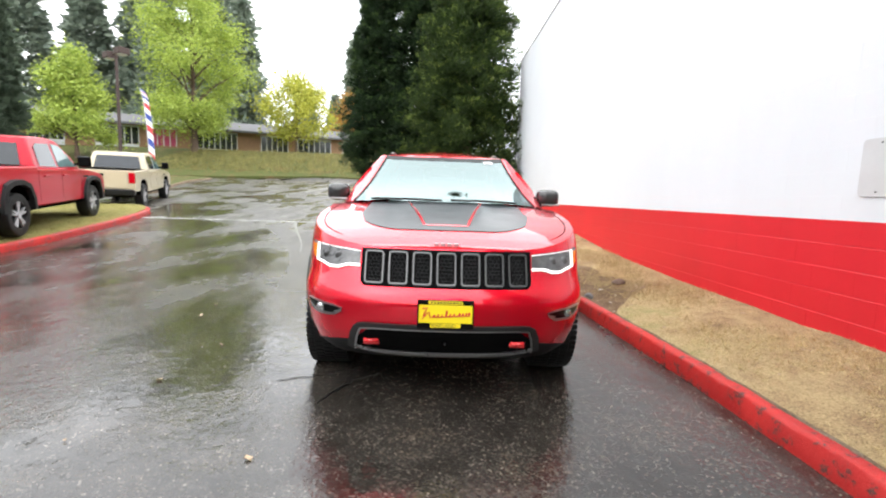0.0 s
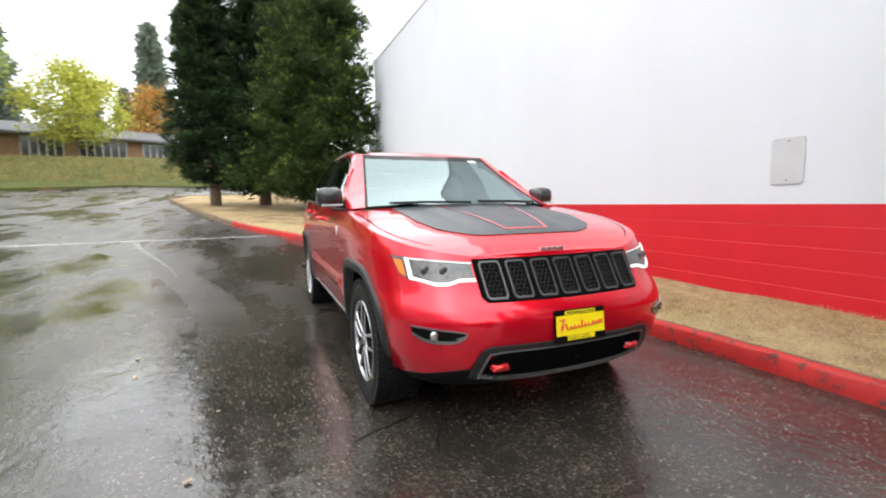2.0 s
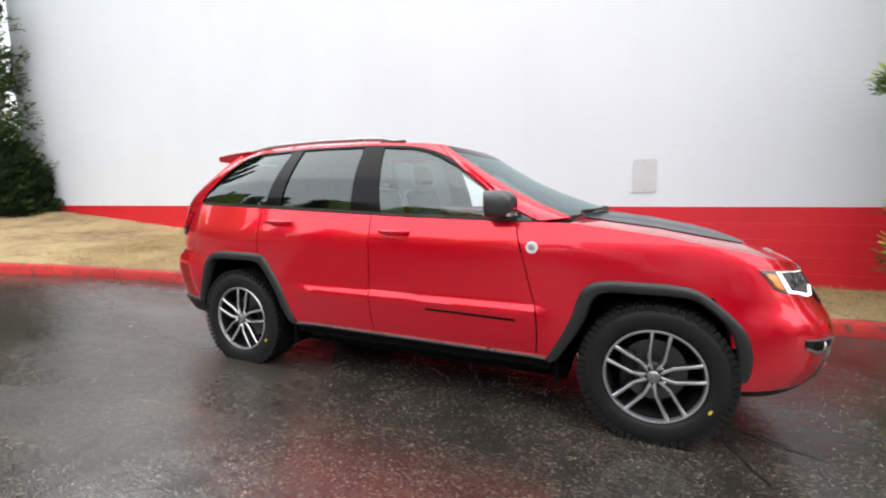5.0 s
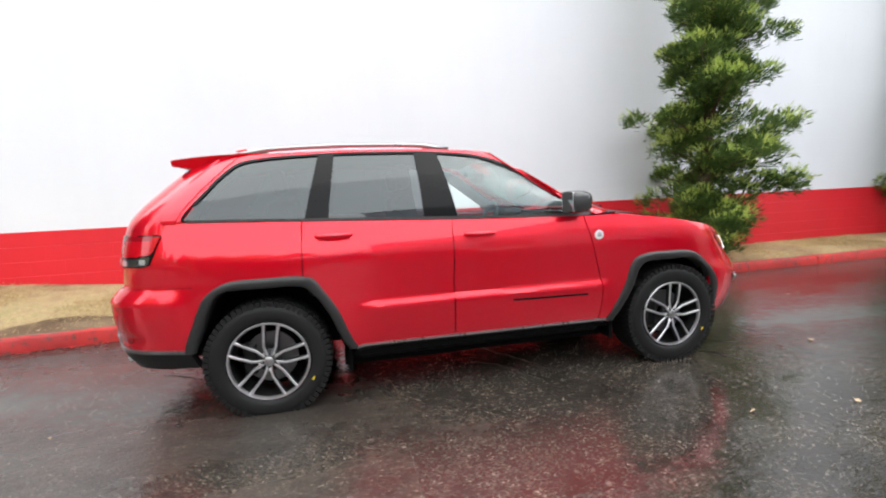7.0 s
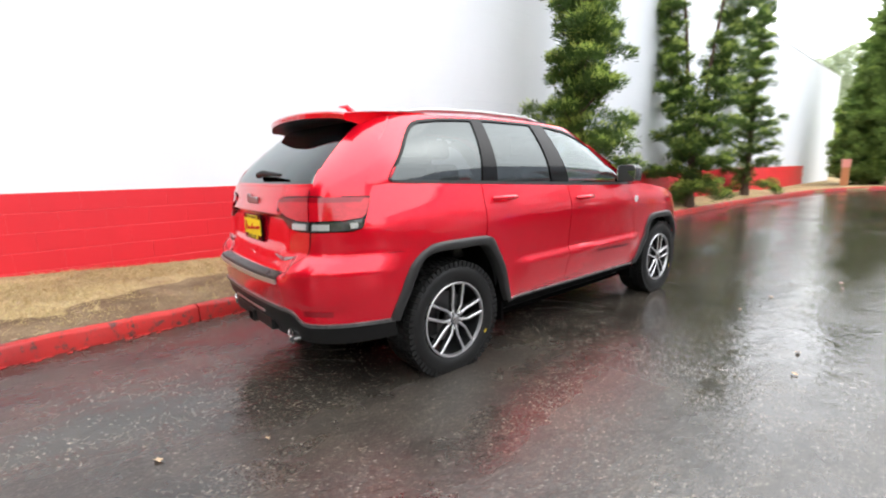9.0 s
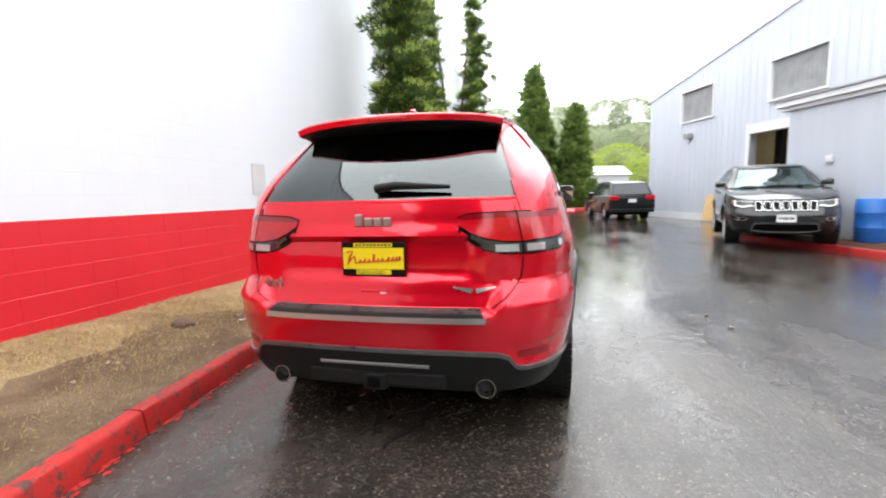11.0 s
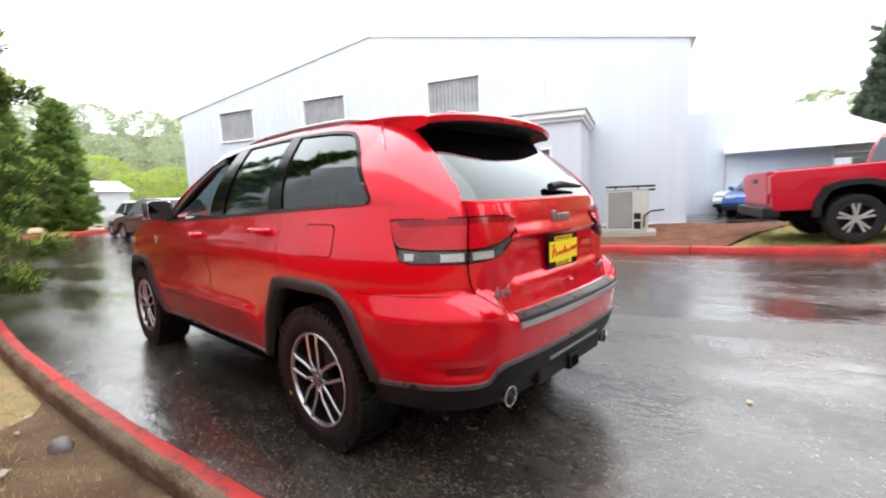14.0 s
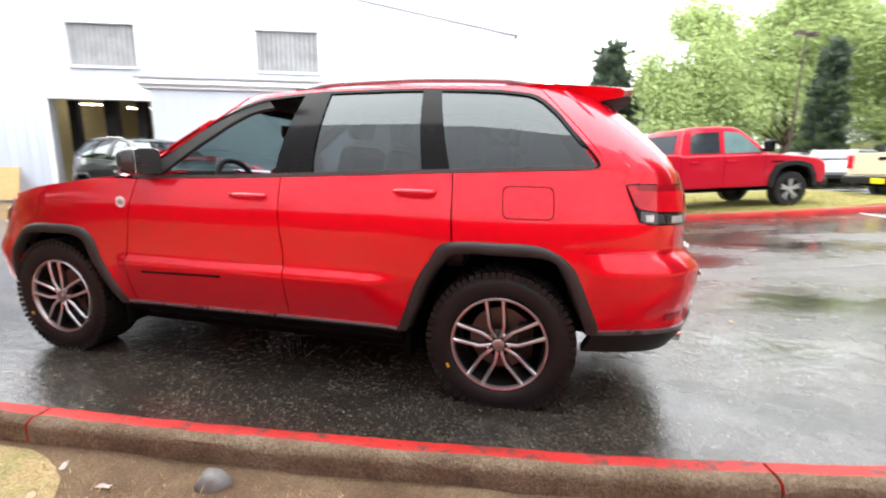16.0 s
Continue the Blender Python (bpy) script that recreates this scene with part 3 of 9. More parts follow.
# drying streak, its sheen painted as a pale arc from the parking line down the lane
arc = smooth_line([(-4.1, 8.1), (-3.75, 7.0), (-3.3, 5.8), (-2.85, 4.5), (-2.6, 3.5)], 16)
bm, ring = bmesh.new(), []
for i, p in enumerate(arc):
    d = arc[min(i + 1, len(arc) - 1)] - arc[max(i - 1, 0)]
    q = np.array((-d[1], d[0])) / np.linalg.norm(d)
    w = (0.05 + 0.03 * noise.noise((i * 0.31, 2.0, 0))) * (1 - 0.95 * i / len(arc))
    ring.append([bm.verts.new((c[0], c[1], ground_z(c[0], c[1]) + 0.0045)) for c in (p - q * w, p + q * w)])
for a, b in zip(ring, ring[1:]):
    bm.faces.new((a[0], b[0], b[1], a[1]))
STREAK = plain("pale_streak_sheen", (0.17, 0.165, 0.155), 0.3, vary=0.45, scale=14, fine=60)
tagged(part("drying_streak", bm, STREAK), "pale drying streak curving over wet asphalt", "road marking", kind="structure")

# cracks in the asphalt round the car
CRACK = plain("wet_black_crack", g(0.008), 0.35, vary=0.3, spec=0.2)
rc = np.random.default_rng(17)
bm = bmesh.new()
for run in (((0.11, -0.03), (-0.32, -0.25), (-0.62, -0.42), (-0.88, -0.50)), ((-0.24, 1.03), (-0.62, 0.81), (-0.92, 0.70)), ((-0.45, 0.03), (-0.63, -0.2), (-0.95, -0.33)),
            ((-0.56, -1.68), (-0.73, -1.79), (-1.1, -1.95)), ((-0.42, -1.77), (-0.60, -1.95), (-0.75, -2.25)), ((-0.14, 1.85), (0.02, 2.05), (0.2, 2.3)), ((-0.40, 1.89), (-0.21, 2.05), (-0.04, 2.3), (-0.02, 2.42))):
    line, prev = smooth_line(run, 9), None
    for i, p in enumerate(line):
        p = p + rc.normal(0, 0.008, 2)
        d = line[min(i + 1, len(line) - 1)] - line[max(i - 1, 0)]
        q = np.array((-d[1], d[0])) / np.linalg.norm(d) * rc.uniform(0.003, 0.008) * (0.35 if i in (0, len(line) - 1) else 1)
        now = [bm.verts.new((c[0], c[1], ground_z(c[0], c[1]) + 0.004)) for c in (p - q, p + q)]
        if prev:
            bm.faces.new((prev[0], now[0], now[1], prev[1]))
        prev = now
tagged(part("asphalt_cracks", bm, CRACK), "fine black wet cracks in the asphalt", "cracks", kind="stuff")

# pale grit washed over the asphalt, and red overspray at the foot of the kerb
GRIT = plain("pale_grit", (0.24, 0.22, 0.19), 0.4, vary=0.5, scale=3, fine=9)
gv_, gf_ = [], []
for _ in range(2400):
    x, y = rc.uniform(-4.2, 1.7), rc.uniform(-5.2, 4.6)
    kx_ = float(np.interp(y, [q[0] for q in NEAR_LINE], [q[1] for q in NEAR_LINE]))
    if rc.random() < 0.22:
        x = kx_ - abs(rc.normal(0, 0.16)) - 0.02
    if x > kx_ - 0.015 or noise.noise((x * 0.8, y * 0.8, 9.0)) + rc.normal(0, 0.25) < -0.05:
        continue
    r_, a0, z = rc.uniform(0.0015, 0.0038), rc.uniform(0, 6.28), ground_z(x, y)
    k = len(gv_)
    gv_ += [(x + r_ * 1.3 * math.cos(a0 + t), y + r_ * math.sin(a0 + t), z) for t in (0, 2.1, 4.2)] + [(x, y, z + r_ * 1.3)]
    gf_ += [(k, k + 1, k + 3), (k + 1, k + 2, k + 3), (k + 2, k, k + 3)]
tagged(raw("grit", gv_, gf_, GRIT), "pale grit scattered on wet asphalt", "grit", kind="stuff")
bm = bmesh.new()
for _ in range(130):
    y = rc.uniform(0.4, 4.3)
    x = float(np.interp(y, [q[0] for q in NEAR_LINE], [q[1] for q in NEAR_LINE])) - abs(rc.normal(0, 0.028))
    r_ = rc.uniform(0.006, 0.019)
    ring = []
    for i in range(9):
        a, rr = 6.283 * i / 9, r_ * rc.uniform(0.6, 1.2)
        ring.append(bm.verts.new((x + rr * math.cos(a), y + 1.5 * rr * math.sin(a), ground_z(x, y) + 0.003 + 0.0002 * (_ % 9))))
    bm.faces.new(ring)
tagged(part("paint_overspray", bm, KERB), "red paint overspray on the asphalt at the kerb foot", "paint", kind="stuff")

# ---- the long white and red block wall ----
WX, W0, W1, WTOP, WRED = 3.3, -37.7, 14.25, 6.95, 1.17
wall = thing("wall_east", "long painted block wall, white above a glossy red base", "wall", kind="structure")
part("wall_core", boxes((WX + 0.012, WX + 0.3, W0, W1, -0.2, WTOP), (WX + 0.3, WX + 14, W1 - 0.25, W1 - 0.01, -0.2, WTOP), (WX + 0.3, WX + 14, W0 + 0.01, W0 + 0.25, -0.2, WTOP)), WALL_WHITE, wall)
part("coping", boxes((WX - 0.02, WX + 0.34, W0 - 0.02, W1 + 0.02, WTOP, WTOP + 0.05), bevel=0.008), TRIM_WHITE, wall)
BLOCK_H = 0.2033
COURSE0 = WRED - 6 * BLOCK_H


def block_mesh(name, mat, length, k=1.0):
    bm = bmesh.new()
    h, t, e = BLOCK_H / 2, 0.014, 0.0022
    y = length / 2
    outer = [(t, -y, -h), (t, y, -h), (t, y, h), (t, -y, h)]
    rim = [(0.0012 + 0.0028 * k, -y, -h + 0.0004), (0.0012 + 0.0028 * k, y, -h + 0.0004), (0.0006 + 0.0046 * k, y, h - 0.0004), (0.0006 + 0.0046 * k, -y, h - 0.0004)]
    face = [(0.0012, -y + 0.0006, -h + e), (0.0012, y - 0.0006, -h + e), (0.0006, y - 0.0008, h - 0.001 - 0.0055 * k), (0.0006, -y + 0.0008, h - 0.001 - 0.0055 * k)]
    rs = [[bm.verts.new(c) for c in r] for r in (outer, rim, face)]
    for a, b in zip(rs, rs[1:]):
        for k in range(4):
            bm.faces.new((a[k], b[k], b[(k + 1) % 4], a[(k + 1) % 4]))
    bm.faces.new(rs[-1][::-1])
    bmesh.ops.recalc_face_normals(bm, faces=bm.faces[:])
    me = bpy.data.meshes.new(name)
    bm.to_mesh(me)
    bm.free()
    me.materials.append(mat)
    return me


def lay_blocks():
    near = {True: block_mesh("block", WALL_RED, 0.4064), False: block_mesh("block", WALL_WHITE, 0.4064, 0.17)}
    rest = {True: ([], []), False: ([], [])}
    base_v = {k: [tuple(v.co) for v in me.vertices] for k, me in near.items()}
    base_f = [tuple(p.vertices) for p in near[True].polygons]
    rows = int((WTOP - COURSE0) / BLOCK_H)
    made = 0
    for r in range(rows + 1):
        zc = COURSE0 + (r + 0.5) * BLOCK_H
        red = r < 6
        if zc + BLOCK_H / 2 > WTOP + 0.02:
            continue
        y = W0 + 0.2 + (0.2032 if r % 2 else 0.0)
        while y < W1 - 0.2:
            white = not red or y < -30.0
            off = (0.0004 if white else 0.0012) * noise.noise((y * 7, zc * 9, 0.3))
            if -4.0 < y < 0.2 and zc < 2.9 and made < 300:
                ob = new("block", near[not white])
                ob.location, ob.parent = (WX + off, y, zc), wall
                made += 1
            else:
                v, f = rest[not white]
                k = len(v)
                v += [(WX + off + c[0], y + c[1], zc + c[2]) for c in base_v[not white]]
                f += [tuple(i + k for i in q) for q in base_f]
            y += 0.4064
    for red, (v, f) in rest.items():
        tagged(raw("far_blocks", v, f, WALL_RED if red else WALL_WHITE, wall, "red painted blocks" if red else "white painted blocks"), kind="stuff")

# ---- the sport utility vehicle, built once as a set of surfaces; nose towards -y, metres from the middle of its wheelbase ----
AXLE, HUB_X, HUB_Z, TYRE_R = 1.4575, 0.866, 0.382, 0.385
Z_TAB = [0.26, 0.36, 0.45, 0.55, 0.64, 0.70, 0.76, 0.86, 0.95, 1.01, 1.06, 1.12, 1.20, 1.30]
W_TAB = [0.84, 0.885, 0.912, 0.926, 0.934, 0.937, 0.938, 0.944, 0.951, 0.953, 0.947, 0.930, 0.905, 0.875]
F_TAB = [-2.20, -2.27, -2.315, -2.335, -2.335, -2.315, -2.275, -2.215, -2.165, -2.125, -2.085, -2.04, -1.98, -1.9]
R_TAB = [2.26, 2.36, 2.42, 2.438, 2.442, 2.446, 2.448, 2.382, 2.380, 2.377, 2.373, 2.364, 2.350, 2.322]
NSUP, NFRONT = 7.0, 8.6


def lerp_tab(z, tab):
    return float(np.interp(z, Z_TAB, tab))


def soft_tab(z, tab):
    return (lerp_tab(z - 0.02, tab) + 2 * lerp_tab(z, tab) + lerp_tab(z + 0.02, tab)) / 4


def door_swell(y, z):
    """The ledge along the lower doors."""
    along = max(0.0, min(1.0, (y + 0.93) / 0.10)) * max(0.0, min(1.0, (0.92 - y) / 0.16))
    prof = float(np.interp(z, [0.40, 0.56, 0.655, 0.672, 0.712, 0.73], [-0.012, 0.006, 0.021, 0.0215, -0.003, 0.0]))
    hips = 0.010 * math.exp(-((z - 0.80) / 0.22) ** 2) * (math.exp(-((abs(y) - AXLE) / 0.42) ** 2))
    tail = max(0.0, min(1.0, (y - 1.86) / 0.12)) * float(np.interp(z, [0.42, 0.60, 0.70, 0.79, 0.866, 0.885], [0.0, 0.014, 0.026, 0.030, 0.006, 0.0]))
    nose = max(0.0, min(1.0, (-1.84 - y) / 0.12)) * float(np.interp(z, [0.42, 0.55, 0.655, 0.70, 0.78], [0.0, 0.006, 0.016, 0.012, 0.0]))
    return along * prof + hips + tail + nose


def ease(v, a, b):
    k = max(0.0, min(1.0, (v - a) / (b - a)))
    return k * k * (3 - 2 * k)


def tail_form(x, z):
    """The plate recess under a lip on the tailgate, and the raised corners of the rear bumper."""
    bowl = float(np.interp(z, [0.85, 0.890, 0.930, 1.075, 1.098, 1.125, 1.16], [0.0, 0.006, -0.020, -0.024, 0.014, 0.010, 0.0])) * (1 - ease(abs(x), 0.40, 0.54))
    ends = float(np.interp(z, [0.76, 0.80, 0.84, 0.872, 0.890], [0.0, 0.029, 0.036, 0.026, 0.0])) * ease(abs(x), 0.57, 0.612)
    step = float(np.interp(z, [0.765, 0.785, 0.80, 0.83, 0.86], [0.0, -0.046, -0.037, -0.018, 0.0])) * (1 - ease(abs(x), 0.535, 0.575))
    pocket = -0.016 * ease(abs(x), 0.62, 0.66) * (1 - ease(abs(x), 0.80, 0.86)) * float(np.interp(z, [0.53, 0.55, 0.59, 0.615], [0, 1, 1, 0]))
    return bowl + ends + step + pocket


def body_point(th, z):
    """Half outline in plan at a height: th runs from the nose (0) round the flank (pi/2) to the tail (pi)."""
    s, c = max(0.0, math.sin(th)), math.cos(th)
    w = soft_tab(z, W_TAB)
    n = NFRONT if c >= 0 else NSUP
    x = w * s ** (2 / n)
    q = abs(c) ** (2 / n)
    if c >= 0:
        y = (soft_tab(z, F_TAB) + 0.17 * x * x + 0.10 * x ** 4) * q
    else:
        y = (soft_tab(z, R_TAB) - 0.075 * x * x - 0.05 * x ** 4 + tail_form(x, z)) * q
    grow = door_swell(y, z)
    flank = min(1.0, (1 - q ** 6) * 4)
    return x + grow * flank, y + (grow * (1 - flank) * (-1 if y < 0 else 1) if abs(y) > 1.86 else 0.0)


def th_front(x, z=0.8):
    return math.asin(min(1.0, (abs(x) / soft_tab(z, W_TAB)) ** (NFRONT / 2)))


def th_rear(x, z=0.8):
    return math.pi - math.asin(min(1.0, (abs(x) / soft_tab(z, W_TAB)) ** (NSUP / 2)))


def th_side(y, z=0.8):
    lim = abs(soft_tab(z, F_TAB)) - 0.17 * 0.8 - 0.03 if y < 0 else soft_tab(z, R_TAB) - 0.075 * 0.8 - 0.03
    c = min(0.99999, (abs(y) / lim)) ** ((NFRONT if y < 0 else NSUP) / 2)
    return math.acos(c) if y < 0 else math.pi - math.acos(c)


def belt_z(y):
    return float(np.interp(y, [-2.3, -2.12, -2.02, -1.9, -1.75, -1.48, -1.04, -0.75, 0.0, 1.0, 1.87, 2.2, 2.4], [0.945, 0.95, 0.985, 1.02, 1.055, 1.11, 1.17, 1.172, 1.19, 1.232, 1.268, 1.262, 1.25]))


def shoulder(th):
    """The top edge of the lower body at th."""
    z = 1.1
    for _ in range(6):
        z = belt_z(body_point(th, z)[1])
    x, y = body_point(th, z)
    return x, y, z


EDGE = [shoulder(t) for t in np.linspace(0.0005, math.pi - 0.0005, 1500)]
EDGE_F = [(x, y, z) for x, y, z in EDGE if y < 0]
EDGE_Y, EDGE_X = [e[1] for e in EDGE], [e[0] for e in EDGE]


def edge_x(y):
    return float(np.interp(y, EDGE_Y, EDGE_X))


def hood_z(x, y):
    """The bonnet: a nearly flat crown with a raised middle."""
    xm = max(0.05, edge_x(y))
    u = min(1.0, abs(x) / xm)
    z = belt_z(y) + 0.030 * (1 - u ** 2.4) * min(1.0, max(0.0, (y + 2.2) / 0.35))
    dome = 0.5 + 0.5 * math.tanh((0.27 + 0.10 * (y + 2.0) - abs(x)) / 0.02)
    return z + 0.012 * dome * min(1.0, max(0.0, (y + 2.0) / 0.3))


def arch_line(kind):
    """Outer edge of a wheel arch, from the sill end to the bumper end, relative to its axle."""
    if kind == "rear":
        return [(-0.545, 0.40), (-0.50, 0.53), (-0.45, 0.67), (-0.375, 0.80), (-0.29, 0.885), (-0.18, 0.912), (0.0, 0.915), (0.18, 0.912), (0.275, 0.885), (0.345, 0.78), (0.40, 0.66), (0.455, 0.54), (0.475, 0.485)]
    return [(0.565, 0.385), (0.50, 0.52), (0.435, 0.65), (0.355, 0.785), (0.27, 0.855), (0.15, 0.878), (0.0, 0.88), (-0.15, 0.876), (-0.255, 0.845), (-0.325, 0.74), (-0.365, 0.62), (-0.385, 0.50), (-0.392, 0.40)]


def arch_half(kind, z, side):
    pts = arch_line(kind)
    top = max(p[1] for p in pts)
    if z >= top:
        return -1.0
    half = [p for p in pts if p[0] * side > 0 or p[1] == top]
    half.sort(key=lambda p: p[1])
    return float(np.interp(z, [p[1] for p in half], [abs(p[0]) for p in half]))


def in_arch(y, z, inset=0.02):
    for kind, ya in (("front", -AXLE), ("rear", AXLE)):
        d = y - ya
        if abs(d) < 0.7:
            h = arch_half(kind, z + inset, 1 if d > 0 else -1)
            if h > 0 and abs(d) < h - inset:
                return True
    return False


def strip(lines, fn, rows=1, cols=0):
    """A skin over the rows between 2D lines of equal count, carried onto a surface by fn."""
    L = [[np.array(p, float) for p in line] for line in lines]
    grid = []
    for a, b in zip(L, L[1:]):
        for k in range(rows):
            grid.append([p + (q - p) * k / rows for p, q in zip(a, b)])
    grid.append(L[-1])
    verts = [fn(*p) for r in grid for p in r]
    n = len(grid[0])
    faces = [(j * n + i, j * n + i + 1, (j + 1) * n + i + 1, (j + 1) * n + i) for j in range(len(grid) - 1) for i in range(n - 1)]
    return verts, faces


def thick(verts, faces, depth, toward):
    """Gives a skin an edge of the given depth, turned inwards away from 'toward'."""
    bm = bmesh.new()
    vs = [bm.verts.new(v) for v in verts]
    for f in faces:
        try:
            bm.faces.new([vs[i] for i in f])
        except ValueError:
            pass
    bmesh.ops.remove_doubles(bm, verts=bm.verts[:], dist=1e-5)
    bmesh.ops.dissolve_degenerate(bm, edges=bm.edges[:], dist=1e-6)
    bmesh.ops.recalc_face_normals(bm, faces=bm.faces[:])
    bm.normal_update()
    fs = bm.faces[:]
    if fs and sum(f.normal.dot(Vector(toward(f.calc_center_median()))) * f.calc_area() for f in fs) < 0:
        bmesh.ops.reverse_faces(bm, faces=fs)
    if depth:
        bm.normal_update()
        rim = [e for e in bm.edges if e.is_boundary]
        nrm = {v: v.normal.copy() for v in bm.verts}
        ext = bmesh.ops.extrude_edge_only(bm, edges=rim)["geom"]
        for v in ext:
            if isinstance(v, bmesh.types.BMVert):
                near = min((e.other_vert(v) for e in v.link_edges if e.other_vert(v) in nrm), key=lambda o: (o.co - v.co).length, default=None)
                if near is not None:
                    v.co -= nrm[near] * depth
        bmesh.ops.recalc_face_normals(bm, faces=[f for f in bm.faces if f.is_valid])
        bm.normal_update()
        if sum(f.normal.dot(Vector(toward(f.calc_center_median()))) * f.calc_area() for f in fs if f.is_valid) < 0:
            bmesh.ops.reverse_faces(bm, faces=bm.faces[:])
    return bm


def outward(c):
    return (c.x * 1.6, c.y * 0.7 if abs(c.y) > 1.9 else c.y * 0.1, 0.15 if c.z < 1.3 else 0.8)


def skin_surface(side, off):
    """Maps (th, z) to the body skin pushed out by off."""
    def fn(th, z):
        e = 0.004
        x, y = body_point(th, z)
        x1, y1 = body_point(min(math.pi - 1e-4, th + e), z)
        x0, y0 = body_point(max(1e-4, th - e), z)
        t = Vector((x1 - x0, y1 - y0, 0))
        n = Vector((t.y, -t.x, 0))
        if n.length < 1e-9:
            n = Vector((0, -1 if y < 0 else 1, 0))
        n.normalize()
        if n.x * x + n.y * (y if abs(y) > 2 else 0) < 0:
            n = -n
        return (side * (x + n.x * off), y + n.y * off, z)
    return fn


def cab_n(h, rear):
    """How square the cabin's plan is at h."""
    return 7.4 - 0.8 * h if rear else 10.0 - 1.5 * h


# greenhouse: slices between the belt (h=0) and the roof edge (h=1)
def cab_point(th, h):
    hw = 0.882 - 0.245 * max(0.0, h) ** 1.25 + 0.03 * math.sin(math.pi * h)
    yf, yr = -1.17 + 0.93 * h, 2.325 - 0.40 * max(0.0, h) ** 1.3
    s, c = max(0.0, math.sin(th)), math.cos(th)
    n = cab_n(h, c < 0)
    x = hw * s ** (2 / n)
    q = abs(c) ** (2 / n)
    y = (yf + 0.26 * x * x) * q if c >= 0 else (yr - 0.10 * x * x) * q
    base = belt_z(max(-1.12, min(2.3, y)))
    if y < -0.75:
        base = belt_z(-0.75) + 0.035 * min(1, (-0.75 - y) / 0.35)
    top = float(np.interp(y, [-0.6, -0.25, 0.0, 0.4, 0.9, 1.4, 1.9, 2.1], [1.60, 1.645, 1.676, 1.697, 1.702, 1.692, 1.658, 1.632]))
    return x, y, base + (top - base) * h


def cab_th_side(y, h):
    """th on the flank at a given y."""
    lo, hi = 0.001, math.pi - 0.001
    for _ in range(40):
        m = (lo + hi) / 2
        if cab_point(m, h)[1] < y:
            lo = m
        else:
            hi = m
    return (lo + hi) / 2


def cab_flank(side, off):
    """Maps (y, h) on the flank of the cabin."""
    def fn(y, h):
        x, yy, z = cab_point(cab_th_side(y, h), h)
        return (side * (x + off * 0.93), yy, z + off * 0.35)
    return fn


def cab_front(off):
    """Maps (x, h) on the windscreen."""
    def fn(x, h):
        hw = 0.882 - 0.245 * max(0.0, h) ** 1.25 + 0.03 * math.sin(math.pi * h)
        n = cab_n(h, False)
        th = math.asin(min(1, (abs(x) / hw) ** (n / 2)))
        px, y, z = cab_point(th, h)
        return (math.copysign(px, x), y - off * 0.5, z + off * 0.86)
    return fn


def cab_rear(off):
    def fn(x, h):
        hw = 0.882 - 0.245 * max(0.0, h) ** 1.25 + 0.03 * math.sin(math.pi * h)
        n = cab_n(h, True)
        th = math.pi - math.asin(min(1, (abs(x) / hw) ** (n / 2)))
        px, y, z = cab_point(th, h)
        return (math.copysign(px, x), y + off * 0.8, z + off * 0.6)
    return fn


def corner_rows(x0, dx, rear):
    """Lines (h, th) round a corner of the cabin, from the glass edge to the flank."""
    rows = []
    for h in np.linspace(-0.01, 0.995, 22):
        hh = max(0.0, h)
        hw = 0.882 - 0.245 * hh ** 1.25 + 0.03 * math.sin(math.pi * h)
        t0 = math.asin(min(1, ((x0 - dx * hh) / hw) ** (cab_n(h, rear) / 2)))
        ts = np.linspace(t0, 0.98 if rear else 1.10, 14)
        rows.append([(h, math.pi - t if rear else t) for t in ts])
    return rows


def corner(side, off):
    def fn(h, th):
        x, y, z = cab_point(th, h)
        xa, ya, _ = cab_point(th - 0.01, h)
        xb, yb, _ = cab_point(th + 0.01, h)
        n = Vector((yb - ya, xa - xb, 0)).normalized()
        if n.x < 0:
            n = -n
        return (side * (x + n.x * off), y + n.y * off, z + off * 0.3)
    return fn


ROOF_EDGE = [cab_point(t, 1.0) for t in np.linspace(0.0005, math.pi - 0.0005, 900)]


def roof_z(x, y):
    xm = float(np.interp(y, [e[1] for e in ROOF_EDGE], [e[0] for e in ROOF_EDGE]))
    ze = float(np.interp(y, [e[1] for e in ROOF_EDGE], [e[2] for e in ROOF_EDGE]))
    u = min(1.0, abs(x) / max(0.05, xm))
    return ze + 0.055 * (1 - u ** 2.2) * min(1.0, max(0.0, (y + 0.245) / 0.5)) ** 0.6, xm


DOORS = (("front_fender", -2.6, -0.84), ("front_door", -0.84, 0.25), ("rear_door", 0.25, 1.24), ("quarter_panel", 1.24, 2.6))
GAP = 0.0035


def zlow(y):
    """Lower edge of the painted skin."""
    return float(np.interp(y, [-2.35, -2.25, -2.1, -1.95, -1.86, -1.8, -0.95, -0.9, 0.9, 0.95, 1.85, 1.92, 2.1, 2.36, 2.386, 2.402, 2.418, 2.45], [0.46, 0.405, 0.36, 0.342, 0.337, 0.335, 0.355, 0.40, 0.415, 0.40, 0.48, 0.49, 0.50, 0.505, 0.515, 0.565, 0.582, 0.59]))


def low_edge(th):
    return zlow(body_point(th, 0.45 if th < math.pi / 2 else 0.66)[1])


def flank_columns(y0, y1, step=0.028):
    n = max(2, int((y1 - y0) / step))
    return [y0 + (y1 - y0) * k / n for k in range(n + 1)]


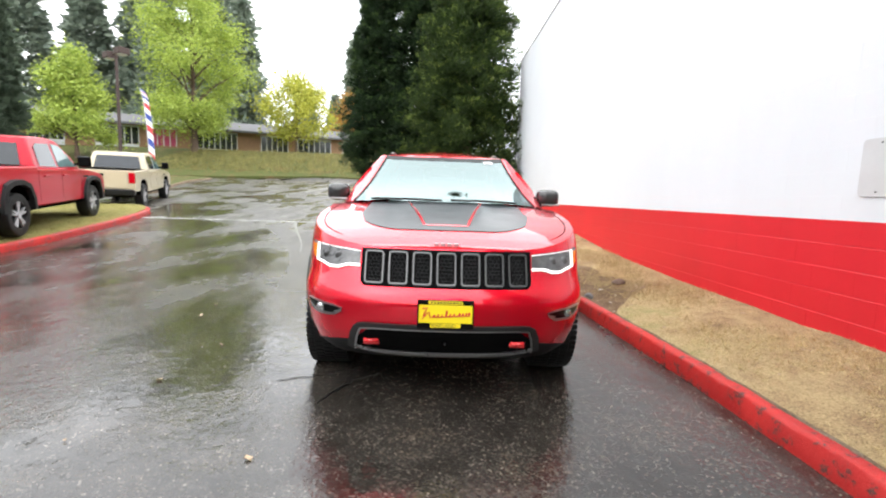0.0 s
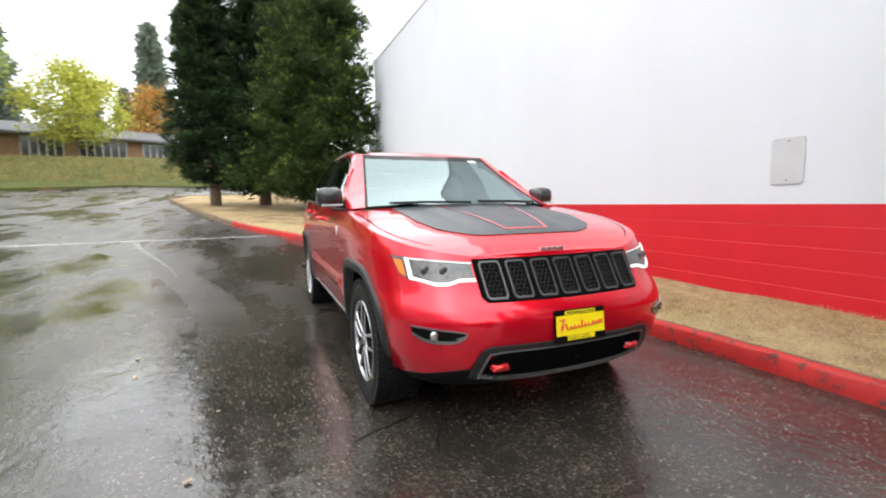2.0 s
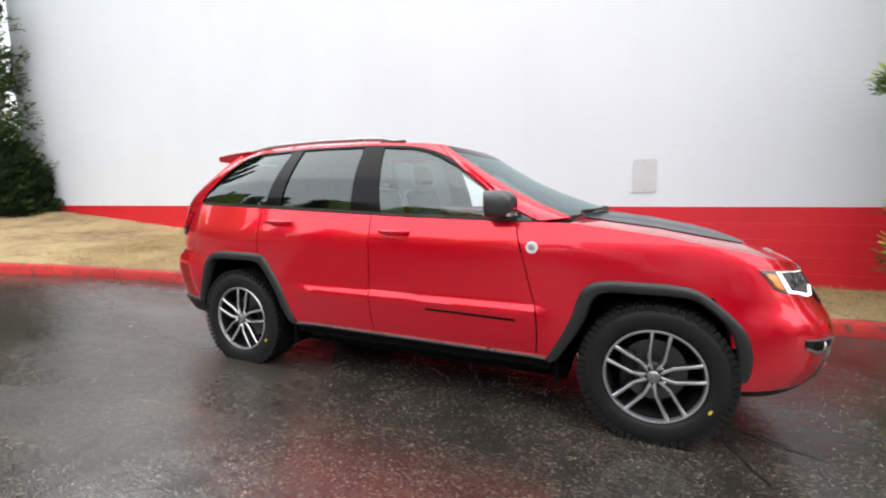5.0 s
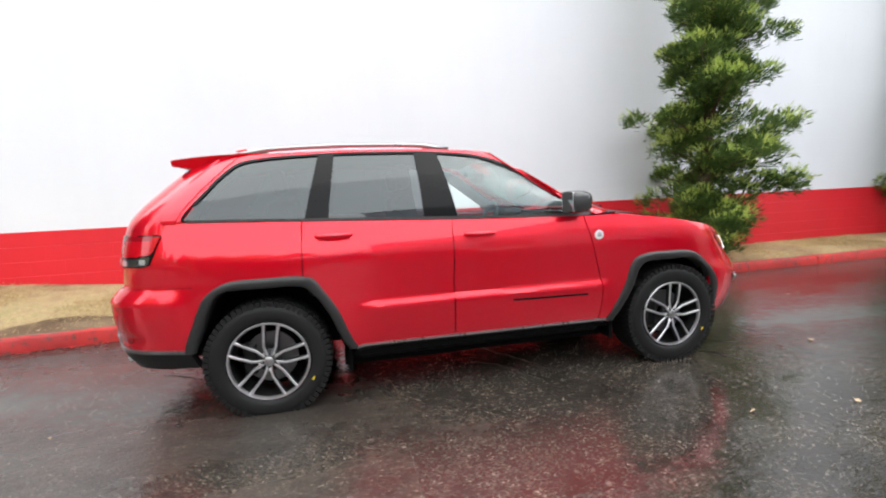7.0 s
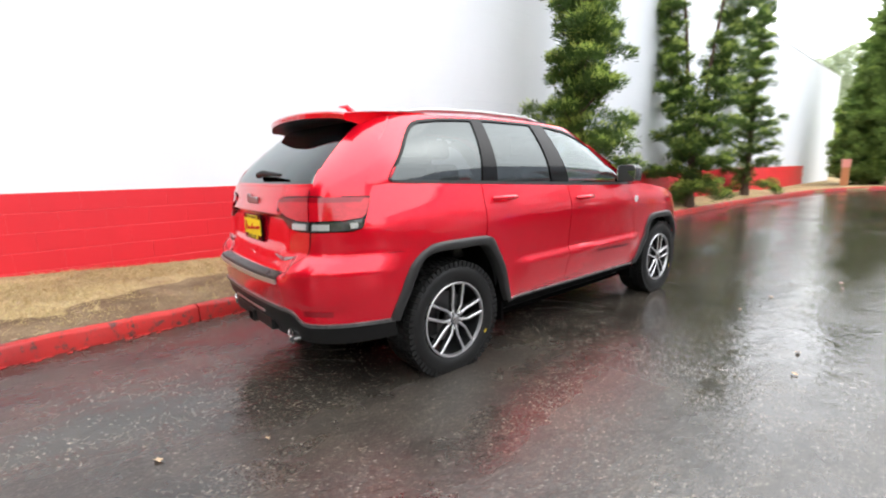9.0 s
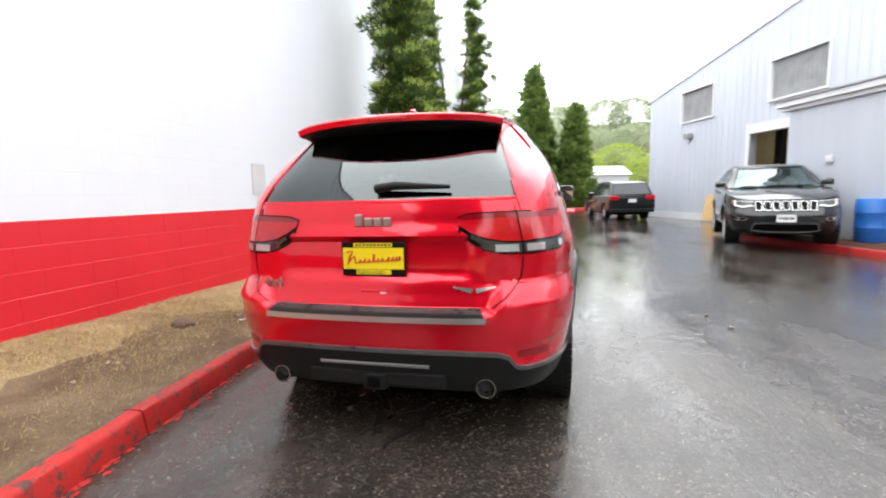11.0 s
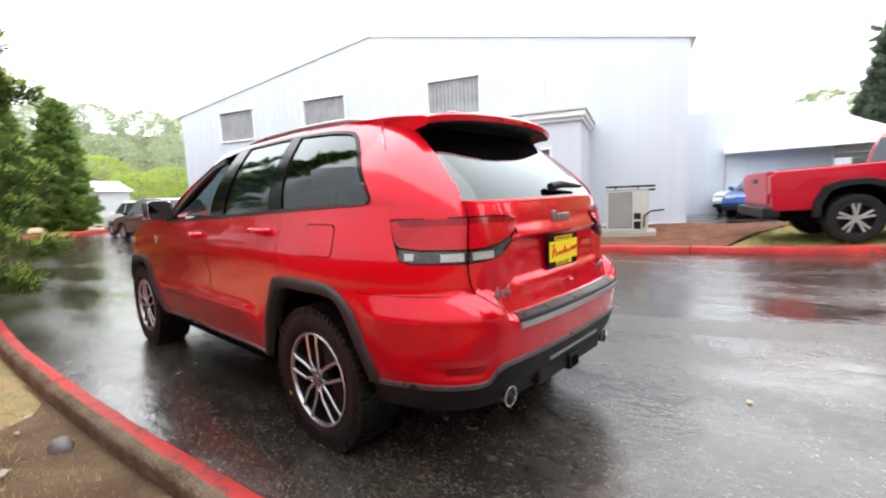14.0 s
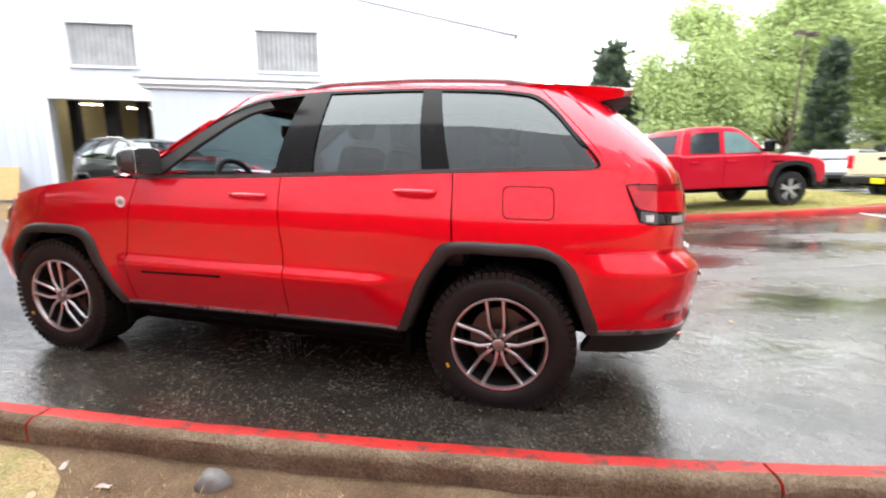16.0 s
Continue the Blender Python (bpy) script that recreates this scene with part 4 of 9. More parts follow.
def wheel(parent, name, x, y, paint_face, tread=True):
    """A tyre with lugs and an alloy of five split spokes; its outer face looks along sign(x)."""
    top = new(name)
    top.parent = parent
    top.matrix_basis = Matrix.Translation((x, y, HUB_Z)) @ Matrix.Diagonal((math.copysign(1, x), 1, 1, 1))
    R = TYRE_R
    bm = bmesh.new()
    lathe(bm, [(-0.20, 0.235), (-0.205, 0.30), (-0.195, 0.35), (-0.165, R - 0.012), (-0.13, R - 0.007), (-0.02, R - 0.005), (0.03, R - 0.012), (0.052, R - 0.035), (0.062, 0.325), (0.060, 0.285), (0.052, 0.260), (0.040, 0.250), (0.025, 0.240)], 64)
    bmesh.ops.recalc_face_normals(bm, faces=bm.faces[:])
    tyre = part("tyre", bm, RUBBER, top, smooth=35)
    bm = bmesh.new()
    for k in range(62):
        a = 2 * math.pi * k / 62
        rot = Matrix.Rotation(a, 4, "X")
        wob = 0.006 * (k % 2)
        box(bm, 0.008, 0.056, -0.0135, 0.0135, R - 0.042 + wob, R - 0.003, m=rot)
        box(bm, -0.045, 0.002, -0.012, 0.012, R - 0.02, R + 0.0005, m=rot @ Matrix.Rotation(0.05, 4, "X"))
        box(bm, -0.10, -0.052, -0.012, 0.012, R - 0.02, R + 0.0005, m=rot)
        box(bm, -0.205, -0.115, -0.0135, 0.0135, R - 0.042, R - 0.003, m=rot @ Matrix.Rotation(0.04, 4, "X"))
    bmesh.ops.recalc_face_normals(bm, faces=bm.faces[:])
    tagged(part("tread", bm, RUBBER, tyre), kind="stuff")
    bm = bmesh.new()
    box(bm, 0.0605, 0.0625, -0.012, 0.012, -0.30, -0.288, 0.0)
    bmesh.ops.rotate(bm, verts=bm.verts[:], cent=(0, 0, 0), matrix=Matrix.Rotation(radians(-62), 3, "X"))
    part("paint_dot", bm, plain("yellow_paint_dot", (0.7, 0.5, 0.03), 0.5) if "yellow_paint_dot" not in bpy.data.materials else bpy.data.materials["yellow_paint_dot"], tyre)
    bm = bmesh.new()
    lathe(bm, [(0.050, 0.249), (0.054, 0.246), (0.052, 0.237), (0.035, 0.231), (0.0, 0.226)], 64)
    bmesh.ops.recalc_face_normals(bm, faces=bm.faces[:])
    rim = part("rim", bm, paint_face, top, smooth=40)
    bm = bmesh.new()
    lathe(bm, [(0.036, 0.2305), (-0.02, 0.222), (-0.16, 0.226), (-0.18, 0.233)], 48)
    bmesh.ops.recalc_face_normals(bm, faces=bm.faces[:])
    part("barrel", bm, POCKET, rim, smooth=40)
    bm = bmesh.new()
    lathe(bm, [(-0.06, 0.05), (-0.06, 0.165), (-0.075, 0.165), (-0.075, 0.05)], 40)
    bmesh.ops.recalc_face_normals(bm, faces=bm.faces[:])
    part("brake_disc", bm, STEEL, top, smooth=30)
    bm = bmesh.new()
    box(bm, -0.11, -0.03, 0.085, 0.165, -0.10, 0.10, 0.012)
    part("brake_caliper", bm, POCKET, top)
    part("backing_plate", boxes((-0.15, -0.14, -0.2, 0.2, -0.2, 0.2)), DARK, top)
    for k in range(5):
        for tw in (-1, 1):
            bm = bmesh.new()
            prof = [(0.036, 0.013 * tw, 0.010, 0.044), (0.066, 0.026 * tw, 0.0095, 0.051), (0.098, 0.037 * tw, 0.0088, 0.054), (0.190, 0.041 * tw, 0.0088, 0.054), (0.233, 0.044 * tw, 0.0105, 0.050)]
            rings = []
            for r, cy, hw, xf in prof:
                rings.append([bm.verts.new((xx, cy + yy, r)) for xx, yy in ((xf - 0.036, -hw * 1.25), (xf - 0.006, -hw), (xf, -hw * 0.55), (xf, hw * 0.55), (xf - 0.006, hw), (xf - 0.036, hw * 1.25))])
            for a, b in zip(rings, rings[1:]):
                for i in range(6):
                    bm.faces.new((a[i], a[(i + 1) % 6], b[(i + 1) % 6], b[i]))
            bm.faces.new(rings[0][::-1])
            bm.faces.new(rings[-1])
            bmesh.ops.rotate(bm, verts=bm.verts[:], cent=(0, 0, 0), matrix=Matrix.Rotation(2 * math.pi * k / 5 + 0.12, 3, "X"))
            bmesh.ops.recalc_face_normals(bm, faces=bm.faces[:])
            sp = part("spoke", bm, paint_face, rim)
            sp.data.materials.append(POCKET)
            for f in sp.data.polygons:
                if f.normal.x < 0.35:
                    f.material_index = 1
        bm = bmesh.new()
        a = 2 * math.pi * (k + 0.5) / 5 + 0.12
        lathe(bm, [(0.018, 0.0105), (0.046, 0.0105), (0.050, 0.008), (0.050, 0.0005)], 6)
        bmesh.ops.translate(bm, verts=bm.verts[:], vec=(0, 0.058 * -math.sin(a), 0.058 * math.cos(a)))
        part("lug_nut", bm, CHROME, rim)
    bm = bmesh.new()
    lathe(bm, [(0.0, 0.072), (0.022, 0.072), (0.030, 0.062), (0.034, 0.048), (0.036, 0.033)], 30)
    bmesh.ops.recalc_face_normals(bm, faces=bm.faces[:])
    part("hub", bm, POCKET, rim, smooth=40)
    bm = bmesh.new()
    lathe(bm, [(0.036, 0.033), (0.052, 0.031), (0.056, 0.026), (0.056, 0.0005)], 30)
    bmesh.ops.recalc_face_normals(bm, faces=bm.faces[:])
    part("hub_cap", bm, SATIN, rim, smooth=40)
    return top


def mirror_x(bm):
    bmesh.ops.scale(bm, vec=(-1, 1, 1), verts=bm.verts[:])
    bmesh.ops.reverse_faces(bm, faces=bm.faces[:])


def build_suv(name, label, paint, trail, m, plate="yellow"):
    car = thing(name, label, "car", m)
    trim_ring = SATIN if trail else CHROME
    # lower skin, panel by panel
    for side, sname in ((-1, "right"), (1, "left")):
        fn = skin_surface(side, 0.0)
        for pname, y0, y1 in DOORS:
            if y0 < -2:
                th0, th1 = 0.0009, th_side(y1 - GAP)
                ths = [th_front(x) for x in np.linspace(0.0, 0.90, 42)] + [th_side(y) for y in flank_columns(-1.98, y1 - GAP)]
                ths = sorted(t for t in ths if th0 <= t <= th1)
                ths = [0.0] + ths + [th1]
            elif y1 > 2.5:
                th0 = th_side(y0 + GAP)
                ths = [th_rear(x) for x in np.linspace(0.0, 0.90, 42)] + [th_side(y) for y in flank_columns(y0 + GAP, 2.12)]
                ths = [th0] + sorted(t for t in ths if t > th0) + [math.pi]
            else:
                ths = [th_side(y) for y in flank_columns(y0 + GAP, y1 - GAP)]
            clean = [ths[0]]
            for t in ths[1:]:
                if t - clean[-1] > 1e-6:
                    clean.append(t)
            ths, rows = clean, 44
            verts, n = [], len(ths)
            cols = []
            for t in ths:
                xs_, ys_, zt = shoulder(max(0.0005, min(math.pi - 0.0005, t)))
                zb = low_edge(max(0.0005, min(math.pi - 0.0005, t)))
                cols.append((zb, zt))
            for r in range(rows + 1):
                for t, (zb, zt) in zip(ths, cols):
                    verts.append(fn(t, zb + (zt - zb) * r / rows))
            faces = []
            for r in range(rows):
                for i in range(n - 1):
                    q = (r * n + i, r * n + i + 1, (r + 1) * n + i + 1, (r + 1) * n + i)
                    cy = sum(verts[k][1] for k in q) / 4
                    cz = sum(verts[k][2] for k in q) / 4
                    if not in_arch(cy, cz):
                        faces.append(q)
            pl = "front_bumper_and_fender" if y0 < -2 else pname
            part(pl, thick(verts, faces, 0.02, outward), paint, car, smooth=32)
        # near-black inner lining that paints the shade behind the gaps and arches
        lin = skin_surface(side, -0.028)
        ths = [th_side(y) for y in flank_columns(-2.0, 2.1, 0.06)]
        lv, lf = [], []
        for r in range(17):
            for t in ths:
                lv.append(lin(t, 0.38 + (min(1.12, shoulder(t)[2] - 0.035) - 0.38) * r / 16))
        n = len(ths)
        for r in range(16):
            for i in range(n - 1):
                q = (r * n + i, r * n + i + 1, (r + 1) * n + i + 1, (r + 1) * n + i)
                if not in_arch(sum(lv[k][1] for k in q) / 4, sum(lv[k][2] for k in q) / 4, 0.0):
                    lf.append(q)
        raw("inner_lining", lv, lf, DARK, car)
        # arch flares and wheel wells
        for kind, ya in (("front", -AXLE), ("rear", AXLE)):
            outer = smooth_line(arch_line(kind), 5)
            cz = 0.42
            inner = [p + (np.array((0.0, cz)) - p) / np.linalg.norm(np.array((0.0, cz)) - p) * 0.062 for p in outer]
            inner2 = [p + (np.array((0.0, cz)) - p) / np.linalg.norm(np.array((0.0, cz)) - p) * 0.070 for p in outer]

            def onto(off):
                base = skin_surface(side, off)
                return lambda d, z: base(th_side(ya + d), z)
            n = len(outer)
            rows_ = [[onto(-0.004)(*p) for p in outer], [onto(0.012)(*(p + (q - p) * 0.08)) for p, q in zip(outer, inner)], [onto(0.020)(*(p + (q - p) * 0.35)) for p, q in zip(outer, inner)],
                     [onto(0.021)(*(p + (q - p) * 0.85)) for p, q in zip(outer, inner)], [onto(0.013)(*p) for p in inner], [onto(-0.06)(*p) for p in inner2]]
            vv = [v for r in rows_ for v in r]
            ff = [(j * n + i, j * n + i + 1, (j + 1) * n + i + 1, (j + 1) * n + i) for j in range(len(rows_) - 1) for i in range(n - 1)]
            part("wheel_arch_flare", thick(vv, ff, 0, outward), FLARE, car, smooth=50)
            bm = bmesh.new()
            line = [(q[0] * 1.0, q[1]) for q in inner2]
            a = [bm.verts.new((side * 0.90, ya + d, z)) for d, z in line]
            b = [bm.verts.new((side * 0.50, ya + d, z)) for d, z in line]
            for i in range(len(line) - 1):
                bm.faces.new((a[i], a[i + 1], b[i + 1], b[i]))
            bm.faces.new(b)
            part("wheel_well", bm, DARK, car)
        # lower cladding: sills, bumper ends
        cl = skin_surface(side, 0.006)
        sill = [th_side(y) for y in flank_columns(-0.90, 0.93, 0.05)]
        ysil = flank_columns(-0.90, 0.93, 0.05)
        L = [[(t, zz(y)) for t, y in zip(sill, ysil)] for zz in (lambda y: 0.27, lambda y: 0.33, lambda y: zlow(y) - 0.012)]
        part("sill_cladding", thick(*strip(L, lambda t, z: skin_surface(side, 0.006 - 0.9 * max(0.0, 0.385 - z))(t, z)), 0.02, outward), PLASTIC, car, smooth=40)
        L = [[(t, zlow(y) - 0.012) for t, y in zip(sill, ysil)], [(t, zlow(y) + 0.002) for t, y in zip(sill, ysil)]]
        part("sill_trim", thick(*strip(L, skin_surface(side, 0.010)), 0.01, outward), SATIN, car)
        fy = [th_front(x) for x in np.linspace(0.0, 0.90, 26)]
        fy = sorted(set([1e-5] + fy + [th_side(y) for y in np.linspace(-1.99, -1.84, 6)]))
        zt_f = [low_edge(t) for t in fy]
        L = [[(t, 0.285) for t in fy], [(t, 0.285 + (z - 0.285) * 0.5) for t, z in zip(fy, zt_f)], [(t, z + 0.004) for t, z in zip(fy, zt_f)]]
        part("front_lower_bumper", thick(*strip(L, lambda t, z: skin_surface(side, 0.004 - 0.55 * max(0.0, 0.36 - z))(t, z)), 0.03, outward), PLASTIC, car, smooth=40)
        ry = [th_rear(x) for x in np.linspace(0.0, 0.90, 48)]
        ry = sorted(set([math.pi - 1e-5] + ry + [th_side(y) for y in np.linspace(1.90, 2.12, 7)]))
        zt_r = [low_edge(t) for t in ry]
        L = [[(t, 0.375) for t in ry], [(t, 0.395 + (z - 0.395) * 0.5) for t, z in zip(ry, zt_r)], [(t, z - 0.01) for t, z in zip(ry, zt_r)]]
        part("rear_lower_bumper", thick(*strip(L, skin_surface(side, 0.004)), 0.05, outward), PLASTIC, car, smooth=40)
        L = [[(t, z - 0.014) for t, z in zip(ry, zt_r)], [(t, z + 0.006) for t, z in zip(ry, zt_r)]]
        part("rear_bumper_trim", thick(*strip(L, skin_surface(side, 0.011)), 0.012, outward), LAMP_GREY if trail else CHROME, car)
    # bonnet
    yb = list(np.linspace(-2.13, -1.99, 9)) + list(np.linspace(-1.96, -1.02, 34))
    verts, faces, nx = [], [], 81
    for y in yb:
        xm = edge_x(y) - 0.004
        for k in range(nx):
            x = xm * (2 * k / (nx - 1) - 1)
            verts.append((x, y, hood_z(x, y)))
    for j in range(len(yb) - 1):
        for k in range(nx - 1):
            faces.append((j * nx + k, j * nx + k + 1, (j + 1) * nx + k + 1, (j + 1) * nx + k))
    hood = part("hood", thick(verts, faces, 0.015, lambda c: (0, -0.2, 1)), paint, car, smooth=40)
    hfn = lambda off: (lambda x, y: (x, y, hood_z(x, y) + off))
    part("cowl", thick(*strip([[(x, -1.05) for x in np.linspace(-0.80, 0.80, 17)], [(x, -0.86 - 0.10 * (1 - (x / 0.8) ** 2)) for x in np.linspace(-0.80, 0.80, 17)]], lambda x, y: (x, y, belt_z(-1.04) + 0.012)), 0.02, lambda c: (0, 0, 1)), PLASTIC, car)
    if trail:
        xs_ = np.linspace(-1, 1, 25)
        back = [(0.60 * u, -1.05) for u in xs_]
        mid = [(0.60 * u, -1.55) for u in xs_]
        front = [(0.545 * u, -1.93 + 0.17 * abs(u) ** 5) for u in xs_]
        part("hood_decal", thick(*strip([front, mid, back], hfn(0.005), 10), 0.0, lambda c: (0, 0, 1)), DECAL, hood, "matt black hood decal beaded with rain", smooth=40)
        for s in (-1, 1):
            a = [(s * (0.135 + 0.16 * k / 10), -1.86 + 0.80 * k / 10) for k in range(11)]
            b = [(s * (0.153 + 0.16 * k / 10), -1.86 + 0.80 * k / 10) for k in range(11)]
            part("decal_stripe", thick(*strip([a, b], hfn(0.0075)), 0.0, lambda c: (0, 0, 1)), paint, hood)
        part("decal_stripe", thick(*strip([[(x, -1.872) for x in np.linspace(-0.15, 0.15, 9)], [(x, -1.857) for x in np.linspace(-0.15, 0.15, 9)]], hfn(0.0075)), 0.0, lambda c: (0, 0, 1)), paint, hood)
    # hood badge: plain bars
    for x0, x1 in ((-0.075, -0.045), (-0.038, -0.005), (0.002, 0.034), (0.041, 0.075)):
        part("nose_badge", boxes((x0, x1, -2.118, -2.10, 0.952, 0.976), bevel=0.004), SATIN if trail else CHROME, car)
    # roof
    yb = list(np.linspace(-0.235, -0.16, 5)) + list(np.linspace(-0.12, 1.75, 40)) + list(np.linspace(1.79, 1.92, 6))
    verts, faces, nx = [], [], 29
    for y in yb:
        _, xm = roof_z(0, y)
        for k in range(nx):
            x = xm * math.sin(math.pi / 2 * (2 * k / (nx - 1) - 1))
            verts.append((x, y, roof_z(x, y)[0]))
    for j in range(len(yb) - 1):
        for k in range(nx - 1):
            faces.append((j * nx + k, j * nx + k + 1, (j + 1) * nx + k + 1, (j + 1) * nx + k))
    roof = part("roof", thick(verts, faces, 0.02, lambda c: (0, 0, 1)), paint, car, smooth=45)
    # cabin sides: pillars and frames round the panes
    WINDOWS = {  # corners along (y, h): lower line then upper line
        "front": ([(-0.80, 0.03), (-0.60, 0.04), (-0.30, 0.045), (0.0, 0.05), (0.20, 0.05)], [(-0.775, 0.075), (-0.50, 0.42), (-0.27, 0.70), (-0.02, 0.865), (0.285, 0.915)]),
        "rear": ([(0.41, 0.055), (0.57, 0.055), (0.72, 0.06), (0.88, 0.06), (1.045, 0.06)], [(0.425, 0.925), (0.57, 0.935), (0.72, 0.935), (0.86, 0.93), (0.985, 0.925)]),
        "quarter": ([(1.17, 0.065), (1.34, 0.065), (1.52, 0.07), (1.70, 0.075), (1.875, 0.08)], [(1.065, 0.915), (1.22, 0.905), (1.38, 0.89), (1.52, 0.87), (1.635, 0.81)])}
    for side in (-1, 1):
        fl, fo = cab_flank(side, 0.0), cab_flank(side, 0.005)
        # painted pillar skin above and round the side glass
        upper = [(-0.93, 0.02), (-0.86, 0.06), (-0.75, 0.20), (-0.60, 0.40), (-0.45, 0.58), (-0.28, 0.78), (-0.12, 0.90), (0.1, 0.955), (0.4, 0.965), (0.8, 0.965), (1.2, 0.955), (1.45, 0.93), (1.58, 0.885), (1.68, 0.70), (1.76, 0.47), (1.84, 0.24), (1.885, 0.09), (1.88, 0.02), (1.80, 0.0)]
        outerl = [(-1.08, 0.0), (-1.0, 0.075), (-0.88, 0.22), (-0.735, 0.42), (-0.59, 0.60), (-0.43, 0.80), (-0.30, 0.935), (-0.10, 1.0), (0.3, 1.0), (0.8, 1.0), (1.2, 1.0), (1.5, 1.0), (1.72, 1.0), (1.84, 0.85), (1.95, 0.62), (2.04, 0.38), (2.12, 0.16), (2.16, 0.02), (2.16, -0.01)]

        def clampy(fnc, k_in=0.0):
            def f(y, h):
                hh = max(0.0, min(1.0, h))
                k = k_in or math.asin(0.86 ** (cab_n(hh, False) / 2))
                k_rear = math.acos(math.cos(k) ** (cab_n(hh, True) / cab_n(hh, False)))
                lim_f, lim_r = cab_point(k, hh)[1], cab_point(math.pi - k_rear, hh)[1]
                return fnc(max(lim_f, min(lim_r, y)), hh)
            return f
        proud = cab_flank(side, 0.005)

        def skin(y, h):
            w = max(0.0, min(1.0, (0.5 - y) / 0.4))
            return tuple(a * (1 - w) + b * w for a, b in zip(fl(y, h), proud(y, h)))
        def trimmed(a, b, fnc, least=0.006):
            """Leaves out the foremost points, where the two lines run into one."""
            k = 0
            while k < len(a) - 2 and a[k][0] < 0.3 and (Vector(fnc(*a[k])) - Vector(fnc(*b[k]))).length < least:
                k += 1
            return [list(a[k:]), list(b[k:])]
        v, f = strip(trimmed(smooth_line(outerl, 3), smooth_line(upper, 3), clampy(skin, 0.93), 0.012), clampy(skin, 0.93), 5)
        part("cabin_side_frame", thick(v, f, 0.02, outward), paint, car, smooth=50)
        dlo = smooth_line(upper, 3)
        # black surround: between the paint and the panes
        ring_in = [p + np.array((0.012 if p[0] < 0.4 else -0.012, -0.035 if p[1] > 0.3 else 0.015)) for p in dlo]
        part("window_surround", thick(*strip(trimmed(dlo, ring_in, clampy(fo, 1.08)), clampy(fo, 1.08)), 0.015, outward), GLOSS_BLACK, car, smooth=50)
        part("belt_moulding", thick(*strip([[(y, -0.01) for y in np.linspace(-0.80, 1.86, 40)], [(y, 0.04) for y in np.linspace(-0.79, 1.87, 40)]], clampy(cab_flank(side, 0.008))), 0.015, outward), GUNMETAL if trail else CHROME, car, smooth=50)
        # pillars between the panes
        for ylo, yhi in (((0.19, 0.42), (0.275, 0.435)), ((1.035, 1.18), (0.975, 1.075))):
            p0 = [(ylo[0] + (yhi[0] - ylo[0]) * k / 8, 0.02 + 0.93 * k / 8) for k in range(9)]
            p1 = [(ylo[1] + (yhi[1] - ylo[1]) * k / 8, 0.02 + 0.93 * k / 8) for k in range(9)]
            part("pillar_trim", thick(*strip([p0, p1], clampy(fo), 3), 0.02, outward), GLOSS_BLACK, car, smooth=50)
        # black door frame and inner pillar round the front pane; the driver's pane is wound down
        n_f = 21
        in_y, in_h = (0.30, 0.13) if trail and side > 0 else (0.07, 0.05)
        frame_in = [np.array((p[0] + in_y * (1 - 0.75 * k / (n_f - 1)), max(0.04, p[1] - in_h * k / (n_f - 1)))) for k, p in enumerate(dlo[:n_f])]
        part("front_door_frame", thick(*strip(trimmed(dlo[:n_f], frame_in, clampy(cab_flank(side, -0.001), 1.08)), clampy(cab_flank(side, -0.001), 1.08), 2), 0.02, outward), CABIN, car, smooth=50)
        for wn_, (lo, hi) in WINDOWS.items():
            if trail and side > 0 and wn_ == "front":
                continue
            v, f = strip([[np.array(p) + (0, -0.03) for p in lo], [np.array(p) + (0, 0.04) for p in hi]], clampy(cab_flank(side, -0.004)), 8)
            w = part("side_window", thick(v, f, 0.0, outward), CLEAR if wn_ == "front" else TINT, car, "clear front door glass" if wn_ == "front" else "dark privacy glass", smooth=60)
            w.visible_shadow = False
        # the quarter panel rolls over into the rear pillar
        near_cab = [(cab_point(t, 0.05), t) for t in np.linspace(1.6, math.pi - 0.02, 260)]
        rows_b = []
        for t in [th_side(y) for y in np.linspace(1.93, 2.12, 14)] + [th_rear(x) for x in np.linspace(0.895, 0.70, 22)]:
            x, y, zt = shoulder(t)
            tc = min(near_cab, key=lambda q: (q[0][0] - x * 0.96) ** 2 + (q[0][1] - y + 0.02) ** 2)[1]
            k = min(1.0, max(0.0, (y - 1.93) / 0.12))
            k, low = k * k * (3 - 2 * k), 0.012 * (1 - k * k * (3 - 2 * k))
            P = [np.array(skin_surface(1, 0.003 - low)(t, zt - 0.085)), np.array(skin_surface(1, 0.010 * k - low)(t, zt - 0.012)), np.array(corner(1, 0.014 * k - low)(0.05, tc)), np.array(corner(1, 0.0055 - low)(0.24, tc))]
            rows_b.append([tuple(P[0] * (1 - u) ** 3 + 3 * P[1] * u * (1 - u) ** 2 + 3 * P[2] * u * u * (1 - u) + P[3] * u ** 3) for u in np.linspace(0, 1, 11)])
        vb = [(side * q[0], q[1], q[2]) for r in rows_b for q in r]
        fb = [(j * 11 + i, j * 11 + i + 1, j * 11 + 12 + i, j * 11 + 11 + i) for j in range(len(rows_b) - 1) for i in range(10)]
        part("pillar_blend", thick(vb, fb, 0.006, outward), paint, car, smooth=60)
        # door mirror
        bm = bmesh.new()
        r = []
        for yy, sx, sz in ((-0.735, 0.35, 0.5), (-0.72, 0.72, 0.8), (-0.69, 0.93, 0.96), (-0.64, 1.0, 1.0), (-0.585, 0.98, 0.97), (-0.575, 0.94, 0.93)):
            ring = []
            for k in range(20):
                a = 2 * math.pi * k / 20
                cx, sn = math.cos(a), math.sin(a)
                ring.append(bm.verts.new((side * (0.965 + 0.098 * sx * math.copysign(abs(cx) ** 0.6, cx)), yy + 0.02 * (1 - abs(cx)), 1.275 + 0.078 * sz * math.copysign(abs(sn) ** 0.6, sn))))
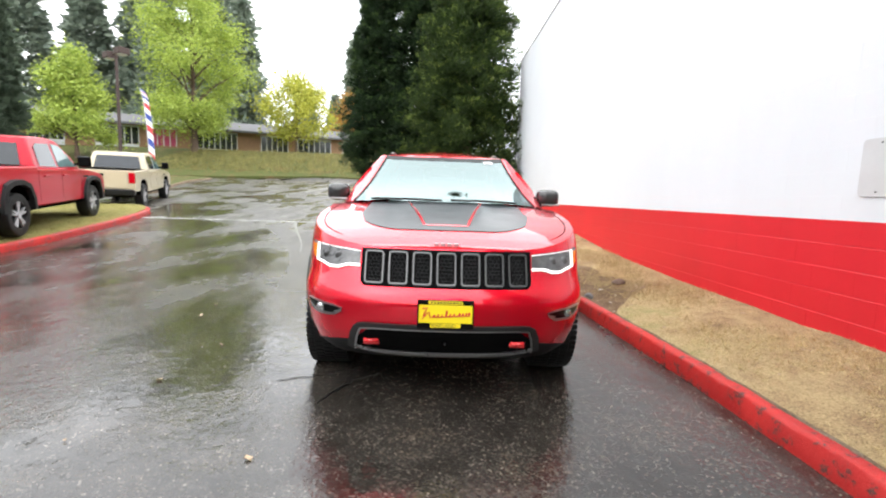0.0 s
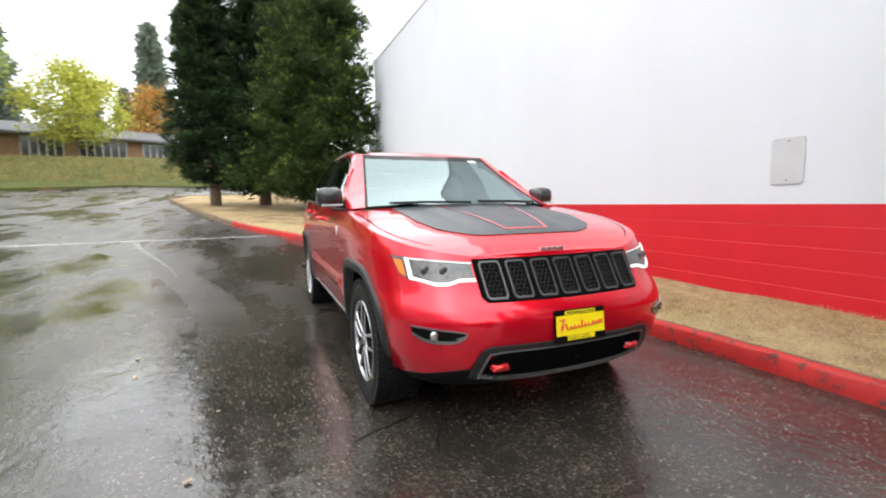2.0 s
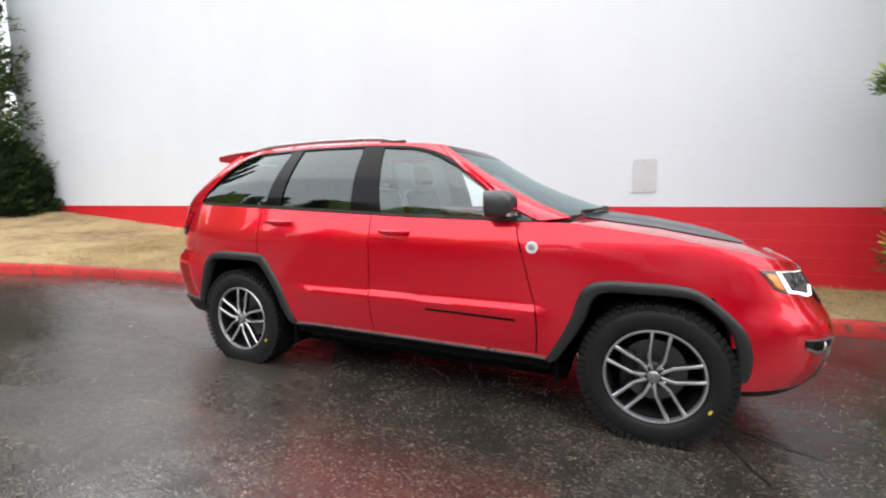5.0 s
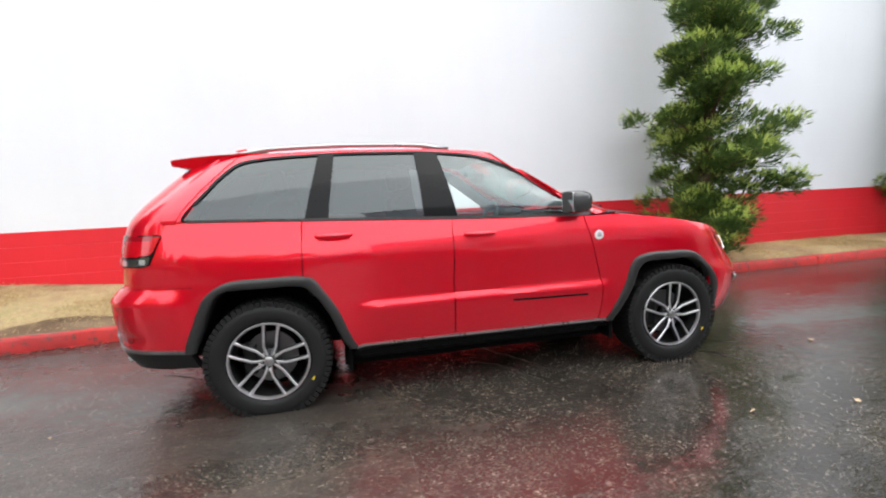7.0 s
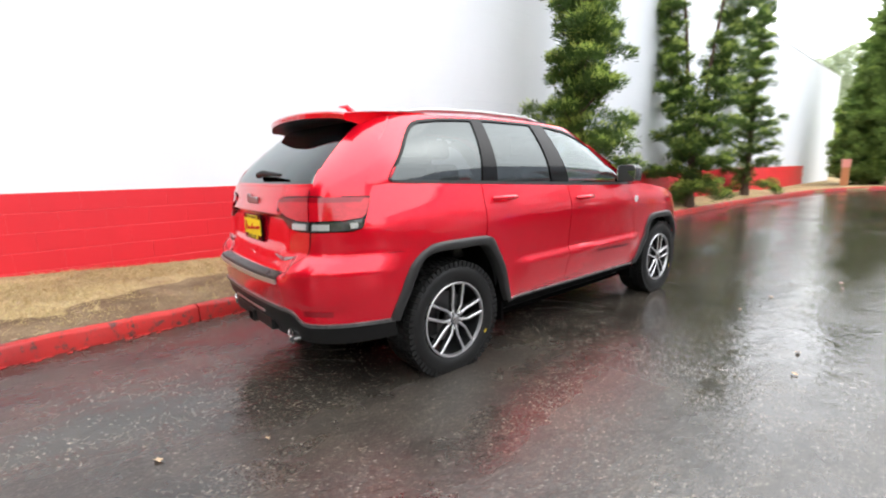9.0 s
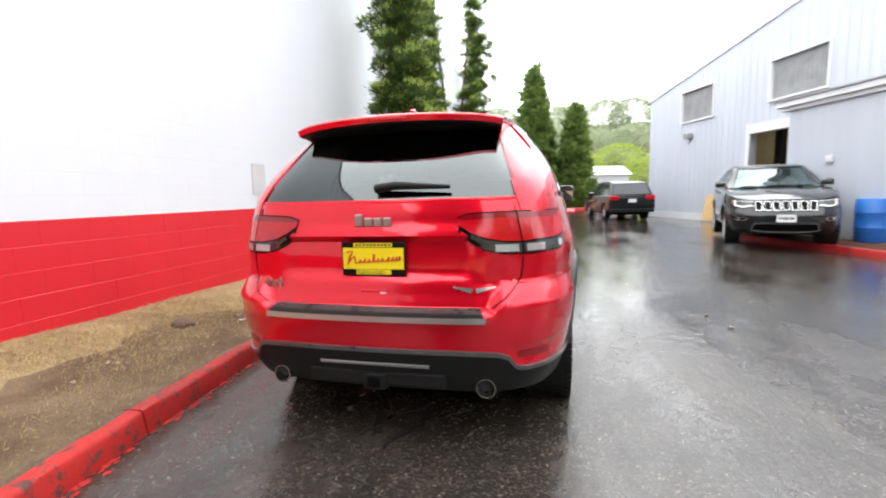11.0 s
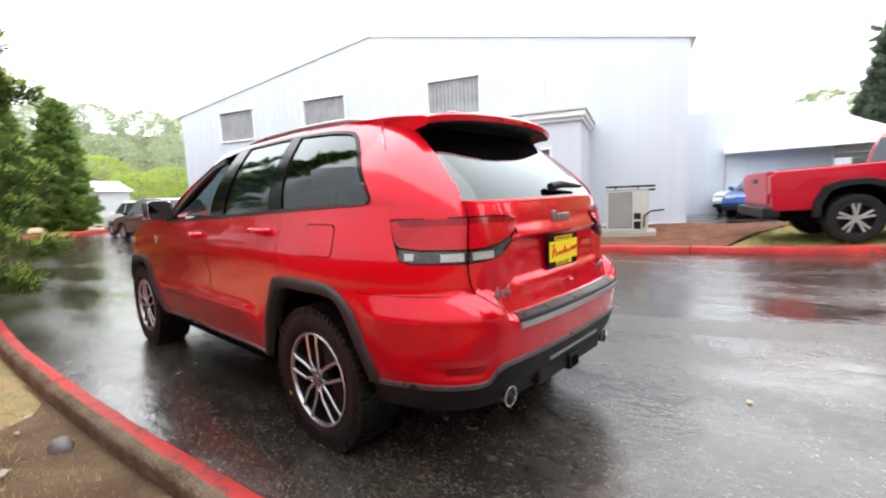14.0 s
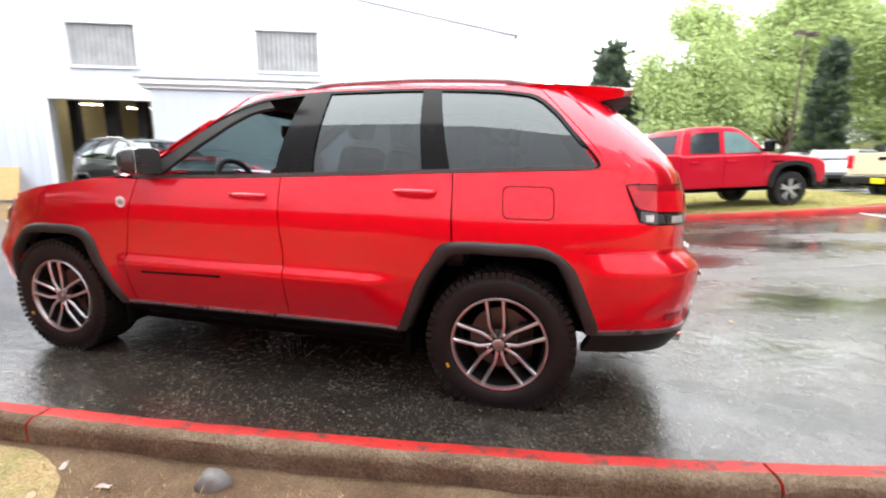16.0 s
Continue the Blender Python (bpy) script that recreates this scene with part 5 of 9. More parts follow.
            r.append(ring)
        for a, b in zip(r, r[1:]):
            for k in range(20):
                bm.faces.new((a[k], a[(k + 1) % 20], b[(k + 1) % 20], b[k]))
        bm.faces.new(r[0])
        bm.faces.new(r[-1])
        bmesh.ops.recalc_face_normals(bm, faces=bm.faces[:])
        mir = part("door_mirror", bm, MIRROR_CAP if trail else paint, car, "dark grey mirror housing", smooth=50)
        part("mirror_glass", boxes((side * 0.965 - 0.083, side * 0.965 + 0.083, -0.578, -0.570, 1.205, 1.343), bevel=0.003), CHROME, mir)
        part("mirror_arm", boxes((min(side * 0.84, side * 0.93), max(side * 0.84, side * 0.93), -0.70, -0.60, 1.195, 1.235), bevel=0.012), GLOSS_BLACK, mir)
        part("mirror_indicator", boxes((side * 0.965 - 0.07, side * 0.965 + 0.09, -0.722, -0.70, 1.205, 1.222), bevel=0.004), LAMP_CLEAR, mir)
        # door handles
        for yh, zh in ((0.06, 1.100), (1.045, 1.146)):
            base = skin_surface(side, 0.0)
            bm = bmesh.new()
            pts = [base(th_side(yh + d), zh) for d in (-0.115, -0.09, -0.04, 0.03, 0.085, 0.105)]
            offs = (0.004, 0.036, 0.044, 0.044, 0.036, 0.004)
            tube(bm, [(p[0] + side * o, p[1], p[2]) for p, o in zip(pts, offs)], [0.012, 0.015, 0.016, 0.016, 0.015, 0.012], 10)
            part("door_handle", bm, paint, car, smooth=60)
        # round badge and text bars
        bx, by, bz = skin_surface(side, 0.0)(th_side(-0.915), 1.034)
        bm = bmesh.new()
        lathe(bm, [(0.0, 0.034), (0.004, 0.033), (0.005, 0.029), (0.005, 0.0005)], 28)
        bmesh.ops.transform(bm, matrix=Matrix.Translation((bx, by, bz)) @ Matrix.Diagonal((side, 1, 1, 1)), verts=bm.verts[:])
        bmesh.ops.recalc_face_normals(bm, faces=bm.faces[:])
        bd = part("fender_badge", bm, BADGE_WHITE if trail else CHROME, car, "round white metal badge")
        part("badge_mark", boxes((bx + side * 0.005 - 0.001, bx + side * 0.005 + 0.001, by - 0.016, by + 0.016, bz - 0.014, bz + 0.004), (bx + side * 0.005 - 0.001, bx + side * 0.005 + 0.001, by - 0.008, by + 0.012, bz + 0.007, bz + 0.016)), SATIN, bd)
        if trail:
            L = [[(th_side(y), 0.606 + 0.012 * (y + 0.72) / 0.56) for y in np.linspace(-0.72, -0.16, 12)], [(th_side(y), 0.618 + 0.012 * (y + 0.72) / 0.56) for y in np.linspace(-0.72, -0.16, 12)]]
            part("door_lettering_bar", thick(*strip(L, skin_surface(side, 0.004)), 0.004, outward), GLOSS_BLACK, car)
        # headlamp
        tf = lambda x: th_front(x)
        lo_line = [(tf(0.505), 0.833), (tf(0.58), 0.832), (tf(0.635), 0.815), (tf(0.69), 0.815), (tf(0.75), 0.835), (tf(0.78), 0.842), (tf(0.808), 0.852), (tf(0.822), 0.868)]
        hi_line = [(tf(0.505), 0.925), (tf(0.58), 0.931), (tf(0.635), 0.937), (tf(0.69), 0.942), (tf(0.75), 0.947), (tf(0.78), 0.952), (tf(0.812), 0.955), (tf(0.836), 0.958)]
        v, f = strip([lo_line, hi_line], skin_surface(side, 0.006), 6)
        hl = part("headlight", thick(v, f, 0.02, outward), LAMP_GREY, car, "headlamp with a white light strip", smooth=50)
        z_in = lambda l, k: [(t, z + k) for t, z in l]
        bar_line = lo_line[:5] + [(tf(0.787), 0.842)]
        bar_lo = [z_in(bar_line, 0.004), z_in(bar_line, 0.017)]
        part("light_strip", thick(*strip(bar_lo, skin_surface(side, 0.013)), 0.008, outward), DRL, hl)
        part("light_strip", thick(*strip([[(lo_line[0][0], 0.919), (tf(0.64), 0.9315), (tf(0.75), 0.9415), (tf(0.787), 0.9465)], [(hi_line[0][0], 0.922), (tf(0.64), 0.934), (tf(0.75), 0.944), (tf(0.787), 0.949)]], skin_surface(side, 0.013)), 0.008, outward), DRL, hl)
        part("light_strip", thick(*strip([[(tf(0.775), 0.846), (tf(0.775), 0.948)], [(tf(0.788), 0.847), (tf(0.788), 0.949)]], skin_surface(side, 0.013)), 0.008, outward), DRL, hl)
        part("side_indicator", thick(*strip([[(tf(0.798), 0.860), (tf(0.807), 0.864), (tf(0.817), 0.874)], [(tf(0.800), 0.936), (tf(0.812), 0.939), (tf(0.828), 0.942)]], skin_surface(side, 0.012)), 0.006, outward), AMBER, hl)
        for xc in (0.64, 0.72):
            c = skin_surface(side, 0.006)(tf(xc), 0.887)
            bm = bmesh.new()
            bmesh.ops.create_uvsphere(bm, u_segments=16, v_segments=10, radius=0.024)
            bmesh.ops.transform(bm, matrix=Matrix.Translation(c) @ Matrix.Diagonal((1, 0.35, 1, 1)), verts=bm.verts[:])
            part("projector", bm, LAMP_GREY, hl, smooth=60)
        # fog lamp pocket
        lo_l = [(tf(0.608), 0.580), (tf(0.65), 0.556), (tf(0.72), 0.550), (tf(0.775), 0.556), (tf(0.812), 0.586)]
        hi_l = [(tf(0.598), 0.604), (tf(0.65), 0.617), (tf(0.72), 0.625), (tf(0.775), 0.630), (tf(0.815), 0.632)]
        fg = part("fog_lamp", thick(*strip([smooth_line(lo_l, 4), smooth_line(hi_l, 4)], skin_surface(side, 0.003), 4), 0.01, outward), GLOSS_BLACK, car, "fog lamp in a silver bezel", smooth=50)
        lo_s, hi_s = smooth_line(lo_l, 4), smooth_line(hi_l, 4)
        part("bezel", thick(*strip([lo_s, [p + (q - p) * 0.2 for p, q in zip(lo_s, hi_s)]], skin_surface(side, 0.008)), 0.006, outward), SATIN, fg)
        part("bezel", thick(*strip([[p + (q - p) * 0.88 for p, q in zip(lo_s, hi_s)], hi_s], skin_surface(side, 0.008)), 0.006, outward), SATIN, fg)
        part("bezel", thick(*strip([[lo_s[0], (lo_s[0] + lo_s[2]) / 2, lo_s[3]], [hi_s[0], hi_s[1] * 0.5 + lo_s[1] * 0.5, lo_s[4] * 0.6 + hi_s[4] * 0.4]], skin_surface(side, 0.0085)), 0.004, outward), SATIN, fg)
        c = skin_surface(side, 0.004)(tf(0.735), 0.588)
        bm = bmesh.new()
        bmesh.ops.create_uvsphere(bm, u_segments=16, v_segments=10, radius=0.026)
        bmesh.ops.transform(bm, matrix=Matrix.Translation(c) @ Matrix.Diagonal((1, 0.4, 1, 1)), verts=bm.verts[:])
        part("lamp_bowl", bm, REFLECTOR, fg, smooth=60)
        # tail lamp: red over clear, split at the tailgate edge
        tr = lambda x: th_rear(x)
        seq = [th_side(2.06), th_side(2.075), th_side(2.092), th_side(2.112), th_side(2.155), th_side(2.19), tr(0.74), tr(0.71), tr(0.68)]
        hi2 = [1.204, 1.206, 1.207, 1.208, 1.208, 1.208, 1.208, 1.208, 1.208]
        mi2 = [1.192, 1.150, 1.105, 1.086, 1.080, 1.074, 1.072, 1.070, 1.068]
        lo2 = [1.186, 1.142, 1.090, 1.034, 1.019, 1.018, 1.015, 1.014, 1.014]
        tl = part("tail_light", thick(*strip([list(zip(seq, lo2)), list(zip(seq, hi2))], skin_surface(side, 0.006), 4), 0.02, outward), GLOSS_BLACK, car, "red and clear tail lamp", smooth=50)
        part("red_lens", thick(*strip([list(zip(seq, [m_ + 0.006 for m_ in mi2])), list(zip(seq, [h_ - 0.034 if k_ > 2 else h_ - 0.012 for k_, h_ in enumerate(hi2)]))], skin_surface(side, 0.011), 4), 0.006, outward), RED_LENS, tl, smooth=50)
        part("lens_edge", thick(*strip([list(zip(seq, [h_ - 0.034 if k_ > 2 else h_ - 0.012 for k_, h_ in enumerate(hi2)])), list(zip(seq, [h_ - 0.006 for h_ in hi2]))], skin_surface(side, 0.0105), 2), 0.006, outward), LENS_EDGE, tl, smooth=50)
        part("clear_lens", thick(*strip([list(zip(seq[3:], [l_ + 0.007 for l_ in lo2[3:]])), list(zip(seq[3:], [m_ - 0.002 for m_ in mi2[3:]]))], skin_surface(side, 0.010), 3), 0.005, outward), SMOKED, tl, smooth=50)
        part("reversing_lamp", thick(*strip([[(th_side(y), 1.036) for y in (2.135, 2.15, 2.165)], [(th_side(y), 1.066) for y in (2.132, 2.15, 2.168)]], skin_surface(side, 0.0115), 3), 0.003, outward), LAMP_CLEAR, tl, smooth=50)
        part("reversing_lamp", thick(*strip([[(tr(x), 1.028) for x in (0.765, 0.73, 0.692)], [(tr(x), 1.060) for x in (0.765, 0.73, 0.692)]], skin_surface(side, 0.0115), 3), 0.003, outward), LAMP_CLEAR, tl, smooth=50)
        seq3 = [tr(0.672), tr(0.60), tr(0.52), tr(0.46), tr(0.41)]
        hi3, mi3, lo3 = [1.208, 1.207, 1.205, 1.20, 1.185], [1.068, 1.070, 1.085, 1.11, 1.145], [1.014, 1.016, 1.03, 1.06, 1.12]
        tl2 = part("tail_light", thick(*strip([list(zip(seq3, lo3)), list(zip(seq3, hi3))], skin_surface(side, 0.006), 4), 0.02, outward), GLOSS_BLACK, car, "red and clear tail lamp", smooth=50)
        part("red_lens", thick(*strip([list(zip(seq3, [m_ + 0.006 for m_ in mi3])), list(zip(seq3, [h_ - 0.030 if k_ < 4 else h_ - 0.012 for k_, h_ in enumerate(hi3)]))], skin_surface(side, 0.011), 4), 0.006, outward), RED_LENS, tl2, smooth=50)
        part("lens_edge", thick(*strip([list(zip(seq3, [h_ - 0.030 if k_ < 4 else h_ - 0.012 for k_, h_ in enumerate(hi3)])), list(zip(seq3, [h_ - 0.006 for h_ in hi3]))], skin_surface(side, 0.0105), 2), 0.006, outward), LENS_EDGE, tl2, smooth=50)
        part("clear_lens", thick(*strip([list(zip(seq3[:4], [l_ + 0.007 for l_ in lo3[:4]])), list(zip(seq3[:4], [m_ - 0.002 for m_ in mi3[:4]]))], skin_surface(side, 0.010), 3), 0.005, outward), SMOKED, tl2, smooth=50)
        part("reversing_lamp", thick(*strip([[(tr(x), 1.028) for x in (0.658, 0.61, 0.56)], [(tr(x), 1.060) for x in (0.658, 0.61, 0.56)]], skin_surface(side, 0.0115), 3), 0.003, outward), LAMP_CLEAR, tl2, smooth=50)
        # rear bumper reflector
        L = [[(tr(x), 0.553) for x in (0.67, 0.71, 0.75, 0.79)], [(tr(x), 0.583) for x in (0.67, 0.71, 0.75, 0.79)]]
        part("rear_reflector", thick(*strip(L, skin_surface(side, 0.004)), 0.004, outward), LENS_EDGE, car)
        # exhaust
        bm = bmesh.new()
        lathe(bm, [(2.12, 0.036), (2.37, 0.042), (2.385, 0.046), (2.385, 0.040), (2.36, 0.036), (2.15, 0.034)], 28, "y")
        bmesh.ops.translate(bm, verts=bm.verts[:], vec=(side * 0.52, 0, 0.405))
        bmesh.ops.recalc_face_normals(bm, faces=bm.faces[:])
        part("exhaust_tip", bm, CHROME, car, smooth=40)
        # roof rail
        bm = bmesh.new()
        rail = [(0.20, -0.004), (0.28, 0.012), (0.42, 0.022), (0.9, 0.026), (1.35, 0.022), (1.52, 0.012), (1.66, -0.006)]
        pts = [(side * (roof_z(0, y)[1] * 0.90), y, roof_z(roof_z(0, y)[1] * 0.90, y)[0] + 0.002 + dz) for y, dz in [tuple(q) for q in smooth_line(rail, 5)]]
        tube(bm, pts, [0.016] * len(pts), 8)
        part("roof_rail", bm, SATIN if trail else CHROME, car, smooth=50)
        for yy in (0.26, 1.50):
            xr = roof_z(0, yy)[1] * 0.90
            part("rail_foot", boxes((side * xr - 0.018, side * xr + 0.018, yy - 0.10, yy + 0.10, roof_z(xr, yy)[0] - 0.01, roof_z(xr, yy)[0] + 0.012), bevel=0.008), FLARE, car)
        # wheels
        wheel(car, "wheel", side * HUB_X, -AXLE, ALLOY)
        wheel(car, "wheel", side * HUB_X, AXLE, ALLOY)
        # flared splash of the front tow hook
        bm = bmesh.new()
        tube(bm, [(side * 0.385, -2.20, 0.425), (side * 0.385, -2.275, 0.425), (side * 0.395, -2.292, 0.422), (side * 0.45, -2.292, 0.420), (side * 0.458, -2.275, 0.42), (side * 0.458, -2.20, 0.42)], 0.013, 8)
        box(bm, side * 0.42 - 0.045, side * 0.42 + 0.045, -2.295, -2.22, 0.398, 0.416, 0.006)
        if trail:
            part("tow_hook", bm, HOOK_RED, car, "red steel tow hook", smooth=50)
        else:
            bm.free()
    # windscreen and rear glass
    hs = np.linspace(0.0, 1.0, 11)
    xa = np.linspace(-1, 1, 21)
    ws = part("windscreen", thick(*strip([[(u * (0.775 - 0.186 * h - 0.005), 0.015 + 0.965 * h) for u in xa] for h in hs], cab_front(0.0)), 0.0, lambda c: (0, -1, 1)), SCREEN, car, smooth=60)
    ws.visible_shadow = False
    for s in (-1, 1):
        a = [(s * (0.752 - 0.183 * h), 0.015 + 0.965 * h) for h in hs]
        b = [(s * (0.778 - 0.186 * h), 0.015 + 0.965 * h) for h in hs]
        part("windscreen_edge", thick(*strip([a, b], cab_front(0.0012)), 0.004, lambda c: (0, -1, 1)), PLASTIC, car)
        part("screen_pillar", thick(*strip(corner_rows(0.768, 0.186, False), corner(s, 0.012)), 0.015, lambda c: (s, -1, 0.5)), paint, car, smooth=30)
    part("screen_header", thick(*strip([[(u * 0.60, 0.93) for u in xa], [(u * 0.61, 1.0) for u in xa]], cab_front(0.002)), 0.01, lambda c: (0, -1, 1)), GLOSS_BLACK, car)
    if trail:
        part("screen_sticker", thick(*strip([[(x, 0.895) for x in (0.40, 0.445, 0.49)], [(x, 0.935) for x in (0.39, 0.435, 0.48)]], cab_front(0.004)), 0.001, lambda c: (0, -1, 1)), BADGE_WHITE, car, "small white paper sticker")
    part("sensor_pod", boxes((-0.055, 0.055, -0.24, -0.12, 1.515, 1.555), bevel=0.01), CABIN, car)
    for x0, x1, yb_ in ((-0.62, -0.02, -1.065), (0.05, 0.60, -1.075)):
        bm = bmesh.new()
        tube(bm, [cab_front(0.012)(x0 * 0.98, 0.035), cab_front(0.014)((x0 + x1) / 2, 0.028), cab_front(0.012)(x1, 0.02)], 0.009, 6)
        part("wiper", bm, PLASTIC, car)
    rg = part("rear_window", thick(*strip([[(u * (0.715 - 0.152 * h), 0.018 + 0.922 * h) for u in xa] for h in hs], cab_rear(-0.003)), 0.0, lambda c: (0, 1, 0.6)), REAR_TINT, car, "dark tinted rear glass", smooth=60)
    rg.visible_shadow = False
    for s in (-1, 1):
        part("tailgate_pillar", thick(*strip(corner_rows(0.672, 0.150, True), corner(s, 0.004)), 0.015, lambda c: (s * 0.5, 1, 0.5)), paint, car, smooth=30)
    part("tailgate_sill", thick(*strip([[(u * 0.85, -0.02) for u in xa], [(u * 0.80, 0.0) for u in xa], [(u * 0.735, 0.032) for u in xa]], cab_rear(0.004), 3), 0.01, lambda c: (0, 1, 0.8)), paint, car, smooth=60)
    # spoiler
    bm = bmesh.new()
    nx, rings = 33, []
    rear_edge = sorted((e[0], e[1]) for e in ROOF_EDGE if e[1] > 0.9)
    for k in range(nx):
        u = math.sin(math.pi / 2 * (2 * k / (nx - 1) - 1))
        x, a = 0.612 * u, abs(u)
        ya = min(1.79, float(np.interp(abs(x) + 0.012, [e[0] for e in rear_edge], [e[1] for e in rear_edge])))
        yt = 2.10 - 0.10 * a ** 2.4
        za, zt = roof_z(x, ya)[0] - 0.003, 1.700 - 0.022 * u * u - 0.010 * a ** 8
        top = [(ya + (yt - ya) * q, za + (zt - za) * q ** 1.6 + 0.010 * math.sin(math.pi * q)) for q in (0.0, 0.15, 0.35, 0.55, 0.75, 0.9, 0.97)]
        low = [(yt, zt - 0.008), (yt - 0.006, zt - 0.036), (yt - 0.022, zt - 0.043), (yt - 0.06, zt - 0.045), (yt - 0.11, zt - 0.056), (min(yt - 0.2, 1.86), zt - 0.058), (ya + 0.03, za - 0.05), (ya, za - 0.03)]
        rings.append([bm.verts.new((x * (1 - 0.06 * max(0.0, (y - ya) / (yt - ya)) ** 2), y, z)) for y, z in top] + [bm.verts.new((x * (0.94 - 0.008 * min(i, 4)), y, z)) for i, (y, z) in enumerate(low)])
    prof = rings[0]
    for a, b in zip(rings, rings[1:]):
        for i in range(len(prof)):
            bm.faces.new((a[i], a[(i + 1) % len(prof)], b[(i + 1) % len(prof)], b[i]))
    bm.faces.new(rings[0])
    bm.faces.new(rings[-1][::-1])
    bmesh.ops.recalc_face_normals(bm, faces=bm.faces[:])
    sp = part("spoiler", bm, paint, car, "painted roof spoiler", smooth=45)
    sp.data.materials.append(PLASTIC)
    for f in sp.data.polygons:
        if abs(f.normal.x) < 0.6 and f.normal.z < -0.4:
            f.material_index = 1
    part("brake_light", boxes((-0.10, 0.10, 2.082, 2.1005, 1.672, 1.688), bevel=0.003), RED_LENS, sp)
    bm = bmesh.new()
    tube(bm, [(0.0, 1.60, 1.735), (0.0, 1.66, 1.79), (0.0, 1.72, 1.785)], [0.03, 0.018, 0.004], 10)
    part("roof_antenna", bm, paint, car, smooth=60)
    # tailgate fittings
    rs = lambda off: (lambda x, z: skin_surface(1 if x >= 0 else -1, off)(th_rear(abs(x) + 1e-4), z))
    xr = lambda a, n: np.linspace(-a, a, n)
    seam = smooth_line([(0.676, 1.24), (0.676, 1.10), (0.674, 0.95), (0.655, 0.885), (0.60, 0.825), (0.548, 0.782)], 8)
    for s in (-1, 1):
        part("tailgate_gap", thick(*strip([[(s * (p[0] - 0.003), p[1]) for p in seam], [(s * (p[0] + 0.003), p[1] - 0.001) for p in seam]], rs(0.0016)), 0.0, outward), DARK, car)
        wrap = [th_rear(x) for x in np.linspace(0.655, 0.895, 24)]
        wrap = sorted(wrap + [th_side(y) for y in np.linspace(1.875, 2.13, 12)])
        part("bumper_gap", thick(*strip([[(t, 0.8835) for t in wrap], [(t, 0.8865) for t in wrap]], skin_surface(s, 0.0014)), 0.0, outward), DARK, car)
        # edge of the bonnet
        hl_ = [(s * (edge_x(y) - 0.055 - 0.03 * max(0.0, (-1.75 - y) / 0.25) ** 2), y) for y in np.linspace(-1.99, -1.05, 30)]
        part("hood_gap", thick(*strip([hl_, [(p[0] - s * 0.006, p[1]) for p in hl_]], hfn(0.0022)), 0.0, lambda c: (0, 0, 1)), DARK, hood)
    part("step_pad", thick(*strip([[(x, 0.715) for x in xr(0.52, 21)], [(x, 0.735) for x in xr(0.52, 21)], [(x, 0.765) for x in xr(0.50, 21)]], lambda x, z: (rs(0.012)(x, 0.72)[0], rs(0.012)(x, 0.72)[1] - (0.0 if z < 0.73 else 0.004 if z < 0.75 else 0.066), 0.735 if z < 0.73 else 0.768 if z < 0.75 else 0.784)), 0.012, lambda c: (0, 1, 1)), FLARE, car, "dark ribbed bumper step pad", smooth=30)
    for k in range(4):
        part("step_rib", thick(*strip([[(x, 0.0) for x in xr(0.50, 21)], [(x, 1.0) for x in xr(0.50, 21)]], lambda x, u, k=k: (rs(0.012)(x, 0.72)[0], rs(0.012)(x, 0.72)[1] - 0.012 - 0.013 * k - 0.005 * u, 0.7745 + 0.0034 * k + 0.0016 * u)), 0.004, lambda c: (0, 0, 1)), LAMP_GREY, car)
    part("step_trim", thick(*strip([[(x, 0.728) for x in xr(0.53, 21)], [(x, 0.752) for x in xr(0.53, 21)]], rs(0.016)), 0.008, outward), ALLOY, car)
    bm = bmesh.new()
    box(bm, -0.065, 0.065, 2.372, 2.392, 0.802, 0.835, 0.006)
    box(bm, -0.06, 0.06, 2.372, 2.398, 0.842, 0.856, 0.005)
    part("tailgate_latch", bm, paint, car)
    if trail:
        part("paper_sticker", boxes((-0.062, -0.036, 2.396, 2.3985, 0.822, 0.844)), BADGE_WHITE, car)
    for x0, x1 in ((-0.09, -0.052), (-0.044, -0.006), (0.002, 0.042), (0.050, 0.088)):
        part("tailgate_badge", boxes((x0, x1, 2.355, 2.372, 1.148, 1.205 if x1 > 0.06 else 1.188), bevel=0.005), SATIN if trail else CHROME, car)
    part("drive_badge_text", text_mesh("4x4", 0.075, 0.006), SATIN, car).matrix_basis = pose(0.60, rs(0.0)(0.54, 0.875)[1] + 0.012, 0.852, 90, 0, 176)
    for s in (-1, 1):
        part("wing_badge", thick(*strip([[(-0.47 + s * 0.012, 0.845), (-0.47 + s * 0.05, 0.857), (-0.47 + s * 0.09, 0.868)], [(-0.47 + s * 0.006, 0.866), (-0.47 + s * 0.05, 0.870), (-0.47 + s * 0.095, 0.876)]], rs(0.006)), 0.005, outward), SATIN, car)
    bm = bmesh.new()
    tube(bm, [cab_rear(0.02)(0.0, 0.14), cab_rear(0.034)(-0.10, 0.15), cab_rear(0.03)(-0.36, 0.125)], [0.022, 0.02, 0.009], 8)
    part("rear_wiper", bm, PLASTIC, car, smooth=60)
    bm = boxes((-0.34, 0.34, 2.34, 2.425, 0.40, 0.475), bevel=0.012)
    part("rear_valance", bm, PLASTIC, car)
    part("valance_trim", boxes((-0.27, 0.27, 2.418, 2.446, 0.505, 0.522), bevel=0.005), SATIN, car)
    part("hitch_receiver", boxes((-0.055, 0.055, 2.34, 2.44, 0.385, 0.465), bevel=0.008), PLASTIC, car)
    part("hitch_socket", boxes((-0.03, 0.03, 2.438, 2.444, 0.40, 0.445)), DARK, car)
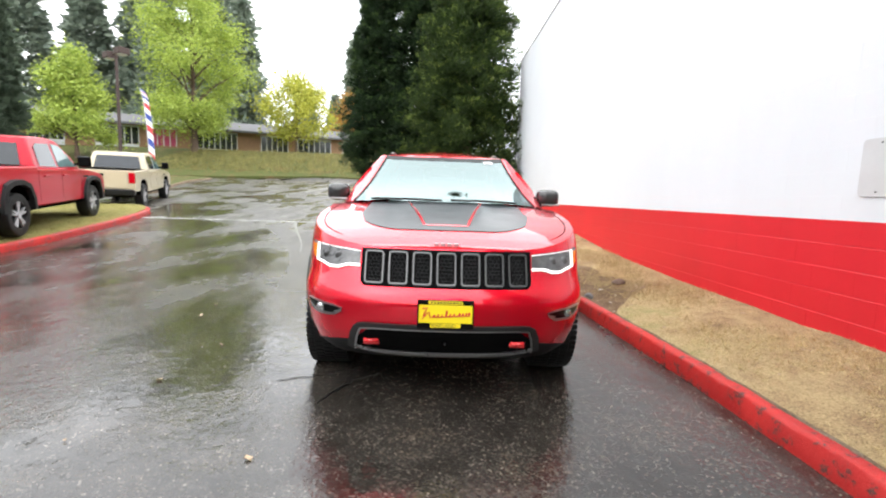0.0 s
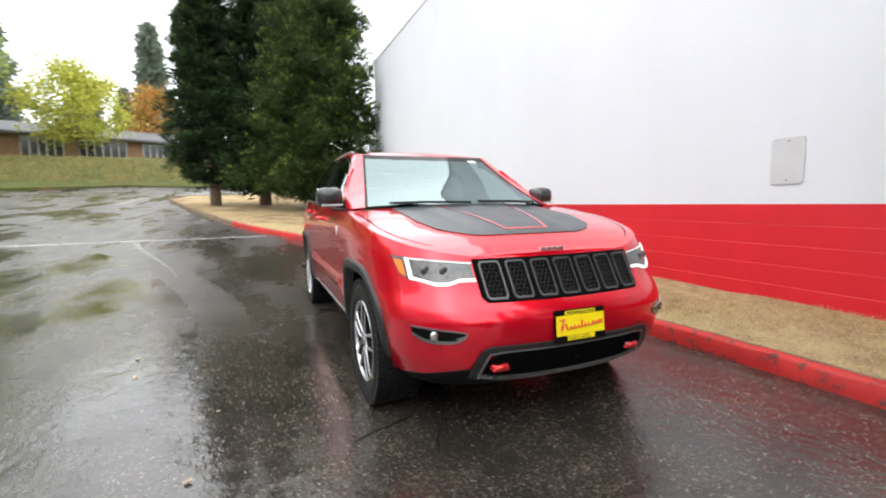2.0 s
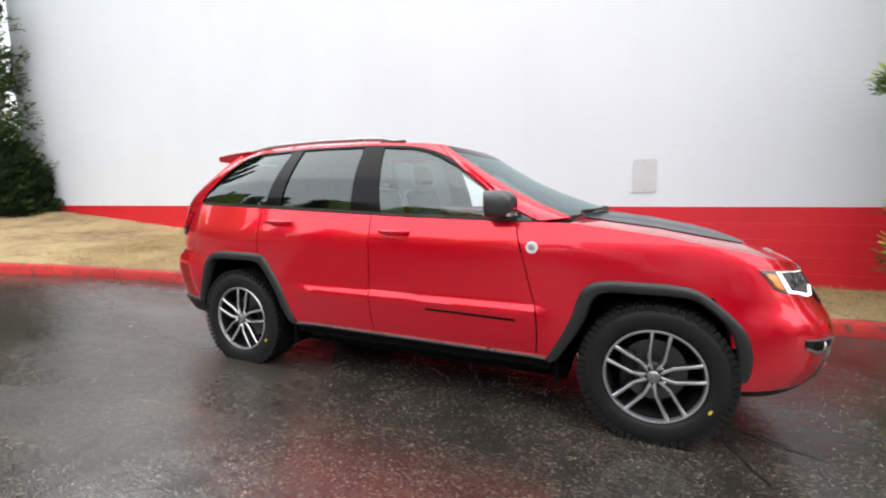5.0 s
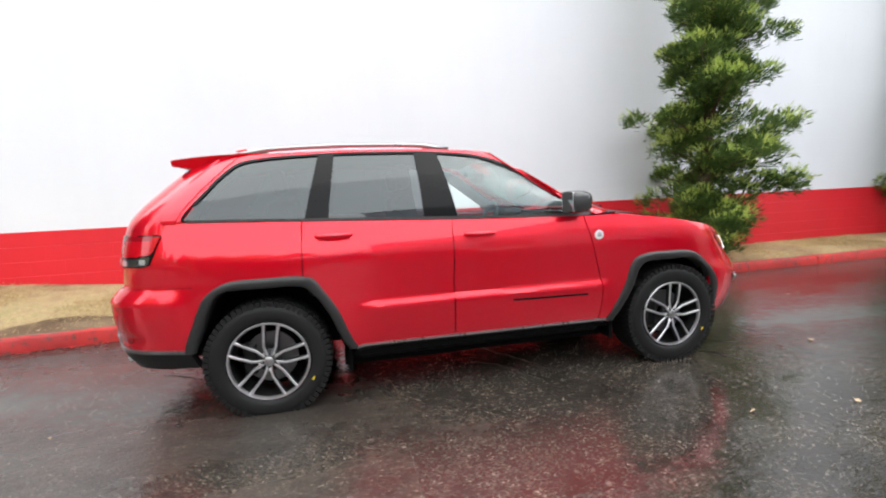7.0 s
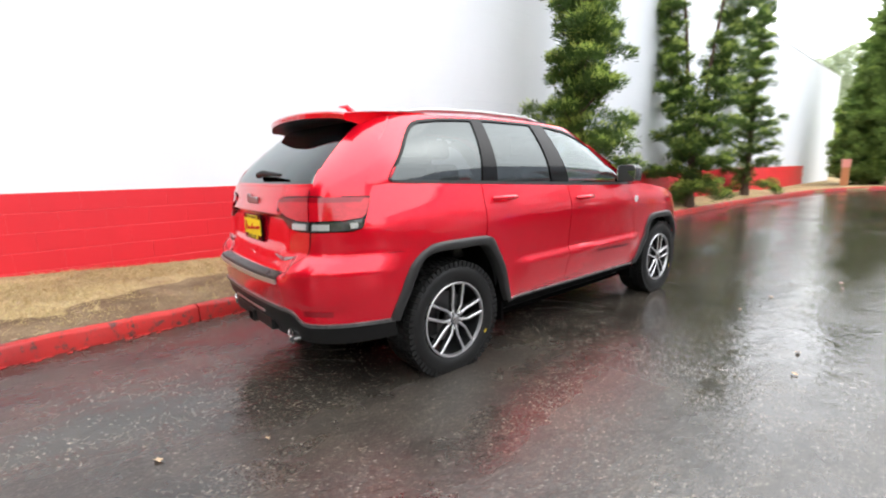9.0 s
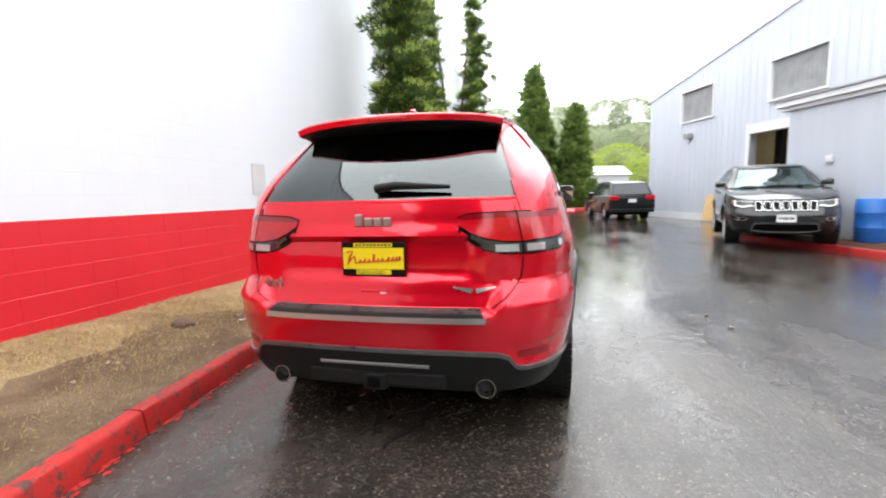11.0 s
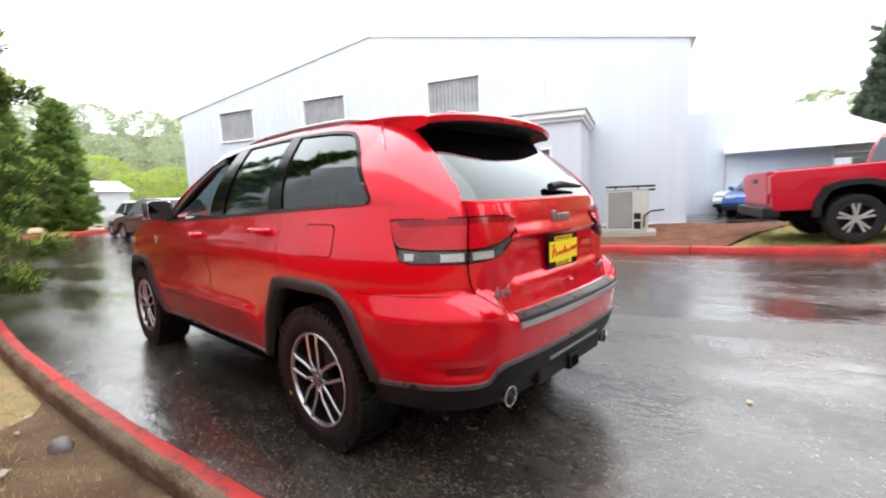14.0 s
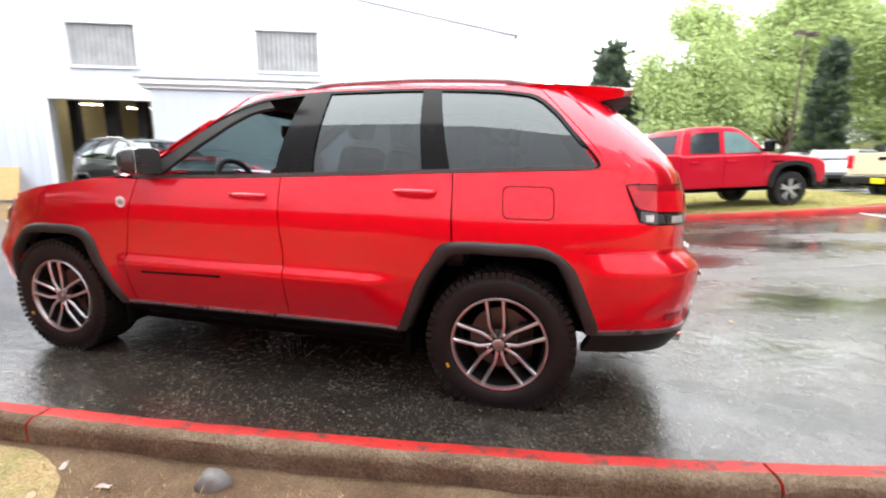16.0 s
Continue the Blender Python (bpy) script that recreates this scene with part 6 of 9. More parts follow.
    # plain black boxes added to block light and sight lines under the car
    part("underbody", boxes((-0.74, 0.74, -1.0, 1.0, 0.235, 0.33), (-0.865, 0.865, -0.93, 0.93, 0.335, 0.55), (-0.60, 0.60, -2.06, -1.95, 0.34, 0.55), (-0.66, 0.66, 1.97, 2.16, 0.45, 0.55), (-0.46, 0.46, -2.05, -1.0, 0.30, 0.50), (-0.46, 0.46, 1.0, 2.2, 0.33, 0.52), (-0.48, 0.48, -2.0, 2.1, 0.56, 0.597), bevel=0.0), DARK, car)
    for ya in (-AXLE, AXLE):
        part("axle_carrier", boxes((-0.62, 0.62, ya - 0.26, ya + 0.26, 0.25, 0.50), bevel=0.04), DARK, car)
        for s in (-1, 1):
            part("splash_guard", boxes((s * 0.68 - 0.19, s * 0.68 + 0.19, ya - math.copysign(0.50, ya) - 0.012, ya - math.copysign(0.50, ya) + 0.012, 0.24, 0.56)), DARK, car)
    # fuel flap outline on the left quarter
    def flap(grow, rad=0.03, n=6):
        ya, yb, za, zb = 1.497 - grow, 1.735 + grow, 1.035 - grow, 1.182 + grow
        pts = []
        for cy, cz, a0 in ((yb - rad, zb - rad, 0), (ya + rad, zb - rad, 90), (ya + rad, za + rad, 180), (yb - rad, za + rad, 270)):
            pts += [(th_side(cy + rad * math.cos(radians(a0 + 90 * i / n))), cz + rad * math.sin(radians(a0 + 90 * i / n))) for i in range(n + 1)]
        return pts + [pts[0]]
    mid_flap = [(th_side(1.616), 1.108)] * len(flap(0))
    part("fuel_flap_gap", thick(*strip([flap(0.0035), mid_flap], skin_surface(1, 0.0012), 4), 0.0, outward), DARK, car)
    part("fuel_flap", thick(*strip([flap(-0.001), mid_flap], skin_surface(1, 0.003), 4), 0.001, outward), paint, car, smooth=30)
    # grille: seven framed slots with honeycomb
    fs = lambda off: (lambda x, z: skin_surface(1 if x >= 0 else -1, off)(th_front(abs(x) + 1e-4), z))
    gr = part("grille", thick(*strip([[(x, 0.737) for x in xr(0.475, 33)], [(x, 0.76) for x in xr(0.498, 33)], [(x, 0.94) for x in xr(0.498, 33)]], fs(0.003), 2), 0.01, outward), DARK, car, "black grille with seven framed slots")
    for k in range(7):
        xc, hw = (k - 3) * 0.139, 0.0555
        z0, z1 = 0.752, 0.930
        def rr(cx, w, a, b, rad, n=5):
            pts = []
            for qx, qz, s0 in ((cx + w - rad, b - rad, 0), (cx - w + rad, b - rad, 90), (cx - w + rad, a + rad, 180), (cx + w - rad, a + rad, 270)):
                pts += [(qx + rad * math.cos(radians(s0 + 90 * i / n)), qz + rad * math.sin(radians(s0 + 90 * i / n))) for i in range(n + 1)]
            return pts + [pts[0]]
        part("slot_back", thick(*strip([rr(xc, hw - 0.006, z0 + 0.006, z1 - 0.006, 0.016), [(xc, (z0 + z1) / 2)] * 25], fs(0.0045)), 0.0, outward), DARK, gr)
        part("slot_frame", thick(*strip([rr(xc, hw, z0, z1, 0.02), rr(xc, hw - 0.004, z0 + 0.004, z1 - 0.004, 0.018), rr(xc, hw - 0.009, z0 + 0.009, z1 - 0.009, 0.014)], lambda x, z: fs(0.014)(x, z)), 0.012, outward), GUNMETAL if trail else CHROME, gr, smooth=30)
        hv, hf = [], []
        pitch = 0.021
        for r in range(9):
            for c in range(-2, 3):
                hx, hz = xc + (c + 0.5 * (r % 2)) * pitch * 1.15, z0 + 0.014 + r * pitch * 0.93
                if abs(hx - xc) > hw - 0.012 or hz > z1 - 0.01:
                    continue
                k0 = len(hv)
                for ri, o in ((0.0122, 0.006), (0.0088, 0.0085)):
                    for i in range(6):
                        a = math.pi / 6 + i * math.pi / 3
                        hv.append(fs(o)(hx + ri * math.cos(a), hz + ri * math.sin(a)))
                for i in range(6):
                    j = (i + 1) % 6
                    hf.append((k0 + i, k0 + j, k0 + 6 + j, k0 + 6 + i))
        raw("honeycomb", hv, hf, PLASTIC, gr)
    # lower intake
    n = 25
    xi = np.linspace(-1, 1, n)
    hi_i = [(0.50 * u, 0.515 - 0.06 * abs(u) ** 8) for u in xi]
    lo_i = [(0.585 * u, 0.335 + 0.05 * abs(u) ** 4) for u in xi]
    it = part("lower_intake", thick(*strip([lo_i, hi_i], fs(0.008), 3), 0.0, outward), DARK, car)
    arch_o = [(-0.60, 0.36), (-0.585, 0.40), (-0.56, 0.46), (-0.535, 0.505), (-0.50, 0.526)] + [(x, 0.530) for x in np.linspace(-0.45, 0.45, 19)] + [(0.50, 0.526), (0.535, 0.505), (0.56, 0.46), (0.585, 0.40), (0.60, 0.36)]
    arch_i = [(p[0] * 0.93, p[1] - (0.026 if abs(p[0]) < 0.52 else 0.008)) for p in arch_o]
    part("intake_surround", thick(*strip([arch_o, arch_i], fs(0.016)), 0.012, outward), FLARE, it, smooth=40)
    part("intake_edge", thick(*strip([arch_i, [(p[0] * 0.985, p[1] - 0.008) for p in arch_i]], fs(0.018)), 0.006, outward), SATIN, it)
    part("chin_trim", thick(*strip([[(x, 0.322 + 0.035 * (abs(x) / 0.55) ** 4) for x in xr(0.55, 25)], [(x, 0.342 + 0.035 * (abs(x) / 0.55) ** 4) for x in xr(0.55, 25)]], fs(0.02)), 0.02, lambda c: (0, -1, 0.3)), SATIN, it, smooth=30)
    bm = bmesh.new()
    lathe(bm, [(-2.325, 0.001), (-2.33, 0.012), (-2.30, 0.016)], 16, "y")
    bmesh.ops.translate(bm, verts=bm.verts[:], vec=(0, 0, 0.425))
    part("front_sensor", bm, GLOSS_BLACK, it)
    # number plates
    for yy, zc, rot, back in ((-2.352, 0.602, 0, 1), (2.374, 0.998, 180, -1)):
        pl = part("licence_plate", boxes((-0.158, 0.158, -0.006, 0.006, -0.080, 0.080), bevel=0.004), GLOSS_BLACK, car, "yellow dealer plate in a black surround" if plate == "yellow" else "white licence plate")
        pl.matrix_basis = pose(0, yy, zc, -7 if back == 1 else 0, 0, rot)
        if plate == "yellow":
            part("plate_panel", boxes((-0.150, 0.150, -0.0085, -0.0062, -0.048, 0.052)), YELLOW, pl)
            part("plate_panel", boxes((-0.085, 0.085, -0.0085, -0.0062, -0.074, -0.050)), YELLOW, pl)
            part("plate_panel", boxes((-0.095, 0.095, -0.0085, -0.0062, 0.0555, 0.074)), YELLOW, pl)
            town = part("plate_text", text_mesh("KIRKLAND", 0.028, 0.0008), INK_BLACK, pl)
            town.matrix_basis = pose(-0.078, -0.0092, -0.0722, 90, 0, 0)
            bm = bmesh.new()
            for x0 in np.arange(-0.085, 0.08, 0.018):
                box(bm, x0, x0 + 0.012, -0.0095, -0.0085, 0.060, 0.070)
            part("plate_bar", bm, INK_BLACK, pl)
            bm = bmesh.new()
            wave = [(-0.13, 0.03), (-0.10, 0.036), (-0.118, 0.004), (-0.128, -0.03), (-0.11, 0.0), (-0.092, 0.012), (-0.085, -0.022)]
            tube(bm, [(x, -0.0095, z) for x, z in wave], 0.0042, 6)
            tube(bm, [(-0.078, -0.0095, -0.018), (0.02, -0.0095, -0.012), (0.135, -0.0095, -0.004)], 0.0028, 6)
            for k, (x0, up) in enumerate(((-0.066, 0.012), (-0.044, 0.016), (-0.022, 0.012), (0.002, 0.034), (0.022, 0.014), (0.044, 0.014), (0.074, 0.016), (0.094, 0.016), (0.112, 0.018), (0.128, 0.018))):
                tube(bm, [(x0, -0.0095, -0.016 + 0.06 * (x0 + 0.07)), (x0 + 0.006, -0.0095, -0.016 + 0.06 * (x0 + 0.07) + up)], 0.0048 if k % 3 else 0.006, 6)
            part("red_script_mark", bm, INK_RED, pl)
        else:
            part("plate_panel", boxes((-0.150, 0.150, -0.0085, -0.0062, -0.072, 0.072)), BADGE_WHITE, pl)
            bm = bmesh.new()
            for x0 in np.arange(-0.115, 0.10, 0.035):
                box(bm, x0, x0 + 0.022, -0.0095, -0.0085, -0.03, 0.028)
            part("plate_bar", bm, INK_BLACK, pl)
    # cabin
    part("cabin_floor", boxes((-0.80, 0.80, -0.9, 0.92, 0.60, 0.66), (-0.48, 0.48, 0.92, 2.1, 0.60, 0.66)), CABIN, car)
    part("dashboard", boxes((-0.74, 0.74, -0.98, -0.58, 0.90, 1.16), (-0.12, 0.12, -0.75, 0.35, 0.66, 0.92), bevel=0.05), CABIN, car)
    part("instrument_hood", boxes((0.22, 0.56, -0.74, -0.55, 1.12, 1.225), bevel=0.04), CABIN, car)
    for sx in (-0.84, 0.84):
        part("door_trim", boxes((sx - 0.02, sx + 0.02, -0.8, 0.93, 0.6, 1.14)), CABIN, car)
    bm = bmesh.new()
    ringp = [(0.0 + 0.185 * math.cos(a), 0.185 * math.sin(a)) for a in np.linspace(0, 2 * math.pi, 29)]
    tube(bm, [(0.38 + u, -0.44 - 0.35 * v, 1.115 + 0.93 * v) for u, v in ringp], 0.018, 8, False)
    part("steering_wheel", bm, CABIN, car, smooth=60)
    bm = bmesh.new()
    for u in (-0.17, 0.17):
        tube(bm, [(0.38, -0.46, 1.105), (0.38 + u, -0.44, 1.11)], 0.016, 6)
    tube(bm, [(0.38, -0.46, 1.07), (0.38, -0.38, 0.92)], 0.016, 6)
    tube(bm, [(0.38, -0.48, 1.07), (0.38, -0.70, 0.98)], 0.045, 10)
    part("steering_column", bm, CABIN, car)
    bm = bmesh.new()
    tube(bm, [(0.0, -0.20, 1.575), (0.0, -0.24, 1.52)], 0.012, 6)
    box(bm, -0.13, 0.13, -0.265, -0.225, 1.455, 1.545, 0.015)
    part("rear_view_mirror", bm, CABIN, car)
    for xs2 in (-0.38, 0.38):
        for y0 in (0.12, 1.0):
            st = part("seat", boxes((xs2 - 0.26, xs2 + 0.26, y0 - 0.32, y0 + 0.22, 0.70, 0.86), bevel=0.05), SEAT, car)
            bm = bmesh.new()
            box(bm, -0.25, 0.25, -0.06, 0.07, 0.0, 0.62, 0.055)
            bmesh.ops.transform(bm, matrix=pose(xs2, y0 + 0.24, 0.78, -14, 0, 0), verts=bm.verts[:])
            part("backrest", bm, SEAT, st)
            bm = bmesh.new()
            box(bm, -0.13, 0.13, -0.04, 0.05, 0.66, 0.84, 0.035)
            bmesh.ops.transform(bm, matrix=pose(xs2, y0 + 0.24, 0.78, -10, 0, 0), verts=bm.verts[:])
            part("head_restraint", bm, SEAT, st)
    part("headliner", thick(*strip([[(x, y) for x in xr(0.55, 9)] for y in np.linspace(-0.2, 1.8, 9)], lambda x, y: (x, y, roof_z(x, y)[0] - 0.03)), 0, lambda c: (0, 0, -1)), CABIN, car)
    return car


def text_mesh(words, size, depth):
    """Words in the built-in font, as a solid mesh."""
    cu = bpy.data.curves.new("words", "FONT")
    cu.body, cu.size, cu.extrude, cu.resolution_u = words, size, depth / 2, 2
    ob = bpy.data.objects.new("words", cu)
    scene.collection.objects.link(ob)
    me = ob.evaluated_get(bpy.context.evaluated_depsgraph_get()).to_mesh()
    bm = bmesh.new()
    bm.from_mesh(me)
    bpy.data.objects.remove(ob)
    bpy.data.curves.remove(cu)
    return bm


DRL, drl_n, drl_l, drl_b = material("lit_daytime_strip")
drl_b.inputs["Base Color"].default_value = (0.9, 0.9, 0.9, 1)
drl_b.inputs["Emission Color"].default_value = (1.0, 0.98, 0.94, 1)
drl_b.inputs["Emission Strength"].default_value = 0.38

build_suv("sport_utility_vehicle", "wet bright red sport utility vehicle with a black hood decal", RED, True, None)

# ---- plants ----
def quick_mesh(name, co, quads, mat, parent=None, label="", kind=""):
    """A mesh straight from arrays of corners and four-sided faces."""
    me = bpy.data.meshes.new(name)
    me.vertices.add(len(co))
    me.vertices.foreach_set("co", np.asarray(co, np.float32).ravel())
    me.loops.add(quads.size)
    me.loops.foreach_set("vertex_index", quads.astype(np.int32).ravel())
    me.polygons.add(len(quads))
    me.polygons.foreach_set("loop_start", np.arange(0, quads.size, quads.shape[1], dtype=np.int32))
    me.update(calc_edges=True)
    me.materials.append(mat)
    ob = new(name, me)
    if parent:
        ob.parent = parent
    return tagged(ob, label, kind=kind)


def unit(v):
    return v / (np.linalg.norm(v, axis=-1, keepdims=True) + 1e-9)


def leaf_cards(rng, base, axis, count, length, width, spread, droop=0.0):
    """Small folded leaves fanning out of each base point along its axis: corners and faces."""
    n = len(base)
    b = np.repeat(base, count, 0)
    a = np.repeat(axis, count, 0)
    d = unit(a + rng.normal(0, spread, (n * count, 3)) + np.array((0, 0, -droop)))
    side = unit(np.cross(d, rng.normal(0, 1, (n * count, 3))))
    L = length * rng.uniform(0.55, 1.25, (n * count, 1))
    W = width * rng.uniform(0.6, 1.3, (n * count, 1))
    b = b + rng.normal(0, length * 0.25, b.shape)
    up = np.cross(d, side)
    p0, p1, p2, p3 = b, b + d * L * 0.5 + side * W + up * W * 0.4, b + d * L, b + d * L * 0.5 - side * W + up * W * 0.4
    co = np.stack([p0, p1, p2, p3], 1).reshape(-1, 3)
    return co, np.arange(len(co)).reshape(-1, 4)


def trunk_mesh(name, parent, x, y, z, h, r, seed, lean=0.0, limbs=()):
    bm = bmesh.new()
    rng = np.random.default_rng(seed)
    pts = [(0 + lean * k * k / 36 + rng.normal(0, 0.02), rng.normal(0, 0.02), h * k / 6 - (0.15 if k == 0 else 0)) for k in range(7)]
    tube(bm, pts, [r * (1.35 if k == 0 else 1.0) * (1 - 0.86 * k / 6) for k in range(7)], 9)
    for a, b, rr in limbs:
        mid = [(a[i] + b[i]) / 2 + (0.06 * np.linalg.norm(np.subtract(b, a)) if i == 2 else 0) for i in range(3)]
        tube(bm, [a, mid, b], [rr, rr * 0.65, rr * 0.2], 6)
    return part("trunk", bm, BARK, parent, smooth=60)


def tufts(rng, heads, axes, size, per, card, flat=0.65, bright=0.45):
    """Rounded sprays of fine shoots about each head; the outer, upper shoots, which take a brighter skylit colour, are
    returned apart.
    """
    n = len(heads)
    sz = np.repeat(size, per)[:, None]
    off = unit(rng.normal(0, 1, (n * per, 3))) * rng.uniform(0.25, 1.0, (n * per, 1)) ** 0.6
    off *= np.array((1, 1, flat))
    ax = np.repeat(axes, per, 0)
    base = np.repeat(heads, per, 0) + off * sz
    d = unit(off * 0.8 + ax * 0.75)
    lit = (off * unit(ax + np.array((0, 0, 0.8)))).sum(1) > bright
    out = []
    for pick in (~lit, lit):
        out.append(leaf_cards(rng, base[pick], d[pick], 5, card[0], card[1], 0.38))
    return out


def dense_conifer(label, x, y, h, r, seed, mat, sprays=5200, card=(0.17, 0.016), bulge=0.75, foot=0.02, lobes=9, group="tall evergreens behind the wall", tips=None, tuft=1.0, clear=0.0):
    """A close-grown evergreen with mounded tufts of upswept sprays."""
    rng = np.random.default_rng(seed)
    z0 = ground_z(x, y) + 0.05
    tree = thing("conifer_tree", label, "tree", Matrix.Translation((x, y, z0)), group)
    trunk_mesh("trunk", tree, x, y, 0, h * 0.8, 0.055 * r + 0.10, seed)
    nh = max(40, sprays // 11)
    t = rng.beta(1.0, 1.2, nh)
    ang = rng.uniform(0, 2 * math.pi, nh)
    env = np.clip((t + foot + 0.02) / 0.09, 0.5, 1) * (1 - t) ** bulge
    ph = rng.uniform(0, 6.28, 4)
    lob = 1 + 0.10 * np.sin(lobes * ang + ph[0] + 5 * t) + 0.09 * np.sin(5 * ang - 13 * t + ph[1]) + 0.08 * np.sin(23 * t + 3 * ang + ph[2])
    deep = rng.random(nh) < 0.3
    rad = r * env * lob * np.where(deep, rng.uniform(0.5, 0.8, nh), rng.uniform(0.86, 1.06, nh))
    out = np.stack([np.cos(ang), np.sin(ang), np.zeros(nh)], 1)
    heads = out * rad[:, None] + np.stack([np.zeros(nh)] * 2 + [clear * (1 - t) + 0.03 * h + t * h * 0.955], 1)
    axis = unit(out * 0.75 + np.array((0, 0, 0.55)))
    size = tuft * (0.12 * r + 0.10) * rng.uniform(0.7, 1.35, nh) * (0.55 + 0.45 * env / env.max())
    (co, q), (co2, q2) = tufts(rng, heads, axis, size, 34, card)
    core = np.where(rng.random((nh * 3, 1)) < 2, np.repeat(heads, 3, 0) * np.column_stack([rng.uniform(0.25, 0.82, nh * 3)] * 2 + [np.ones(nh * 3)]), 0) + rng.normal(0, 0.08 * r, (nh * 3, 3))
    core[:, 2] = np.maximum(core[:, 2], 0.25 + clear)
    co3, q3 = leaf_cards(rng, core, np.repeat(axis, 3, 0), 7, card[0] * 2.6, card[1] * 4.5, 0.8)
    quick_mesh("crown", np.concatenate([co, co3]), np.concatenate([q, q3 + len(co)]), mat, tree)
    tagged(quick_mesh("lit_tips", co2, q2, tips or mat, tree), kind="stuff")
    return tree


def tiered_tree(label, x, y, h, r, seed, mat, clumps=52, leaders=1, per=60, group="upright evergreens along the wall", tips=None):
    """An open evergreen: a bare stem with ragged tufts of upswept foliage and gaps between them."""
    rng = np.random.default_rng(seed)
    z0 = ground_z(x, y) + 0.12
    tree = thing("evergreen_tree", label, "tree", Matrix.Translation((x, y, z0)), group)
    heads, axes, sizes, limbs = [], [], [], []
    per_leader = clumps // leaders
    for ld in range(leaders):
        off = 0.0 if leaders == 1 else (ld - 0.5) * 1.5
        for k in range(per_leader):
            t = (k + rng.uniform(0.1, 0.9)) / per_leader
            zc = h * (0.035 + 0.945 * t) * (0.93 if ld else 1.0)
            reach = r * (0.14 + 0.92 * (1 - t) ** 1.5) * rng.uniform(0.55, 1.12) * (0.62 if leaders > 1 and t > 0.35 else 1.0)
            a = k * 2.4 + rng.normal(0, 0.4)
            stem = np.array((off * 0.8, off * 0.6, 0.0)) * min(1, t * 1.7) * 1.1 + np.array((0.0, 0.0, zc))
            out = np.array((math.cos(a), math.sin(a), 0.0))
            tip = stem + out * reach + np.array((0, 0, (0.30 - 0.75 * max(0.0, 0.13 - t) / 0.13) * reach))
            limbs.append((tuple(stem - (0, 0, 0.15)), tuple(tip), 0.02))
            m = 3 + int(5 * (1 - t) + 2 * rng.random())
            for i in range(m):
                s = (i + 0.6) / m
                side = np.array((-out[1], out[0], 0)) * rng.normal(0, 0.20) * (0.4 + s)
                heads.append(stem + (tip - stem) * s + side + np.array((0, 0, rng.normal(0.03, 0.07))))
                axes.append(unit(out * 0.55 + side * 0.8 + np.array((0, 0, 0.75))))
                sizes.append(rng.uniform(0.15, 0.27) * (1.0 - 0.25 * t))
    bm_l = limbs + ([((0, 0, h * 0.1), (0.62, 0.47, h * 0.92), 0.07), ((0, 0, h * 0.1), (-0.62, -0.47, h * 0.9), 0.07)] if leaders > 1 else [])
    trunk_mesh("trunk", tree, x, y, 0, h * (0.95 if leaders == 1 else 0.35), 0.12, seed, limbs=bm_l)
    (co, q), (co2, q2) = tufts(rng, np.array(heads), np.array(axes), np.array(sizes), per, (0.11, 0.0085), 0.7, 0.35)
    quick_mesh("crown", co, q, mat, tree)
    tagged(quick_mesh("lit_tips", co2, q2, tips or mat, tree), kind="stuff")
    return tree


def broadleaf(label, x, y, h, r, seed, mat, leaves=9000, clear=0.22, size=0.34, group="young street trees on the bank", shape=1.0):
    rng = np.random.default_rng(seed)
    z0 = ground_z(x, y) + 0.1
    tree = thing("broadleaf_tree", label, "tree", Matrix.Translation((x, y, z0)), group)
    limbs, cl = [], []
    for k in range(46):
        t = rng.uniform(0, 1)
        zc = h * (clear + (0.97 - clear) * t)
        prof = math.sin(math.pi * min(1, 0.20 + 0.80 * t)) ** 0.7 if shape > 0.5 else (1 - t) ** 0.8
        a = k * 2.399
        rr = r * prof * rng.uniform(0.35, 0.95)
        c = np.array((math.cos(a) * rr, math.sin(a) * rr, zc))
        limbs.append(((0, 0, max(h * clear * 0.8, zc - rr * 0.9)), tuple(c), 0.012 * h / 2))
        cl.append((c, r * rng.uniform(0.20, 0.34)))
    trunk_mesh("trunk", tree, x, y, 0, h * 0.85, 0.018 * h, seed, limbs=limbs)
    per = leaves // len(cl)
    p = np.concatenate([c + rng.normal(0, 1, (per, 3)) * s * np.array((0.62, 0.62, 0.5)) for c, s in cl])
    co, q = leaf_cards(rng, p, unit(rng.normal(0, 1, p.shape) + np.array((0, 0, 0.3))), 1, size, size * 0.38, 0.3)
    quick_mesh("crown", co, q, mat, tree)
    return tree


# each TIP is a brighter copy with skylight put into the colour
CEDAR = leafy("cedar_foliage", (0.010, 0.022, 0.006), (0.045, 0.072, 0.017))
CEDAR_TIP = leafy("cedar_lit_tip_foliage", (0.058, 0.096, 0.019), (0.175, 0.225, 0.045))
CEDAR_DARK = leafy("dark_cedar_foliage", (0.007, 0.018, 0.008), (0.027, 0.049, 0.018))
CEDAR_DARK_TIP = leafy("dark_cedar_lit_tip_foliage", (0.03, 0.062, 0.018), (0.09, 0.14, 0.04))
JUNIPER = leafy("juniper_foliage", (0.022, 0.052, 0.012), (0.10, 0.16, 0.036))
JUNIPER_TIP = leafy("juniper_lit_tip_foliage", (0.20, 0.31, 0.05), (0.46, 0.55, 0.13))
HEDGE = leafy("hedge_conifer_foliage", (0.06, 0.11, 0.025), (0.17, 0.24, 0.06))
HEDGE_TIP = leafy("hedge_lit_tip_foliage", (0.16, 0.25, 0.05), (0.33, 0.43, 0.11))
SPRING = leafy("yellow_green_leaves", (0.20, 0.28, 0.05), (0.44, 0.52, 0.12))
